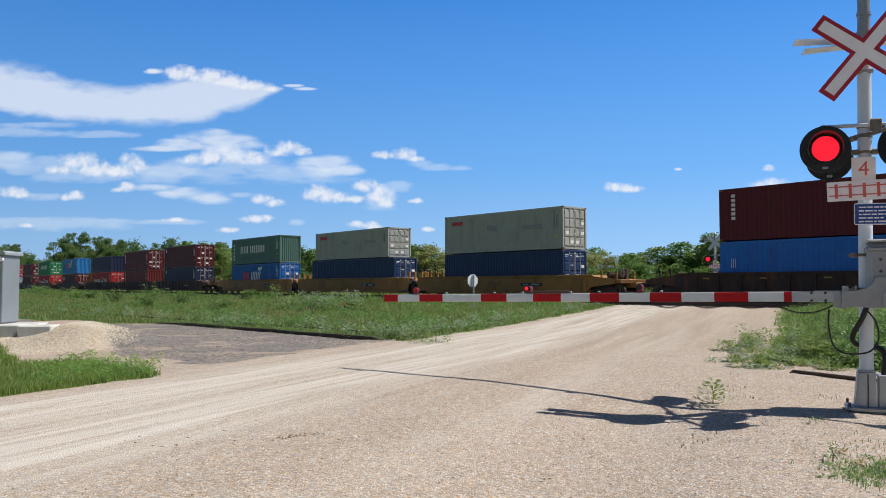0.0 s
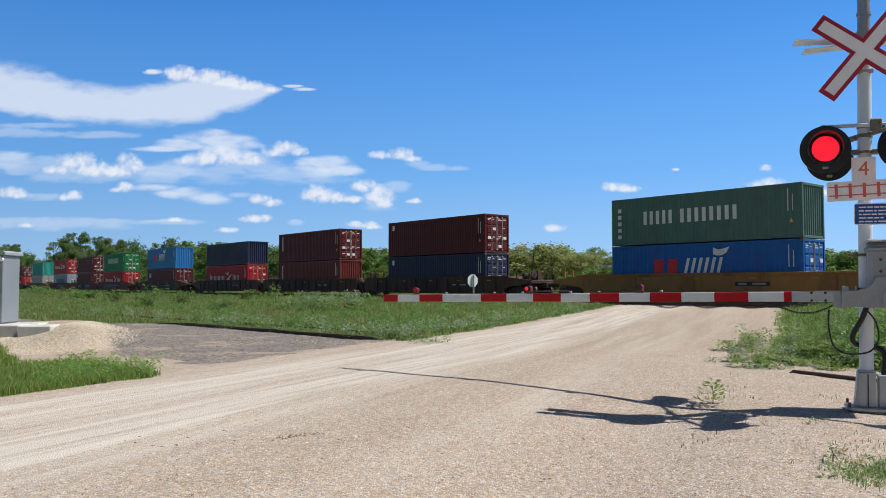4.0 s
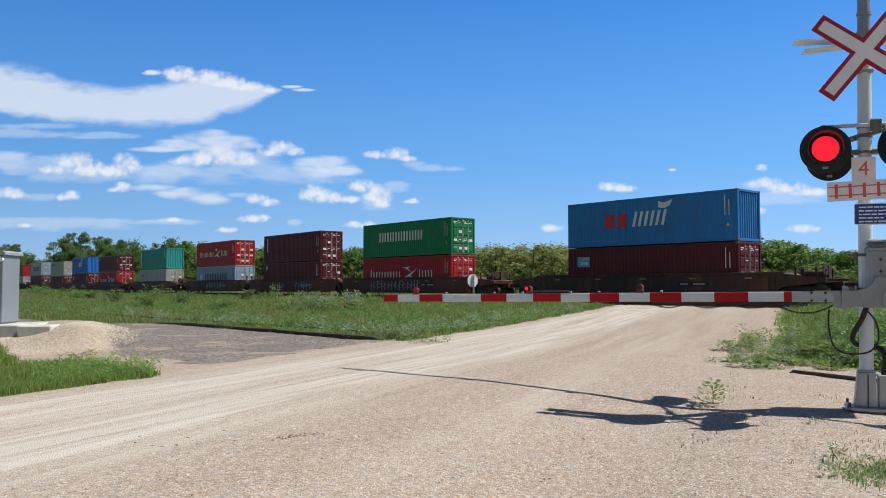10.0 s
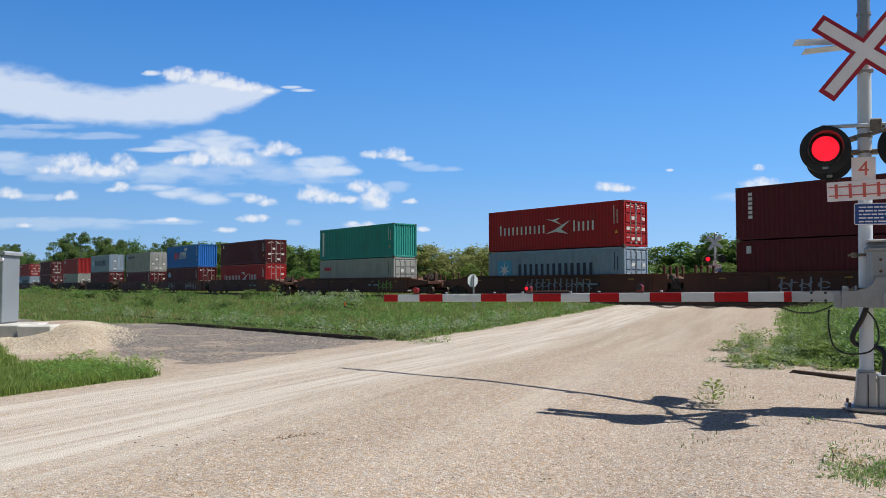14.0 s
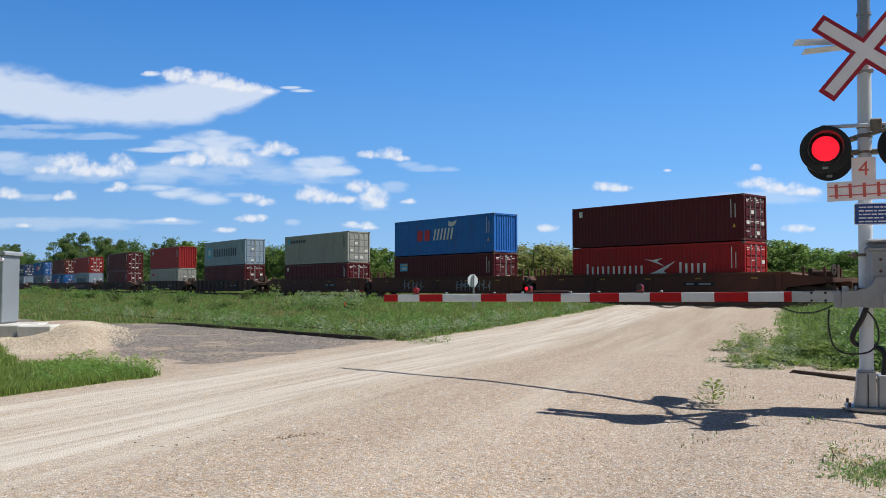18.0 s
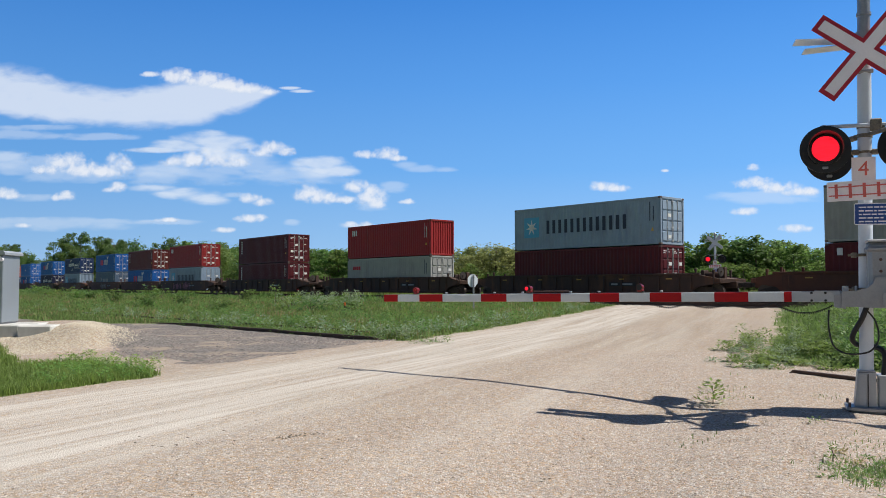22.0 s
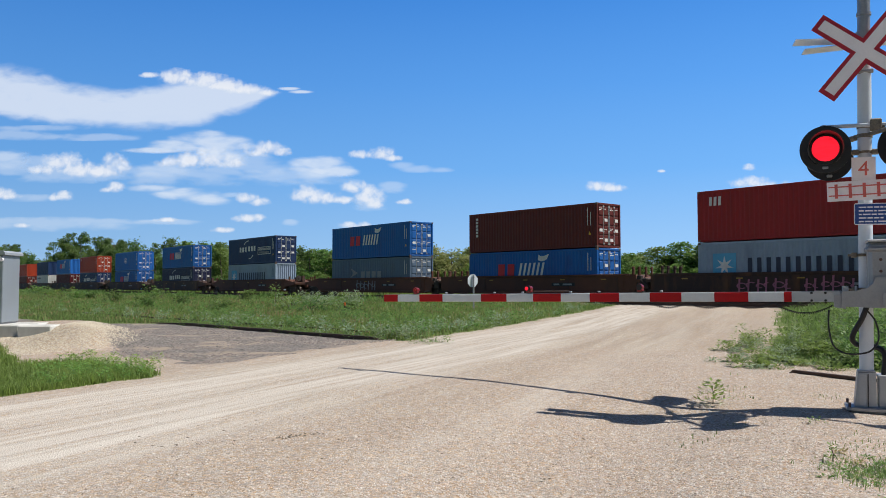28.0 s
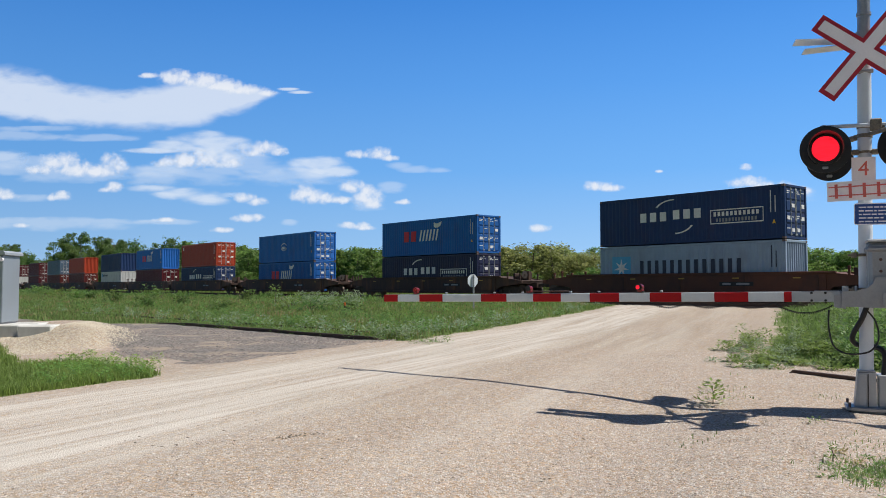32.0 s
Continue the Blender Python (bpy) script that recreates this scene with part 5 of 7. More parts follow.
def gate_mechanism():
    t = thing("gate_mechanism", pose(*MAST, mast_z, 0, 0, -23), "grey cast aluminium gate drive housing clamped to the mast", "gate mechanism")
    part("housing", MB().box(0.02, 0.42, -0.36, -0.08, 1.12, 1.80, 0.035).box(0.0, 0.44, -0.38, -0.06, 1.70, 1.76, 0.02), M_GALV, t)
    part("housing_lid", MB().box(0.01, 0.43, -0.37, -0.07, 1.80, 1.83, 0.012), M_ALU, t)
    for x, z in ((0.13, 1.62), (0.21, 1.62), (0.13, 1.50), (0.20, 1.46)):
        part("cover_bolt", MB().tube([(x, -0.375, z), (x, -0.355, z)], 0.016, 8), M_CAST, t)
    part("seal_tag", MB().slab(circle(0.02, 10, 0.205, 1.52), 0.006, (0, -0.365, 0)), M_DECAL["lime"], t)
    part("arm_bracket", MB().slab([(-0.24, 1.135), (0.08, 1.125), (0.20, 1.13), (0.29, 1.16), (0.42, 1.27), (0.42, 1.44), (0.08, 1.44), (0.045, 1.37), (-0.01, 1.325), (-0.10, 1.30), (-0.24, 1.295)], 0.05, (0.0, -0.37, 0)), M_GALV, t, "grey cast gate arm bracket")
    part("arm_fork", MB().slab([(-0.31, 1.13), (-0.20, 1.11), (-0.20, 1.27), (-0.31, 1.25)], 0.09, (0.0, -0.30, 0)), M_GALV, t)
    part("pivot_bolts", MB().box(-0.23, -0.17, -0.35, -0.31, 1.285, 1.33, 0.006).tube([(-0.20, -0.33, 1.325), (-0.20, -0.33, 1.35)], 0.03, 8).tube([(-0.10, -0.33, 1.28), (-0.10, -0.33, 1.35)], 0.012, 8).box(-0.50, -0.24, -0.345, -0.32, 1.288, 1.30, 0.004), M_ALU, t)
    part("rear_housing", MB().box(0.10, 0.58, -0.34, 0.22, 1.13, 1.74, 0.035), M_GALV, t, "deep rear of the drive housing")
    for z in (1.30, 1.665):
        part("mast_clamp", MB().tube([(0, 0, z), (0, 0, z + 0.03)], 0.079, 20).box(-0.12, -0.06, -0.07, -0.01, z - 0.012, z + 0.042, 0.008).tube([(-0.15, -0.04, z + 0.015), (0.08, -0.04, z + 0.015)], 0.013, 8), M_CLAMP, t)
    weight = part("counterweight_arm", MB().slab([(0, 1.15), (1.0, 1.15), (1.0, 1.24), (0, 1.28)], 0.03, (0.14, -0.47, 0), (0.951, -0.309, 0)), M_GALV, t, "counterweight arm behind the drive")
    for i in range(3):
        part("counterweight", MB().slab([(0.62 + 0.13 * i, 1.06), (0.735 + 0.13 * i, 1.06), (0.735 + 0.13 * i, 1.33), (0.62 + 0.13 * i, 1.33)], 0.09, (0.14, -0.44, 0), (0.951, -0.309, 0)), M_CAST, weight)
    loop = [(-0.36, -0.35, 1.10), (-0.365, -0.36, 0.92), (-0.33, -0.37, 0.74), (-0.24, -0.37, 0.66), (-0.12, -0.36, 0.645), (0.02, -0.34, 0.68), (0.10, -0.30, 0.80), (0.08, -0.26, 0.98), (0.0, -0.2, 1.10)]
    part("cable_loop", MB().tube(eased(loop), 0.009, 8), M_RUBBER, t, "slack black cable loop", smooth=True)
    return t


gate_mechanism()

# ---- signal cabinet on concrete blocks ----
CAB = (-9.55, 17.6)


def cabinet():
    z0 = 0.492
    t = thing("signal_cabinet", pose(*CAB, z0, 0, 0, 4), "grey aluminium railway signal cabinet standing on concrete blocks", "cabinet")
    w, dp, h = 1.3, 0.8, 1.50
    part("body", MB().box(-w, 0, 0, dp, 0.03, h, 0.012), M_CABIN, t)
    part("plinth", MB().box(-w + 0.03, -0.03, 0.03, dp - 0.03, 0, 0.035), M_GALV, t)
    part("roof", MB().slab([(-w - 0.06, h), (0.05, h), (0.05, h + 0.05), (0.0, h + 0.09), (-w * 0.5, h + 0.13), (-w, h + 0.09), (-w - 0.06, h + 0.05)], dp + 0.1, (0, dp + 0.05, 0)), M_ALU, t, "pale overhanging lid")
    door = part("door", MB().box(-w + 0.06, -0.20, -0.02, 0.0, 0.08, h - 0.06, 0.006), M_CABIN, t)
    part("corner_trim", MB().box(-0.16, -0.005, -0.012, 0.0, 0.05, h - 0.02, 0.004), M_CABIN, t)
    part("handle", MB().tube([(-0.30, -0.05, 0.62), (-0.30, -0.05, 0.74)], 0.012, 8).box(-0.32, -0.28, -0.05, -0.02, 0.66, 0.70), M_ALU, door)
    for z in (0.25, 0.75, 1.25):
        part("hinge", MB().tube([(-w + 0.05, -0.025, z), (-w + 0.05, -0.025, z + 0.12)], 0.014, 8), M_GALV, door)
    part("indicator_lamp", MB().tube([(-0.04, -0.05, h - 0.10), (-0.04, 0.0, h - 0.10)], [0.045, 0.05], 16), M_SIGNW, t, "small round white indicator lamp")
    return t


cabinet()
block_mesh = MB().box(-0.44, 0.44, -0.3, 0.3, 0, 0.36, 0.03)
short_block_mesh = MB().box(-0.345, 0.345, -0.3, 0.3, 0, 0.35, 0.03)
for i, (x, y, rz) in enumerate(((-9.48, 17.56, 4), (-8.66, 17.46, 6), (-10.34, 17.64, 3), (-9.4, 18.25, 4))):
    blk = thing("concrete_block", pose(x, y, 0.128, 0, 0, rz), "weathered pale concrete block bedded in the gravel mound", "concrete block", "blocks under the cabinet")
    part("block", short_block_mesh if i == 1 else block_mesh, M_CONC, blk)

# ---- road sign seen from behind, marker ----
SGN = (1.34, 35.6)
sgn = thing("stop_sign", pose(*SGN, ground_z(*SGN), 0, 0, 37), "pale back of an octagonal road sign on a metal post", "road sign")
part("post", MB().box(-0.03, 0.03, -0.03, 0.03, -0.1, 1.60, 0.006), M_GALV, sgn)
part("panel", MB().slab(circle(0.300, 8, 0, 1.34, 1.0, math.pi / 8), 0.006, (0, 0.062, 0)), M_MASTW, sgn, "pale octagonal panel")
part("bolt", MB().tube([(0, -0.07, 1.5), (0, 0.06, 1.5)], 0.012, 6), M_GALV, sgn)
MK = (-4.35, 36.0)
mk = thing("survey_stake", pose(*MK, ground_z(*MK)), "thin wooden stake with orange flagging in the grass", "stake")
part("stake", MB().box(-0.02, 0.02, -0.01, 0.01, -0.1, 0.42, 0.003), M_POSTW, mk)
part("flagging", MB().box(-0.05, 0.045, -0.014, 0.014, 0.32, 0.46, 0.01), M_ORANGE, mk)


# ---- loose stones ----
def arrays_mesh(name, co, faces, material):
    """A mesh from numpy arrays: co (n, 3), faces (m, 3)."""
    me = bpy.data.meshes.new(name)
    me.vertices.add(len(co))
    me.vertices.foreach_set("co", np.asarray(co, dtype=np.float32).ravel())
    me.loops.add(len(faces) * 3)
    me.loops.foreach_set("vertex_index", np.asarray(faces, dtype=np.int32).ravel())
    me.polygons.add(len(faces))
    me.polygons.foreach_set("loop_start", np.arange(0, len(faces) * 3, 3, dtype=np.int32))
    me.update(calc_edges=True)
    me.materials.append(material)
    return me


def stone_mat(name, colors):
    """Loose stones, each with its own colour out of a few."""
    m = bpy.data.materials.new(name)
    m.use_nodes = True
    n, l = m.node_tree.nodes, m.node_tree.links
    b = n["Principled BSDF"]
    b.inputs["Roughness"].default_value = 0.9
    geo, ramp = n.new("ShaderNodeNewGeometry"), n.new("ShaderNodeValToRGB")
    ramp.color_ramp.interpolation = 'LINEAR'
    ramp.color_ramp.elements[0].color, ramp.color_ramp.elements[1].color = (*colors[0], 1), (*colors[-1], 1)
    for i, c in enumerate(colors[1:-1]):
        e = ramp.color_ramp.elements.new((i + 1) / (len(colors) - 1))
        e.color = (*c, 1)
    l.new(geo.outputs["Random Per Island"], ramp.inputs[0]), l.new(ramp.outputs[0], b.inputs["Base Color"])
    return m


def stones(name, label, pts, sizes, material, rng):
    """Small angular stones half sunk at pts, as one joined mass."""
    n = len(pts)
    base = np.array([(1, 0, 0), (-1, 0, 0), (0, 1, 0), (0, -1, 0), (0, 0, 1), (0, 0, -1), (.6, .6, .55), (-.6, .55, .5)])
    fa = np.array([(0, 2, 6), (2, 4, 6), (4, 0, 6), (2, 1, 7), (1, 4, 7), (4, 2, 7), (1, 3, 4), (3, 0, 4)])
    v = base[None] * rng.uniform(0.6, 1.15, (n, 8, 1)) * sizes[:, None, None] * np.array([1, 0.85, 0.45])
    a = rng.uniform(0, 2 * math.pi, n)
    c, s = np.cos(a)[:, None], np.sin(a)[:, None]
    x, y = v[..., 0] * c - v[..., 1] * s, v[..., 0] * s + v[..., 1] * c
    tilt = rng.uniform(-0.6, 0.6, n)[:, None]
    z = v[..., 2] + x * tilt * 0.6
    co = np.stack([x, y, z], -1) + pts[:, None, :] - np.array([0, 0, 0.12]) * sizes[:, None, None]
    faces = (fa[None] + (np.arange(n) * 8)[:, None, None]).reshape(-1, 3)
    return tagged(new(name, arrays_mesh(name, co.reshape(-1, 3), faces, material)), label, "gravel", kind="stuff")


M_PALE = stone_mat("pale_limestone_stones", [(0.22, 0.17, 0.135), (0.42, 0.35, 0.28), (0.60, 0.545, 0.475), (0.41, 0.28, 0.225), (0.62, 0.58, 0.53), (0.32, 0.285, 0.25)])
M_DARKST = stone_mat("grey_ballast_stones", [(0.07, 0.06, 0.058), (0.16, 0.14, 0.13), (0.26, 0.235, 0.215), (0.22, 0.165, 0.135), (0.36, 0.32, 0.28)])
M_MOUND = stone_mat("fresh_limestone_stones", [(0.406, 0.343, 0.250), (0.515, 0.452, 0.343), (0.577, 0.523, 0.413), (0.468, 0.406, 0.312)])


def scatter_stones():
    rng = np.random.default_rng(5)

    def pick(n, x0, x1, y0, y1, test):
        out = []
        while len(out) < n:
            x, y = rng.uniform(x0, x1), rng.uniform(y0, y1)
            if test(x, y):
                out.append((x, y, ground_z(x, y) + relief(x, y, zones(x, y)) + 0.001))
        return np.array(out)

    def loose(x, y):
        g, b, r = zones(x, y)
        if g > 0.5 or b > 0.4:
            return False
        return rng.random() < (1.0 - wheel_wear(x, y)) ** 2

    def wedge(x, y):
        return -0.6 * y < x < 0.6 * y and loose(x, y) and rng.random() < 0.3 + 0.7 * step(-3.6, -1.0, x * MX + y * MY)

    p = pick(42000, -3.0, 4.6, 3.9, 8.6, wedge)
    stones("road_gravel", "loose pale limestone chips on the road", p, rng.uniform(0.005, 0.011, len(p)) * rng.choice([1, 1, 1, 1.3, 1.7], len(p)), M_PALE, rng)
    p = pick(26000, -6.0, 8.0, 8.6, 16.0, wedge)
    stones("shoulder_gravel", "loose pale limestone chips along the shoulder", p, rng.uniform(0.007, 0.015, len(p)), M_PALE, rng)
    p = pick(15000, -12, 1.0, 10.0, 26.0, lambda x, y: zones(x, y)[1] > 0.35 and noise.noise(Vector((x * 0.8, y * 0.8, 1))) + 0.5 * noise.noise(Vector((x * 2.4, y * 2.4, 7))) > rng.uniform(-0.12, 0.22))
    stones("siding_ballast", "grey crushed ballast beside the siding rail", p, rng.uniform(0.012, 0.042, len(p)), M_DARKST, rng)
    p = pick(14000, -13.0, -5.4, 14.2, 21.5, lambda x, y: math.exp(-(((x + 9.2) / 1.9) ** 2 + ((y - 17.9) / 2.1) ** 2)) > rng.uniform(0.2, 0.4) and not (-11.6 < x < -8.45 and y > 17.2))
    stones("mound_gravel", "pale crushed stone heaped round the cabinet base", p, rng.uniform(0.010, 0.028, len(p)), M_MOUND, rng)
    p = pick(6000, -30, 12, 30, 80, lambda x, y: 35.3 < x * NX + y * NY < 38.2 and x * MX + y * MY < -9)
    stones("passing_track_ballast", "pale dusty ballast along the second track", p, rng.uniform(0.03, 0.06, len(p)), M_PALE, rng)
    p = pick(7000, -20, 30, 30, 70, lambda x, y: 39.3 < x * NX + y * NY < 45)
    stones("main_ballast", "dark ballast stones under the main line", p, rng.uniform(0.03, 0.05, len(p)), M_DARKST, rng)


scatter_stones()
M_CLOD = stone_mat("dark_soil_clods", [(0.10, 0.08, 0.06), (0.20, 0.16, 0.12), (0.16, 0.13, 0.10)])


def clods():
    rng = np.random.default_rng(8)
    out = []
    for x0, y0, x1, y1, k in ((-1.50, 6.85, -1.05, 7.2, 60), (-2.4, 6.6, -1.5, 6.9, 25), (0.4, 5.0, 1.6, 8.4, 40), (-3, 5, 3.5, 9, 90)):
        for i in range(k):
            f = rng.random()
            x, y = x0 + (x1 - x0) * f + rng.normal(0, 0.04), y0 + (y1 - y0) * f + rng.normal(0, 0.03)
            if k == 90:
                x, y = rng.uniform(x0, x1), rng.uniform(y0, y1)
            out.append((x, y, ground_z(x, y) + relief(x, y, zones(x, y)) + 0.003))
    p = np.array(out)
    stones("soil_clods", "small dark clods of soil on the road", p, rng.uniform(0.006, 0.020, len(p)), M_CLOD, rng)


clods()


# ---- grass and weeds ----
def blades(name, label, pts, h, w, material, rng, lean=0.5):
    """Bent blades of grass rooted at pts, as one joined mass."""
    n = len(pts)
    a = rng.uniform(0, 2 * math.pi, n)
    u = np.stack([np.cos(a), np.sin(a), np.zeros(n)], -1)
    b = rng.uniform(0, 2 * math.pi, n)
    d = np.stack([np.cos(b), np.sin(b), np.zeros(n)], -1) * (rng.uniform(0.05, lean, n) * h)[:, None]
    up = np.array([0, 0, 1.0])
    wv = u * (w / 2)[:, None]
    root = pts - up * 0.03
    mid = pts + up * (0.55 * h)[:, None] + d * 0.35
    tip = pts + up * (h * rng.uniform(0.85, 1.0, n))[:, None] + d
    co = np.stack([root - wv, root + wv, mid + wv * 0.8, mid - wv * 0.8, tip], 1)
    fa = np.array([(0, 1, 2), (0, 2, 3), (3, 2, 4)])
    faces = (fa[None] + (np.arange(n) * 5)[:, None, None]).reshape(-1, 3)
    return tagged(new(name, arrays_mesh(name, co.reshape(-1, 3), faces, material)), label, "grass", kind="stuff")


def plants(name, label, spots, material, rng, leaves=34, size=0.05):
    """Broad-leaved weeds: stems of leaves at spots (x, y, z, height, spread), as one joined mass."""
    cos, k = [], 0
    for x, y, z, h, sp in spots:
        n = int(leaves * rng.uniform(0.7, 1.3))
        t = rng.uniform(0.05, 1.0, n)
        a = rng.uniform(0, 2 * math.pi, n)
        r = sp * np.sqrt(rng.uniform(0, 1, n)) * (1.15 - 0.65 * t)
        c = np.stack([x + r * np.cos(a), y + r * np.sin(a), z + h * t], -1)
        out = np.stack([np.cos(a), np.sin(a), rng.uniform(-0.2, 0.9, n)], -1)
        out /= np.linalg.norm(out, axis=1)[:, None]
        side = np.stack([-np.sin(a), np.cos(a), rng.uniform(-0.3, 0.3, n)], -1)
        ln = size * rng.uniform(0.7, 1.6, n)[:, None]
        cos.append(np.stack([c, c + out * ln * 0.5 + side * ln * 0.28, c + out * ln, c + out * ln * 0.5 - side * ln * 0.28], 1))
    co = np.concatenate(cos)
    n = len(co)
    fa = np.array([(0, 1, 2), (0, 2, 3)])
    faces = (fa[None] + (np.arange(n) * 4)[:, None, None]).reshape(-1, 3)
    return tagged(new(name, arrays_mesh(name, co.reshape(-1, 3), faces, material)), label, "weeds", kind="stuff")


def grow_grass():
    rng = np.random.default_rng(11)

    def pick(n, place, test):
        out = []
        while len(out) < n:
            x, y = place()
            if test(x, y):
                out.append((x, y, ground_z(x, y)))
        return np.array(out)

    def wedge(r0, r1, u0, u1):
        def f():
            y = r0 * (r1 / r0) ** rng.random()
            return y * rng.uniform(u0, u1), y
        return f

    def patchy(p):
        """Taller and shorter stands of growth."""
        return np.array([1.0 + 0.8 * noise.noise(Vector((x * 0.9, y * 0.9, 3))) + 0.5 * noise.noise(Vector((x * 2.6, y * 2.6, 8))) for x, y, _z in p]).clip(0.35, 1.6)

    def track_front(x):
        """Where the passing track's weeds begin, straight ahead of a place."""
        return min(150.0, (35.5 - x * NX) / NY + 0.0016 * max(0.0, -x - 5) ** 2)

    turf = lambda x, y: zones(x, y)[0] > rng.uniform(0.35, 0.8)
    q = lambda x, y: x * NX + y * NY
    m = lambda x, y: x * MX + y * MY
    p = pick(30000, wedge(8.5, 19, -0.62, -0.2), lambda x, y: turf(x, y) and q(x, y) < 8 and m(x, y) < -7)
    blades("foreground_grass", "lush green grass beside the gravel road", p, rng.uniform(0.04, 0.13, len(p)) * patchy(p), rng.uniform(0.007, 0.015, len(p)), L_TURF, rng, 0.9)
    p = pick(80000, wedge(17, 130, -0.62, 0.22), lambda x, y: turf(x, y) and 7.6 < q(x, y) and y < track_front(x) and m(x, y) < -7.5)
    p0, r = p, p[:, 1]
    tall = np.array([0.75 + 0.75 * noise.noise(Vector((x * 0.45, y * 0.45, 1))) + 0.4 * noise.noise(Vector((x * 1.6, y * 1.6, 6))) for x, y, _z in p]).clip(0.25, 1.5)
    blades("meadow_grass", "tall green meadow grass between the tracks", p, rng.uniform(0.05, 0.22, len(p)) * tall, 0.008 + 0.00075 * r, L_GRASS, rng, 0.8)
    p = pick(22000, wedge(11.5, 42, 0.26, 0.62), lambda x, y: turf(x, y) and 12.8 < q(x, y) < 36 and m(x, y) > -2.0 and rng.random() < 0.12 + 0.88 * step(-0.8, 2.2, m(x, y) + 2.2 * noise.noise(Vector((x * 0.8, y * 0.8, 2)))))
    blades("verge_grass", "rank green grass on the verge beyond the mast", p, rng.uniform(0.06, 0.30, len(p)) * np.clip(((p[:, 0] * NX + p[:, 1] * NY) - 12.6) / 4, 0.3, 1.0) * np.clip((p[:, 0] * MX + p[:, 1] * MY + 1.6) / 3.2, 0.25, 1.0) * patchy(p) * 1.25, 0.007 + 0.0007 * p[:, 1], L_GRASS, rng, 0.8)
    p = pick(16000, wedge(45, 160, -0.62, 0.62), lambda x, y: q(x, y) > 46.5)
    blades("far_grass", "rough green grass beyond the main line", p, rng.uniform(0.3, 0.9, len(p)), 0.03 + 0.001 * p[:, 1], L_GRASS, rng)
    p = pick(1900, lambda: (rng.uniform(2.2, 4.6), rng.uniform(4.4, 6.8)), lambda x, y: math.hypot((x - 3.22) / 0.62, (y - 5.65) / 0.75) < rng.uniform(0.2, 1.0) and noise.noise(Vector((x * 2.2, y * 2.2, 30))) > rng.uniform(-0.5, 0.1))
    blades("roadside_grass", "sparse grass tuft on the gravel shoulder", p, rng.uniform(0.02, 0.07, len(p)), rng.uniform(0.004, 0.008, len(p)), L_GRASS, rng, 1.0)
    p = pick(420, lambda: (rng.uniform(2.0, 5.5), rng.uniform(6.0, 12.0)), lambda x, y: noise.noise(Vector((x * 1.3, y * 1.3, 9))) > 0.25 and m(x, y) > -1.0)
    blades("shoulder_sprigs", "thin green sprigs in the gravel", p, rng.uniform(0.02, 0.07, len(p)), rng.uniform(0.005, 0.010, len(p)), L_GRASS, rng)
    dry = np.array([noise.noise(Vector((x * 0.5, y * 0.5, 12))) for x, y, _z in p0])
    pd = p0[(rng.random(len(p0)) < 0.02) | ((rng.random(len(p0)) < 0.35) & (dry > 0.22))] + rng.uniform(-0.1, 0.1, (1, 3)) * np.array([1, 1, 0])
    blades("dry_grass", "dry tan stalks among the meadow grass", pd, rng.uniform(0.06, 0.26, len(pd)), 0.006 + 0.0006 * pd[:, 1], L_DRY, rng, 0.35)
    p = pick(22000, lambda: track(-310 * rng.random() ** 1.5 - 8 + 20 * rng.random(), -rng.uniform(7.3, 13.0))[:2], lambda x, y: m(x, y) < -8.6 and noise.noise(Vector((x * 0.22, y * 0.22, 4))) > rng.uniform(-0.5, 0.3))
    clump = np.array([step(0.0, 0.45, noise.noise(Vector((x * 0.30, y * 0.30, 14)))) for x, y, _z in p])
    blades("trackside_weeds", "rank weeds in clumps along the passing track", p, rng.uniform(0.05, 0.16, len(p)) + clump * rng.uniform(0.05, 0.5, len(p)), 0.02 + 0.0008 * p[:, 1], L_WEED, rng, 0.7)
    # weeds
    def spots(n, place, test, h0, h1, s0, s1):
        p = pick(n, place, test)
        rise = np.clip((p[:, :1] * NX + p[:, 1:2] * NY - 12.4) / 4.5, 0.35, 1.0) if p[:, 0].min() > 1 else 1.0
        return np.concatenate([p, rng.uniform(h0, h1, (n, 1)) * rise, rng.uniform(s0, s1, (n, 1))], 1)
    plants("verge_weeds", "leafy green weeds on the verge beyond the mast", spots(420, wedge(12.5, 34, 0.30, 0.62), lambda x, y: turf(x, y) and q(x, y) > 13.2 and rng.random() < 0.06 + 0.94 * step(-0.6, 2.5, m(x, y) + 1.8 * noise.noise(Vector((x * 0.8, y * 0.8, 2)))), 0.10, 0.55, 0.10, 0.22), L_RANK, rng, 46, 0.062)
    plants("road_edge_weeds", "leafy green weeds spreading over the road edge", spots(58, lambda: (rng.uniform(4.3, 8.4), rng.uniform(12.7, 19.5)), lambda x, y: q(x, y) > 12.0 and noise.noise(Vector((x * 1.2, y * 1.2, 21))) > -0.15 and -1.0 < m(x, y) + 0.5 * noise.noise(Vector((x, y, 2))) < 0.9, 0.18, 0.42, 0.16, 0.32), L_WEED, rng, 130, 0.05)
    plants("road_edge_sage", "pale silvery weeds spreading over the road edge", spots(30, lambda: (rng.uniform(4.5, 8.0), rng.uniform(12.7, 18.5)), lambda x, y: q(x, y) > 12.0 and -1.2 < m(x, y) < 0.4, 0.16, 0.40, 0.10, 0.22), L_SAGE, rng, 80, 0.045)
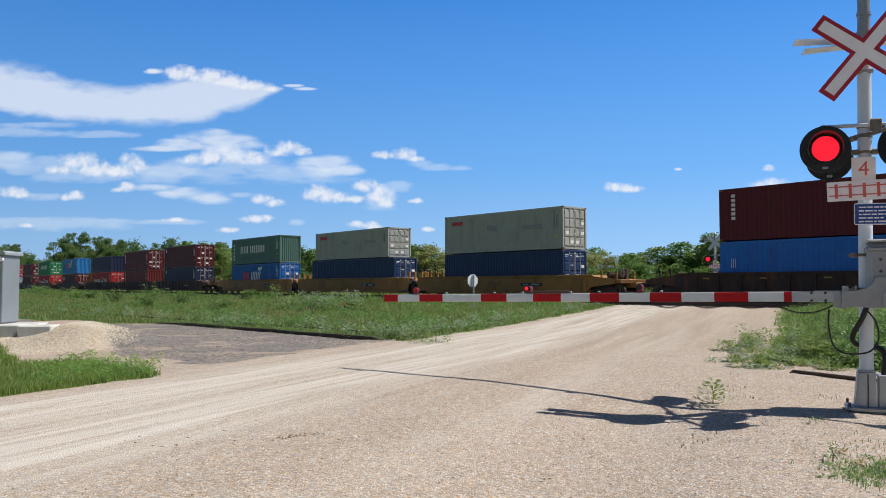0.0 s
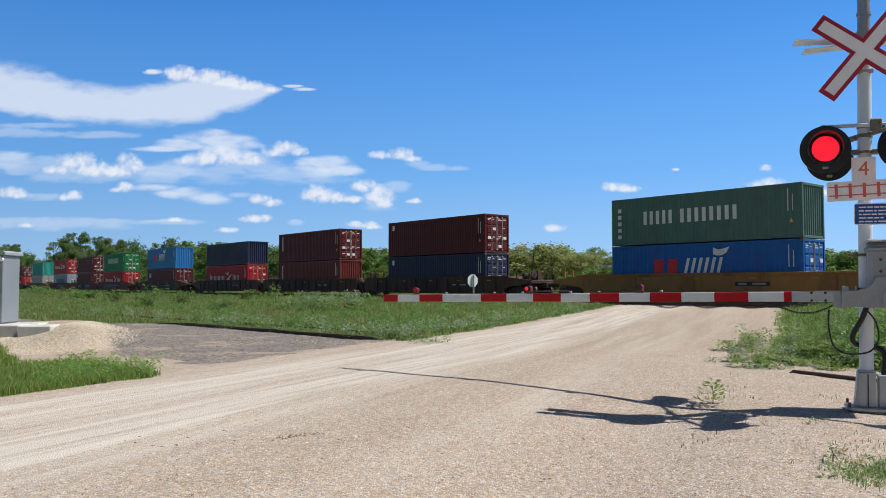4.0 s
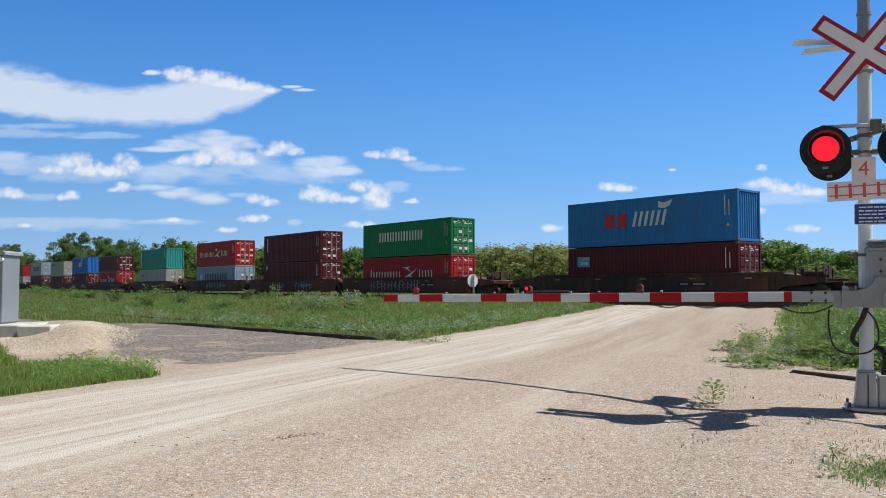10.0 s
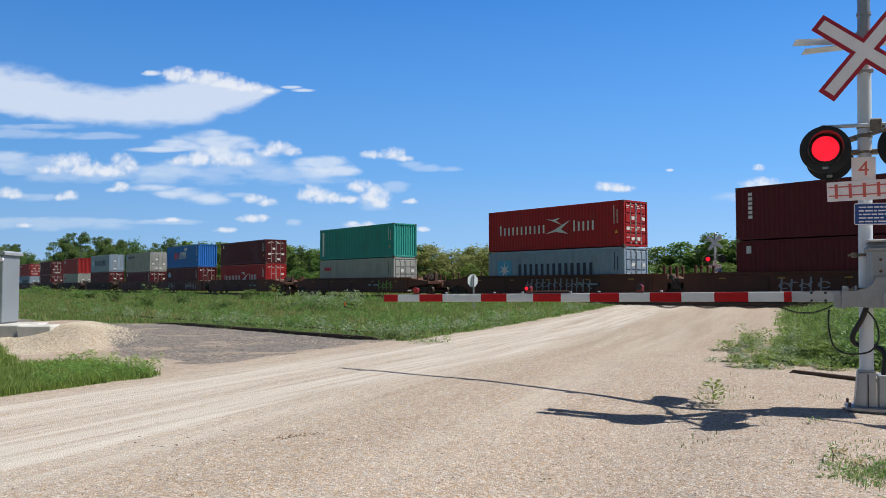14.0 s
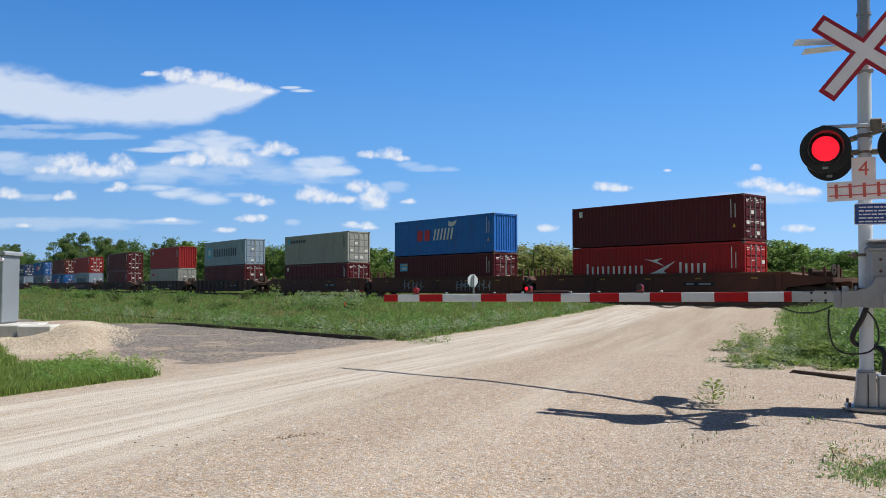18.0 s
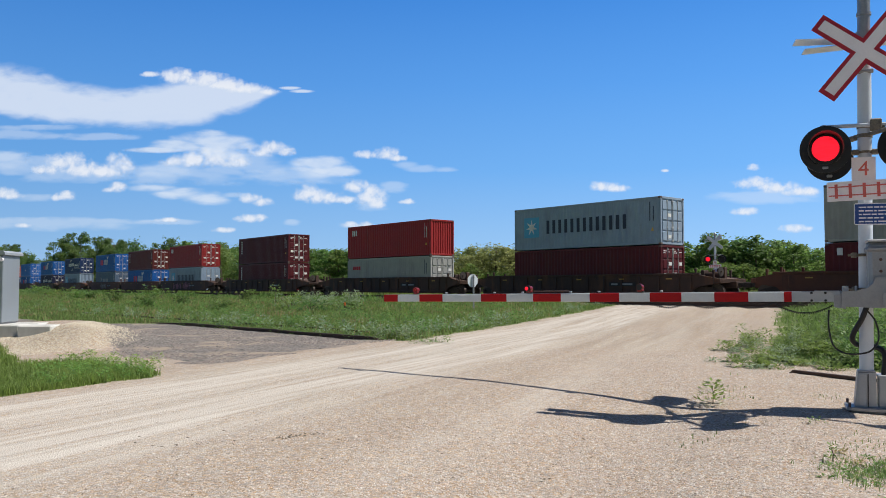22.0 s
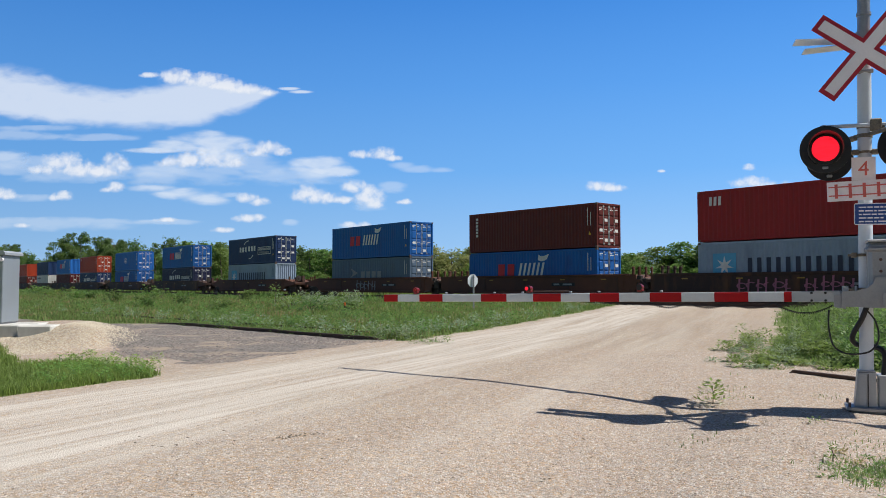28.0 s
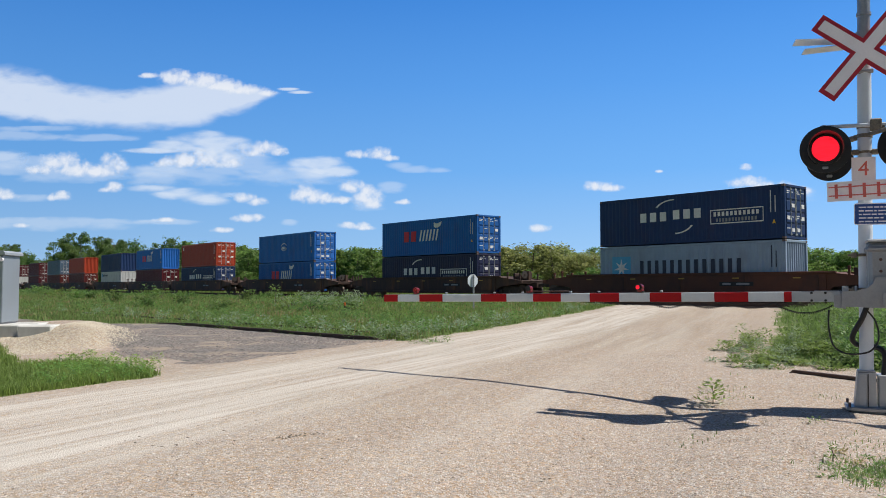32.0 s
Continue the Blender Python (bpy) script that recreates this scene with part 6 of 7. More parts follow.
    plants("tall_verge_weeds", "tall dense leafy weeds behind the mast", spots(120, wedge(13.2, 19, 0.43, 0.60), lambda x, y: m(x, y) > 0.9 + 0.5 * noise.noise(Vector((x, y, 6))) and q(x, y) > 13.2, 0.30, 0.80, 0.16, 0.30), L_WEED, rng, 110, 0.055)
    plants("meadow_weeds", "leafy weeds among the meadow grass", spots(420, wedge(18, 60, -0.62, 0.2), lambda x, y: turf(x, y) and 11.8 < q(x, y) < 36 and m(x, y) < -8.2, 0.12, 0.42, 0.12, 0.30), L_WEED, rng, 40, 0.08)
    plants("meadow_sage", "silvery weeds along the road edge and tracks", spots(210, wedge(19, 60, -0.5, 0.2), lambda x, y: turf(x, y) and ((11.8 < q(x, y) < 13.5) or (q(x, y) > 31) or m(x, y) > -9.8) and m(x, y) < -8.0, 0.15, 0.45, 0.12, 0.3), L_SAGE, rng, 40, 0.07)
    plants("shoulder_weeds", "low leafy green weeds on the gravel shoulder", spots(90, lambda: (rng.normal(3.20, 0.28), rng.normal(5.65, 0.36)), lambda x, y: x > 2.6 and y > 4.6, 0.02, 0.07, 0.05, 0.12), L_WEED, rng, 26, 0.03)
    plants("reddish_weeds", "thin reddish brown weeds on the shoulder", spots(7, lambda: (rng.uniform(3.0, 3.6), rng.uniform(5.7, 6.6)), lambda x, y: True, 0.08, 0.16, 0.02, 0.05), L_DRY, rng, 30, 0.025)
    plants("rail_weeds", "weeds growing along the buried siding rail", spots(150, lambda: siding(rng.uniform(-16, 1.5), rng.normal(-0.55, 0.22)), lambda x, y: noise.noise(Vector((x * 1.1, y * 1.1, 5))) > -0.1, 0.05, 0.22, 0.06, 0.2), L_WEED, rng, 26, 0.045)
    plants("trackside_sage", "tall silvery bushes of weed beside the second track", spots(16, lambda: (rng.uniform(-9.4, -4.6), rng.uniform(44, 50)), lambda x, y: m(x, y) < -9, 0.35, 0.8, 0.3, 0.55), L_SAGE, rng, 150, 0.10)
    plants("road_tip_sage", "silvery weeds at the tip of the meadow", spots(8, lambda: (rng.uniform(-1.8, -0.7), rng.uniform(19.5, 22.5)), lambda x, y: m(x, y) < -8.4, 0.25, 0.45, 0.12, 0.22), L_SAGE, rng, 90, 0.05)
    plants("foreground_weeds", "leafy weeds in the roadside grass", spots(90, wedge(10.5, 15, -0.5, -0.3), lambda x, y: turf(x, y) and q(x, y) < 6.5 and m(x, y) < -8.2, 0.06, 0.20, 0.08, 0.18), L_TURF, rng, 44, 0.036)
    plants("foreground_sage", "leafy green weeds at the edge of the ballast", spots(34, lambda: (rng.uniform(-6.6, -4.5), rng.uniform(12.4, 15.0)), lambda x, y: 3.9 < q(x, y) < 5.3, 0.10, 0.26, 0.10, 0.18), L_TURF, rng, 80, 0.036)
    # single plants
    for name, label, x, y, h, sp, k, sz, mt in (
            ("weed", "small leafy green weed in the gravel", 3.02, 9.15, 0.25, 0.16, 130, 0.05, L_TURF),
            ("weed", "small green weed in the gravel", 2.92, 6.15, 0.13, 0.06, 36, 0.028, L_WEED),
            ("weed", "low green weed in the gravel", 3.55, 7.8, 0.06, 0.10, 26, 0.03, L_WEED),
            ("sapling", "young poplar sapling beside the passing track", -9.3, 45.0, 1.2, 0.45, 170, 0.13, L_BUSH)):
        z = ground_z(x, y)
        t = thing(name, pose(x, y, z), label, "plant")
        part("stem", MB().tube([(0, 0, -0.05), (0.01, 0, h * 0.5), (0.0, 0.01, h * 0.9)], [0.012 * h + 0.003, 0.008 * h + 0.002, 0.003], 6), M_BARK, t)
        f = plants("foliage", "", [(0, 0, 0.02, h, sp)], mt, rng, k, sz)
        f.parent = t
        for key in ("label", "category", "kind"):
            if key in f:
                del f[key]


grow_grass()


# ---- trees ----
def tree_model(kind, seed):
    """Meshes of one tree about 8 m tall: trunk, limbs, crown of leaf clumps."""
    rng = np.random.default_rng(seed)
    H = 8.0
    lean = rng.uniform(-0.4, 0.4, 2)
    tp = [(0, 0, -0.2), (lean[0] * 0.3, lean[1] * 0.3, H * 0.3), (lean[0] * 0.7, lean[1] * 0.7, H * 0.6), (lean[0], lean[1], H * 0.9)]
    trunk = MB().tube(tp, [0.16, 0.12, 0.08, 0.03], 8).mesh("trunk", M_BARK)
    limbs, cents = [], []
    for i in range(7):
        a = 2.4 * i + rng.uniform(-0.4, 0.4)
        z0 = H * (0.22 + 0.09 * i)
        ln = (2.3 if kind != "poplar" else 1.6) * (1.15 - 0.09 * i) * rng.uniform(0.8, 1.2)
        p0 = Vector((lean[0] * z0 / H, lean[1] * z0 / H, z0))
        p2 = p0 + Vector((math.cos(a) * ln, math.sin(a) * ln, ln * (0.75 if kind == "poplar" else 0.5)))
        p1 = p0.lerp(p2, 0.5) + Vector((0, 0, 0.18))
        limbs.append(MB().tube([p0, p1, p2], [0.06, 0.04, 0.012], 6).mesh("limb", M_BARK))
        cents += [p1, p2]
    w = {"poplar": 1.55, "willow": 2.9, "bushy": 2.1, "brush": 2.1}[kind]
    for i in range({"poplar": 30, "willow": 46, "bushy": 48, "brush": 34}[kind]):
        a, z = rng.uniform(0, 2 * math.pi), rng.uniform(0.10 if kind == "poplar" else 0.03, 0.97)
        prof = math.sin(math.pi * min(1, (0.12 if kind == "poplar" else 0.3) + z * (0.9 if kind == "poplar" else 0.68))) ** 0.6
        r = w * prof * math.sqrt(rng.uniform(0.1, 1)) * rng.uniform(0.7, 1.2)
        cents.append(Vector((r * math.cos(a) + lean[0] * z, r * math.sin(a) + lean[1] * z, H * z)))
    per = {"poplar": 50, "willow": 58, "bushy": 50, "brush": 34}[kind]
    cs = np.array([tuple(c) for c in cents])
    n = len(cs) * per
    cl = np.repeat(cs, per, 0)
    d = rng.normal(0, 1, (n, 3))
    d /= np.linalg.norm(d, axis=1)[:, None]
    rad = np.repeat(rng.uniform(0.35, 0.95, len(cs)), per) * rng.uniform(0.2, 1.15, n) ** 0.5 * np.where(rng.random(n) < 0.12, 1.5, 1.0)
    pos = cl + d * rad[:, None] * np.array([1, 1, 0.75])
    nrm = d * 0.5 + rng.normal(0, 0.6, (n, 3)) + np.array([0, 0, 0.5])
    nrm /= np.linalg.norm(nrm, axis=1)[:, None]
    t1 = np.cross(nrm, rng.normal(0, 1, (n, 3)))
    t1 /= np.linalg.norm(t1, axis=1)[:, None]
    t2 = np.cross(nrm, t1)
    ln = rng.uniform(0.17, 0.36, n)[:, None]
    asp = 0.28 if kind == "willow" else 0.42
    co = np.stack([pos - t1 * ln * 0.5, pos + t2 * ln * asp, pos + t1 * ln * 0.5, pos - t2 * ln * asp], 1).reshape(-1, 3)
    keep = np.repeat(pos[:, 2] > 0.1, 4)
    co[~keep, 2] = 0.3
    fa = np.array([(0, 1, 2), (0, 2, 3)])
    faces = (fa[None] + (np.arange(n) * 4)[:, None, None]).reshape(-1, 3)
    crown = arrays_mesh("crown", co, faces, {"poplar": L_TREE, "willow": L_WILLOW}.get(kind, L_BUSH))
    return trunk, limbs, crown


def airy_model(seed, leaves):
    """Meshes of one open-crowned tree about 8 m tall: ascending limbs, each with its own tufts of leaves and sky between."""
    rng = np.random.default_rng(seed)
    trunk = MB().tube([(0, 0, -0.2), (0.1, 0, 2.4), (-0.1, 0.1, 4.6), (0.1, 0, 6.6)], [0.17, 0.13, 0.08, 0.03], 8).mesh("trunk", M_BARK)
    limbs, cents, sizes = [], [], []
    for i in range(11):
        a, z0 = 2.4 * i + rng.uniform(-0.5, 0.5), 1.5 + 0.46 * i
        ln = (2.5 - 0.17 * i) * rng.uniform(0.75, 1.25)
        p0 = Vector((0, 0, z0))
        p3 = p0 + Vector((math.cos(a) * ln, math.sin(a) * ln, ln * rng.uniform(0.45, 0.95)))
        p1, p2 = p0.lerp(p3, 0.35) + Vector((0, 0, -0.06)), p0.lerp(p3, 0.7) + Vector((0, 0, 0.08))
        limbs.append(MB().tube([p0, p1, p2, p3], [0.07, 0.05, 0.03, 0.010], 6).mesh("limb", M_BARK))
        for p, r in ((p2, 0.62), (p3, 0.48), (p3 + Vector(rng.normal(0, 0.3, 3)), 0.42), (p2 + Vector(rng.normal(0, 0.4, 3)), 0.50), (p1.lerp(p2, 0.6), 0.52), (p1, 0.5)):
            if rng.random() < 0.88:
                cents.append(tuple(p)), sizes.append(r * rng.uniform(0.7, 1.3))
    for _i in range(9):
        cents.append((rng.normal(0, 0.4), rng.normal(0, 0.4), 1.2 + 0.62 * _i + rng.uniform(-0.2, 0.2))), sizes.append(rng.uniform(0.5, 0.75))
    per = 95
    cs, n = np.array(cents), len(cents) * per
    d = rng.normal(0, 1, (n, 3))
    d /= np.linalg.norm(d, axis=1)[:, None]
    pos = np.repeat(cs, per, 0) + d * (np.repeat(np.array(sizes), per) * rng.uniform(0.1, 1.2, n) ** 0.6)[:, None] * np.array([1.15, 1.15, 0.62])
    nrm = rng.normal(0, 0.7, (n, 3)) + np.array([0, 0, 0.5])
    t1 = np.cross(nrm, rng.normal(0, 1, (n, 3)))
    t1 /= np.linalg.norm(t1, axis=1)[:, None]
    t2 = np.cross(nrm / np.linalg.norm(nrm, axis=1)[:, None], t1)
    ln = rng.uniform(0.10, 0.22, n)[:, None]
    co = np.stack([pos - t1 * ln * 0.5, pos + t2 * ln * 0.4, pos + t1 * ln * 0.5, pos - t2 * ln * 0.4], 1).reshape(-1, 3)
    faces = (np.array([(0, 1, 2), (0, 2, 3)])[None] + (np.arange(n) * 4)[:, None, None]).reshape(-1, 3)
    return trunk, limbs, arrays_mesh("crown", co, faces, leaves)


def plant_tree(model, name, label, x, y, z, scale, wide, rz, group):
    trunk, limbs, crown = model
    t = thing(name, pose(x, y, z, 0, 0, rz) @ Matrix.Diagonal((wide, wide, scale, 1)), label, "tree", group)
    part("trunk", trunk, M_BARK, t)
    for lm in limbs[:4]:
        part("limb", lm, M_BARK, t)
    part("crown", crown, None, t)
    return t


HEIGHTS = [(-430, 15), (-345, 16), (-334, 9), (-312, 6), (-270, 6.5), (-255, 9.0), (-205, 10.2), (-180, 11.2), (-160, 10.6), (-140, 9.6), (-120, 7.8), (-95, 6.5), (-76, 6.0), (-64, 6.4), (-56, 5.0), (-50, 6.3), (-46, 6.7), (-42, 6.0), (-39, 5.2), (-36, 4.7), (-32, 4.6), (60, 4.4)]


def woods():
    rng = np.random.default_rng(21)
    models = {"poplar": [tree_model("poplar", s) for s in (1, 2, 3)], "bushy": [tree_model("bushy", s) for s in (4, 5, 6)], "willow": [tree_model("willow", s) for s in (7, 8)]}
    names = {"poplar": ("poplar_tree", "dark green poplar in the wood behind the railway"), "bushy": ("maple_tree", "bushy bright green tree behind the railway"), "willow": ("willow_tree", "pale olive-green willow behind the railway")}
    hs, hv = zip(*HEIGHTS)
    for row, back in enumerate((0.0, 5.0, 10.0)):
        s = -428.0 + 3 * row
        while s < (8 if row == 0 else -20):
            off = 13 + 32 * step(-90, -25, s) + back + rng.uniform(-1.5, 1.5)
            x, y, _h = track(s, off)
            kind = "willow" if -76 < s < -55 and row < 2 else ("poplar" if rng.random() < (0.75 if s < -150 else 0.2) else "bushy")
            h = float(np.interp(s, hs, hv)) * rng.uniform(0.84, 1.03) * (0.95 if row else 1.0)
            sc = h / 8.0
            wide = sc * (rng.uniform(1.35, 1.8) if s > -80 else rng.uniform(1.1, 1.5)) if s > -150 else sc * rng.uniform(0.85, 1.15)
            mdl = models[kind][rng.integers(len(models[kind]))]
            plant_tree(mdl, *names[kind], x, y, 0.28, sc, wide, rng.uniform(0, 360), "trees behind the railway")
            s += (rng.uniform(1.3, 2.1) if s > -78 else rng.uniform(2.2, 3.4) if s > -120 else rng.uniform(4.5, 7.5)) * (1.25 if row else 1.0)
    # tall open-crowned trees standing over the far end of the wood
    airy = [airy_model(31, L_TREE), airy_model(32, L_TREE), airy_model(33, L_THIN)]
    for s, h, wide, i in ((-257, 12.0, 1.0, 0), (-250, 15.4, 1.05, 1), (-243, 17.4, 1.15, 0), (-236, 17.8, 1.1, 1), (-230, 13.5, 1.2, 0), (-221, 15.6, 0.95, 2), (-214, 15.2, 1.05, 1), (-207, 14.0, 0.9, 2), (-201, 13.8, 1.0, 0), (-194, 13.4, 1.1, 1), (-189, 11.6, 1.2, 0), (-352, 19.0, 1.0, 0), (-345, 19.2, 1.1, 1), (-324, 17.6, 0.8, 0)):
        x, y, _h = track(s, 16 + 3 * (i - 1))
        plant_tree(airy[i], "ash_tree", "tall open-crowned tree with gaps in its leaves" if i < 2 else "thin-leaved greyish tree with bare twigs", x, y, 0.28, h / 8.0, h / 8.0 * wide * 0.85, s * 13, "trees behind the railway")
    # low brush in front of the trees
    brush = [tree_model("brush", 9), tree_model("brush", 10)]
    s = -320.0
    while s < 20:
        off = 11 + 30 * step(-90, -25, s) - rng.uniform(0.5, 3)
        x, y, _h = track(s, off)
        sc = rng.uniform(0.26, 0.46)
        t = thing("bush", pose(x, y, 0.26, 0, 0, rng.uniform(0, 360)) @ Matrix.Diagonal((sc * 1.7, sc * 1.7, sc, 1)), "low bright green bush at the edge of the wood", "bush", "bushes at the wood's edge")
        part("branches", models["bushy"][0][0], None, t)
        part("foliage", brush[rng.integers(2)][2], None, t)
        s += rng.uniform(1.6, 3.6) if s < -78 else rng.uniform(1.1, 2.2)
    # dark clumps of brush in the meadow, near the passing track
    for x, y, wide, h in ((-24.6, 60.8, 1.2, 0.95), (-24.4, 70.2, 2.0, 1.2), (-17.5, 48.0, 1.0, 0.6), (-32.0, 74.1, 0.7, 0.55), (-39.0, 83.1, 3.4, 1.0), (-60.3, 119.5, 3.4, 1.2), (-33.3, 74.1, 2.1, 0.85), (-17.2, 53.7, 1.2, 0.7), (-11.3, 42.1, 1.5, 0.5), (-15.1, 60.8, 1.8, 0.85), (-6.2, 38.0, 1.6, 0.7), (-7.6, 40.5, 2.0, 0.8), (-4.6, 37.5, 1.3, 0.5), (-48.0, 98.0, 3.0, 1.0), (-21.0, 57.0, 1.2, 0.5)):
        t = thing("bush", pose(x, y, ground_z(x, y), 0, 0, x * 37), "small green bush among the meadow weeds", "bush", "bushes in the meadow")
        stems = MB()
        for i in range(5):
            a = 1.26 * i + x
            stems.tube([(0, 0, -0.05), (0.12 * wide * math.cos(a), 0.12 * wide * math.sin(a), h * 0.4), (0.3 * wide * math.cos(a), 0.3 * wide * math.sin(a), h * 0.75)], [0.02, 0.013, 0.005], 5)
        part("branches", stems, M_BARK, t)
        lobes = [(rng.normal(0, 0.30 * wide), rng.normal(0, 0.2 * wide), 0.0, h * rng.uniform(0.55, 1.0), 0.24 * wide) for _i in range(6)]
        fo = plants("foliage", "", lobes, L_RANK if wide < 1.9 else L_WEED, rng, 62, 0.06 + 0.0016 * y)
        fo.parent = t
        for key in ("label", "category", "kind"):
            if key in fo:
                del fo[key]


woods()


# ---- sky behind the clouds ----
def sky_backdrop():
    m = bpy.data.materials.new("blue_sky")
    m.use_nodes = True
    n, l = m.node_tree.nodes, m.node_tree.links
    n.remove(n["Principled BSDF"])
    tc, sep, mr, ramp, em = n.new("ShaderNodeTexCoord"), n.new("ShaderNodeSeparateXYZ"), n.new("ShaderNodeMapRange"), n.new("ShaderNodeValToRGB"), n.new("ShaderNodeEmission")
    l.new(tc.outputs["Object"], sep.inputs[0]), l.new(sep.outputs[2], mr.inputs[0])
    mr.inputs[1].default_value, mr.inputs[2].default_value = 0.0, 2190.0
    e = ramp.color_ramp.elements
    e[0].color, e[1].position, e[1].color = (0.42, 0.64, 0.90, 1), 1.0, (0.04, 0.20, 0.66, 1)
    for at, rgb in ((0.10, (0.31, 0.56, 0.90)), (0.28, (0.17, 0.44, 0.89)), (0.49, (0.105, 0.345, 0.83)), (0.72, (0.058, 0.255, 0.73))):
        e.new(at).color = (*rgb, 1)
    side = n.new("ShaderNodeMapRange")
    side.inputs[1].default_value, side.inputs[2].default_value, side.inputs[3].default_value, side.inputs[4].default_value = -2000.0, 2000.0, 0.77, 0.98
    l.new(sep.outputs[0], side.inputs[0]), l.new(side.outputs[0], em.inputs[1])
    l.new(mr.outputs[0], ramp.inputs[0]), l.new(ramp.outputs[0], em.inputs[0])
    l.new(em.outputs[0], n["Material Output"].inputs[0])
    mb = MB()
    for i in range(41):
        a = radians(-75 + 3.75 * i)
        mb.v += [(4300 * math.sin(a), 4300 * math.cos(a), -5), (4300 * math.sin(a), 4300 * math.cos(a), 2190)]
    mb.f = [(2 * i, 2 * i + 2, 2 * i + 3, 2 * i + 1) for i in range(40)]
    tagged(new("backdrop", mb.mesh("backdrop", m)), "deep blue summer sky paling towards the horizon", "sky", kind="structure")


sky_backdrop()


# ---- clouds: far drifting banks ----
def cloud_material(name, cover, soft, amp, scale, low, top):
    """Vapour that thins towards its edges: a body field broken up by noise at several scales."""
    m = bpy.data.materials.new(name)
    m.use_nodes = True
    n, l = m.node_tree.nodes, m.node_tree.links
    n.remove(n["Principled BSDF"])
    oi, fl, at, lit = n.new("ShaderNodeObjectInfo"), n.new("ShaderNodeAttribute"), n.new("ShaderNodeAttribute"), n.new("ShaderNodeAttribute")
    fl.attribute_name, at.attribute_name, lit.attribute_name = "flow", "body", "lit"
    seed, ad, glare = n.new("ShaderNodeMath"), n.new("ShaderNodeMath"), n.new("ShaderNodeMath")
    seed.operation, seed.inputs[1].default_value = 'MULTIPLY', 70.0
    l.new(oi.outputs["Random"], seed.inputs[0])
    no = n.new("ShaderNodeTexNoise")
    no.noise_dimensions = '4D'
    no.inputs["Scale"].default_value, no.inputs["Detail"].default_value, no.inputs["Roughness"].default_value = scale, 7, 0.52
    no.inputs["Distortion"].default_value = 0.3
    l.new(fl.outputs["Vector"], no.inputs["Vector"]), l.new(seed.outputs[0], no.inputs["W"])
    shift = n.new("ShaderNodeMath")
    shift.operation, shift.inputs[1].default_value = 'SUBTRACT', 0.5 * amp
    ad.operation, ad.inputs[1].default_value = 'MULTIPLY_ADD', amp
    l.new(at.outputs["Fac"], shift.inputs[0]), l.new(no.outputs[0], ad.inputs[0]), l.new(shift.outputs[0], ad.inputs[2])
    mr = n.new("ShaderNodeMapRange")
    mr.interpolation_type = 'SMOOTHSTEP'
    mr.inputs[1].default_value, mr.inputs[2].default_value, mr.inputs[4].default_value = 0.0, soft, cover
    l.new(ad.outputs[0], mr.inputs[0])
    # sunlit heads, shaded bases painted into the glow; thick parts whiter than thin
    glare.operation, glare.inputs[1].default_value = 'MULTIPLY_ADD', 0.5
    l.new(ad.outputs[0], glare.inputs[0]), l.new(lit.outputs["Fac"], glare.inputs[2])
    r2 = n.new("ShaderNodeMapRange")
    r2.inputs[1].default_value, r2.inputs[2].default_value = 0.15, 1.05
    l.new(glare.outputs[0], r2.inputs[0])
    mixc = n.new("ShaderNodeMix")
    mixc.data_type = 'RGBA'
    mixc.inputs[6].default_value, mixc.inputs[7].default_value = (*low, 1), (*top, 1)
    l.new(r2.outputs[0], mixc.inputs[0])
    em, tr, mx = n.new("ShaderNodeEmission"), n.new("ShaderNodeBsdfTransparent"), n.new("ShaderNodeMixShader")
    em.inputs[1].default_value = 0.87
    l.new(mixc.outputs[2], em.inputs[0])
    l.new(mr.outputs[0], mx.inputs[0]), l.new(tr.outputs[0], mx.inputs[1]), l.new(em.outputs[0], mx.inputs[2])
    l.new(mx.outputs[0], n["Material Output"].inputs[0])
    return m


M_CUMULUS = cloud_material("cumulus_cloud", 0.88, 1.5, 2.9, 2.7, (0.56, 0.68, 0.87), (0.86, 0.89, 0.95))
M_VEIL = cloud_material("thin_veil_cloud", 0.32, 1.25, 3.2, 2.6, (0.68, 0.79, 0.94), (0.80, 0.87, 0.96))
M_FAN = cloud_material("pale_fan_cloud", 0.68, 1.4, 2.8, 2.6, (0.70, 0.80, 0.94), (0.82, 0.88, 0.96))
M_BANK = cloud_material("high_bank_cloud", 0.74, 1.0, 1.3, 2.4, (0.66, 0.76, 0.93), (0.80, 0.86, 0.95))
CLOUDS = []
FAR = 3000.0


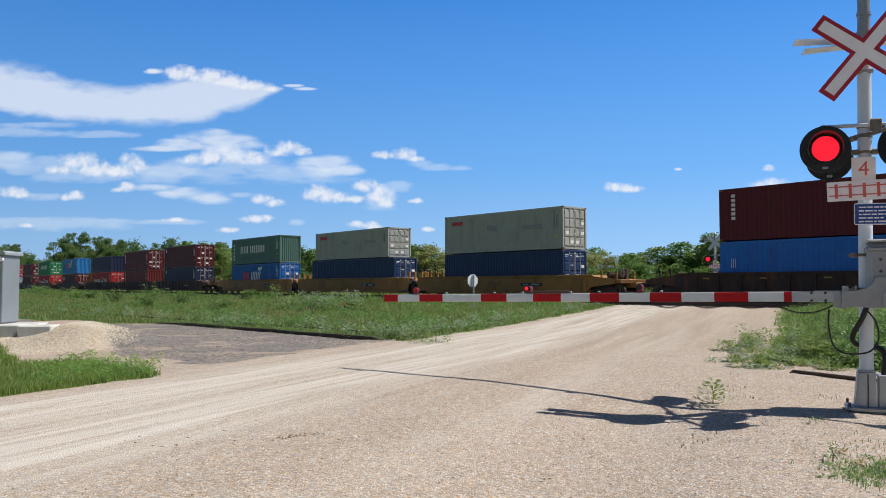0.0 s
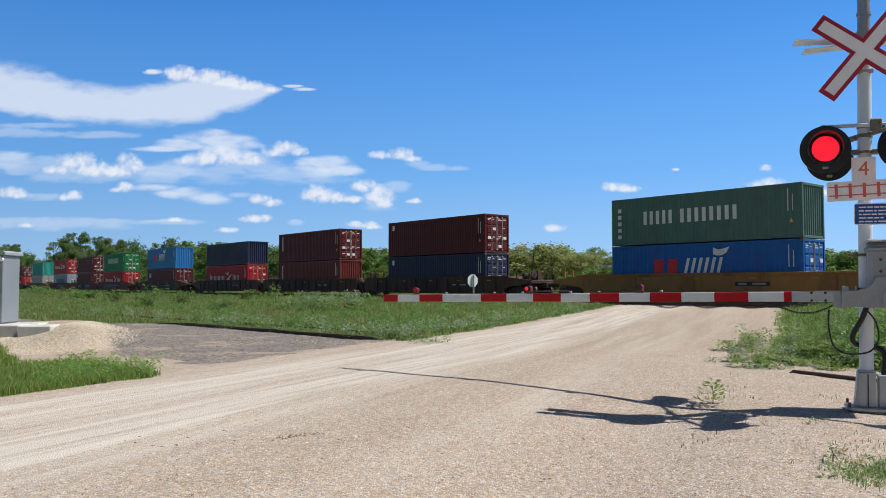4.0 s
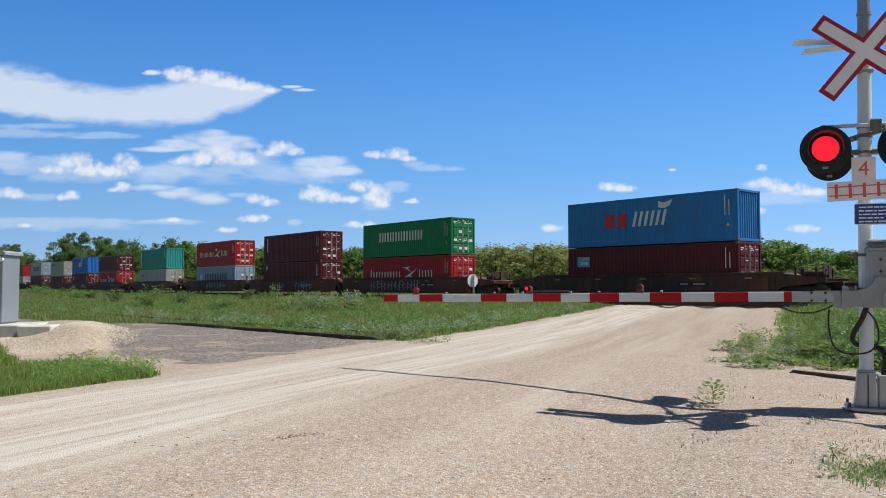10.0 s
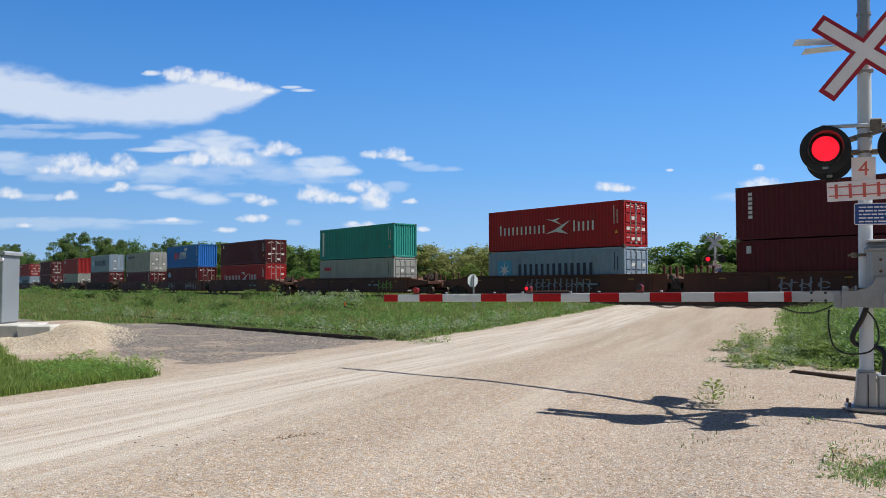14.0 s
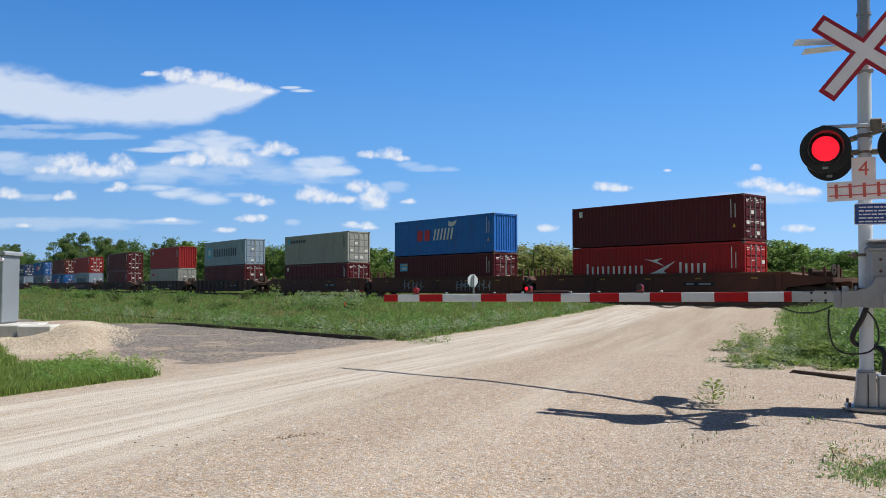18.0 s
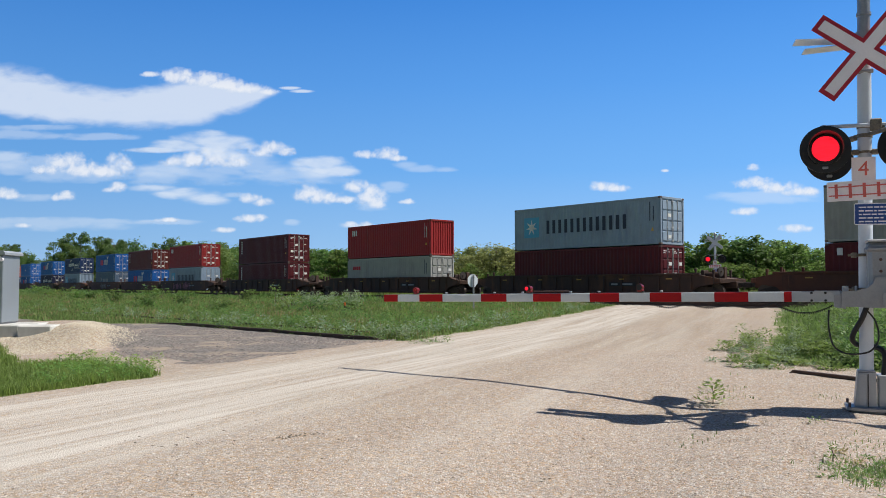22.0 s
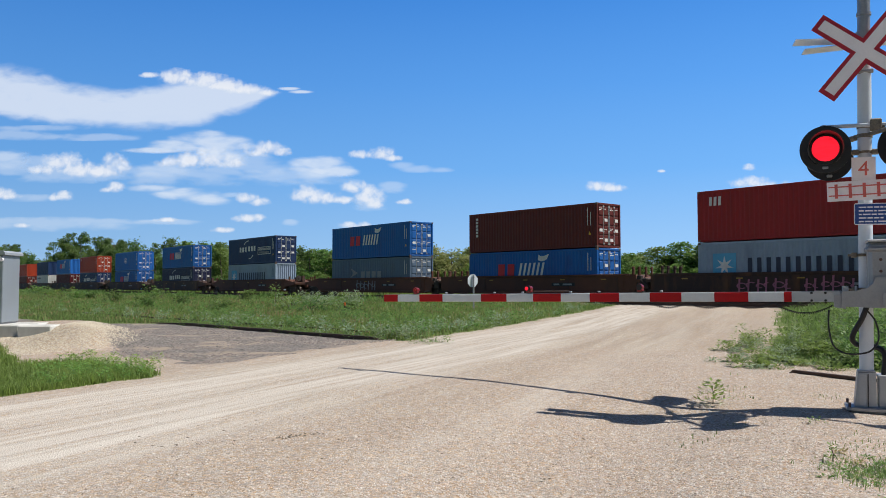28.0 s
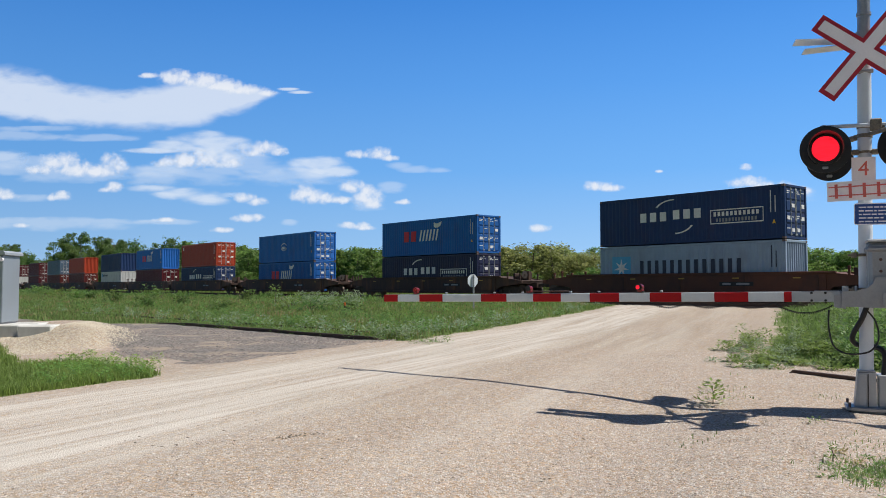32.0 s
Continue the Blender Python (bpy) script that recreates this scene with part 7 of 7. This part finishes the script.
def cloud_sheet(x, z, dx, dz, material, x0, x1, z0, z1, field, stretch, label):
    """A cloud 3 km off, x and z metres over the eye's level; field gives its body and light at a place; dx, dz: drift over the clip."""
    nx, nz = int(min(150, max(24, (x1 - x0) / 6))), int(min(70, max(16, (z1 - z0) / 4)))
    co, body, lit = [], [], []
    for j in range(nz + 1):
        for i in range(nx + 1):
            u, v = x0 + (x1 - x0) * i / nx, z0 + (z1 - z0) * j / nz
            b, k = field(u, v)
            rim = min(i, nx - i, j, nz - j)
            co.append((u, 0.02 * (v - z0), v)), body.append(b if rim > 1 else -1.0), lit.append(k)
    me = bpy.data.meshes.new("cloud")
    me.from_pydata(co, [], [(j * (nx + 1) + i, j * (nx + 1) + i + 1, (j + 1) * (nx + 1) + i + 1, (j + 1) * (nx + 1) + i) for j in range(nz) for i in range(nx)])
    me.attributes.new("flow", 'FLOAT_VECTOR', 'POINT').data.foreach_set("vector", [k for p in co for k in (p[0] / (100 * stretch), 0.0, p[2] / 100)])
    me.attributes.new("body", 'FLOAT', 'POINT').data.foreach_set("value", body)
    me.attributes.new("lit", 'FLOAT', 'POINT').data.foreach_set("value", lit)
    me.materials.append(material)
    ob = new("cloud", me)
    ob.matrix_basis = Matrix.Translation((x, FAR, EYE + z))
    tagged(ob, label, "cloud", "clouds", "structure")
    CLOUDS.append((ob, dx, dz))
    return ob


def cloud(x, z, dx, dz, material, lobes, label="white fair-weather cumulus cloud"):
    """A heap of lobes (x, z, half width, half height), flat below and rounded above."""
    heap = material is M_CUMULUS

    def field(u, v):
        best, lit = -1.0, 0.0
        for lx, lz, rx, rz in lobes:
            w = (v - lz) / (rz if v > lz or not heap else rz * 0.75)
            b = 1.25 - ((u - lx) / rx) ** 2 - w * w
            if b > best:
                best, lit = b, 0.5 + 0.5 * w
        return max(-1.0, best), min(1.0, max(0.0, lit))

    k = 1.35
    return cloud_sheet(x, z, dx, dz, material, min(a - c * k for a, _b, c, _d in lobes), max(a + c * k for a, _b, c, _d in lobes),
                       min(b - d * k for _a, b, _c, d in lobes), max(b + d * k for _a, b, _c, d in lobes), field, 1.0 if heap else 3.2, label)


def bank(u, v):
    """A broad bank, drawn out to a point: soft along its upper edge, firmer below."""
    hi = np.interp(u, (-571, -490, -354, -217, -82, 40, 148, 269, 378, 486, 565), (142, 136, 112, 62, 46, 50, 66, 76, 62, 48, 22))
    lo = np.interp(u, (-566, -404, -282, -146, 2, 164, 272, 379, 487, 565), (-58, -90, -103, -117, -128, -125, -109, -76, -40, 14))
    e = min((v - lo) / 42, (hi - v) / np.interp(u, (-300, 60, 200), (75, 60, 40)), (575 - u) / 60)
    return max(-1.0, min(1.0, e)) + 0.1, 0.45 + 0.3 * min(1.0, max(0.0, (v + 60) / 120))


cloud_sheet(-1169, 719, -16, -15, M_BANK, -600, 600, -160, 190, bank, 2.5, "broad white high cloud bank tapering to a point")
cloud(-900, 767, -19, -16, M_CUMULUS, [(-174, 37, 46, 13), (-80, 29, 83, 35), (13, 16, 94, 35), (107, -3, 80, 29), (187, -19, 94, 27), (254, -29, 54, 16)], "bright lumpy crest of the cloud bank")
cloud(-534, 744, -19, -13, M_FAN, [(-29, 7, 40, 7), (24, -5, 48, 7)], "thin white cloud wisp")
cloud(-1410, 576, -8, -13, M_VEIL, [(-187, 0, 174, 19), (80, -8, 228, 16), (-80, 27, 201, 13)], "thin white veil of cloud")
cloud(-876, 542, -27, -7, M_FAN, [(0, 13, 127, 35), (80, -19, 127, 48), (-80, -11, 107, 29), (-161, -29, 134, 12), (0, 5, 80, 29), (54, -8, 94, 35)], "pale fan of high cloud")
cloud(-895, 434, -20, -4, M_VEIL, [(0, 0, 214, 54), (161, 13, 161, 54), (-134, -27, 134, 29)], "thin white veil of cloud")
cloud(-815, 474, -94, -11, M_CUMULUS, [(-120, -5, 54, 24), (-54, 3, 78, 37), (27, 8, 80, 46), (107, -3, 67, 32)])
cloud(-586, 504, -87, 0, M_CUMULUS, [(0, 5, 75, 35), (54, -5, 46, 21), (-40, -8, 46, 19)])
cloud(-438, 447, -29, -5, M_FAN, [(0, 0, 115, 46), (-54, 16, 67, 27), (67, -13, 80, 29), (0, 5, 80, 35)], "thin white veil of cloud")
cloud(-532, 413, -24, -5, M_VEIL, [(0, 0, 201, 35)], "thin white veil of cloud")
cloud(-1272, 445, -70, 0, M_CUMULUS, [(-80, 11, 88, 48), (-27, -13, 102, 35), (114, 0, 64, 51), (-161, -13, 56, 24), (54, -19, 80, 29)])
cloud(-1312, 434, -40, 0, M_VEIL, [(-254, 11, 120, 35), (-161, 27, 80, 27), (268, -8, 147, 29), (0, -21, 254, 29), (-321, 40, 94, 29)], "thin white veil of cloud")
cloud(-1609, 461, -20, 0, M_VEIL, [(0, 13, 107, 40)], "thin white veil of cloud")
cloud(-1179, 366, -46, 0, M_CUMULUS, [(0, 0, 40, 24), (-32, -8, 32, 13)])
cloud(-948, 339, -8, -3, M_FAN, [(-120, 29, 94, 16), (-27, 11, 107, 24), (67, -8, 88, 29), (80, -19, 94, 19)], "thin white veil of cloud")
cloud(-645, 316, -64, 5, M_CUMULUS, [(-27, 8, 43, 24), (24, -8, 46, 19)])
cloud(-746, 340, -33, 0, M_VEIL, [(0, 0, 54, 11)], "thin white veil of cloud")
cloud(-417, 336, -48, -3, M_CUMULUS, [(-54, 8, 62, 37), (0, -3, 86, 35), (67, -13, 70, 19)])
cloud(-262, 345, -48, -3, M_CUMULUS, [(-27, 24, 51, 35), (27, -13, 64, 48), (48, -40, 40, 19)])
cloud(-235, 299, -48, 0, M_VEIL, [(0, 0, 80, 21)], "thin white veil of cloud")
cloud(-171, 487, -96, 3, M_CUMULUS, [(-46, 0, 51, 20), (27, 5, 56, 29), (64, -11, 40, 16)])
cloud(-40, 450, -80, -8, M_VEIL, [(-40, 8, 59, 16), (27, -5, 80, 16), (94, -8, 54, 12)], "thin white veil of cloud")
cloud(-691, 249, -35, 3, M_CUMULUS, [(0, 0, 59, 20), (32, 5, 32, 16)])
cloud(-798, 208, -21, 0, M_CUMULUS, [(0, 0, 43, 13)])
cloud(-286, 223, -32, -4, M_CUMULUS, [(-13, 5, 62, 17), (32, -3, 40, 12)])
cloud(-1590, 345, -54, -5, M_CUMULUS, [(-13, 5, 59, 27), (27, -5, 46, 19)])
cloud(-1499, 334, -48, -4, M_VEIL, [(0, 0, 107, 16)], "thin white veil of cloud")
cloud(-1369, 334, -51, 0, M_CUMULUS, [(0, 0, 43, 24), (-21, -5, 32, 16)])
cloud(-997, 246, -37, 0, M_CUMULUS, [(0, 0, 48, 12)])
cloud(-1013, 239, -27, 0, M_VEIL, [(0, 0, 147, 12)], "thin white veil of cloud")
cloud(-1442, 231, -13, 0, M_VEIL, [(0, 0, 348, 27), (-134, 8, 214, 19), (161, 11, 214, 13)], "thin white veil of cloud")
cloud(-1542, 226, -21, 0, M_CUMULUS, [(0, 0, 37, 12)])
cloud(-101, 316, -48, -4, M_CUMULUS, [(0, 0, 37, 12), (8, 3, 24, 13)])
cloud(-161, 372, -27, -3, M_VEIL, [(0, 0, 54, 24)], "thin white veil of cloud")
cloud(-52, 211, -40, 0, M_CUMULUS, [(0, 0, 27, 12)])
cloud(-543, 238, -27, 0, M_VEIL, [(0, 0, 35, 13)], "thin white veil of cloud")
cloud(670, 364, -75, 4, M_CUMULUS, [(-17, 4, 59, 23), (29, -4, 54, 17)])
cloud(1277, 360, -84, 8, M_CUMULUS, [(-63, 17, 84, 29), (21, 0, 109, 29), (105, -13, 84, 21)])
cloud(1214, 438, -84, 4, M_CUMULUS, [(0, 0, 31, 17)])
cloud(1364, 209, -79, 4, M_CUMULUS, [(0, 0, 63, 21)])
cloud(875, 436, -71, -8, M_CUMULUS, [(0, 0, 15, 8)])
cloud(1189, 341, -84, 8, M_VEIL, [(63, -13, 230, 29)], "thin white veil of cloud")
cloud(1177, 278, -79, 0, M_CUMULUS, [(0, 0, 63, 19)])
cloud(421, 215, -63, 0, M_CUMULUS, [(0, 0, 54, 19)])


# ---- what moves ----
BEATS = {"main": (0.9935, 0.75), "gate": (0.985, 0.92)}


def motions():
    # the train rolls by at an even speed, round the gentle bend and along the straight
    for ob, s0, z in TRAIN:
        times = {0.0, 32.0}
        for s in (-100, -92, -84, -70, -56, -48, -40):
            t = (s - s0) / SPEED
            if 0.2 < t < 31.8:
                times.add(round(t * FPS) / FPS)
        walk(ob, [(t, track_pose(s0 + SPEED * t, RAIL_Z + z)) for t in sorted(times)])
    # wheels turn with the speed: one wheelset of each axle place is keyed, the rest share its keys
    for x, sets in WHEELS.items():
        lead = sets[0]
        walk(lead, [(i / FPS, Matrix.Translation((x, 0, 0.457)) @ Matrix.Rotation(SPEED * i / FPS / 0.457, 4, 'Y')) for i in range(32 * FPS + 1)])
        act, slot = lead.animation_data.action, lead.animation_data.action_slot
        for ob in sets[1:]:
            ob.rotation_mode = "QUATERNION"
            ob.animation_data_create()
            ob.animation_data.action = act
            ob.animation_data.action_slot = slot
    for ob, dx, dz in CLOUDS:
        m = ob.matrix_basis.copy()
        walk(ob, [(0.0, m), (32.0, Matrix.Translation((dx, 0, dz)) @ m)])
    # lamps: the lens plates turn about to flash
    for ob, beat, second in FLASHERS:
        period, phase = BEATS[beat]
        base = ob.matrix_basis.copy()
        rows, angle, k = [], (180 if second else 0), 0
        k = math.floor(2 * (0 / period - phase))
        if k % 2:
            angle += 180
        rows.append((0.0, angle))
        while True:
            k += 1
            t = round((phase + k / 2) * period * FPS) / FPS
            if t > 31.96:
                break
            t = min(t, 32 - 3 / FPS)
            if t < 0.15:
                angle += 180
                rows[0] = (0.0, angle)
                continue
            rows += [(t, angle), (t + 1 / FPS, angle + 60), (t + 2 / FPS, angle + 120), (t + 3 / FPS, angle + 180)]
            angle += 180
        if rows[-1][0] < 31.99:
            rows.append((32.0, angle))
        else:
            rows[-1] = (32.0, rows[-1][1])
        walk(ob, [(t, base @ pose(0, 0, 0, 0, 0, a)) for t, a in rows])


motions()
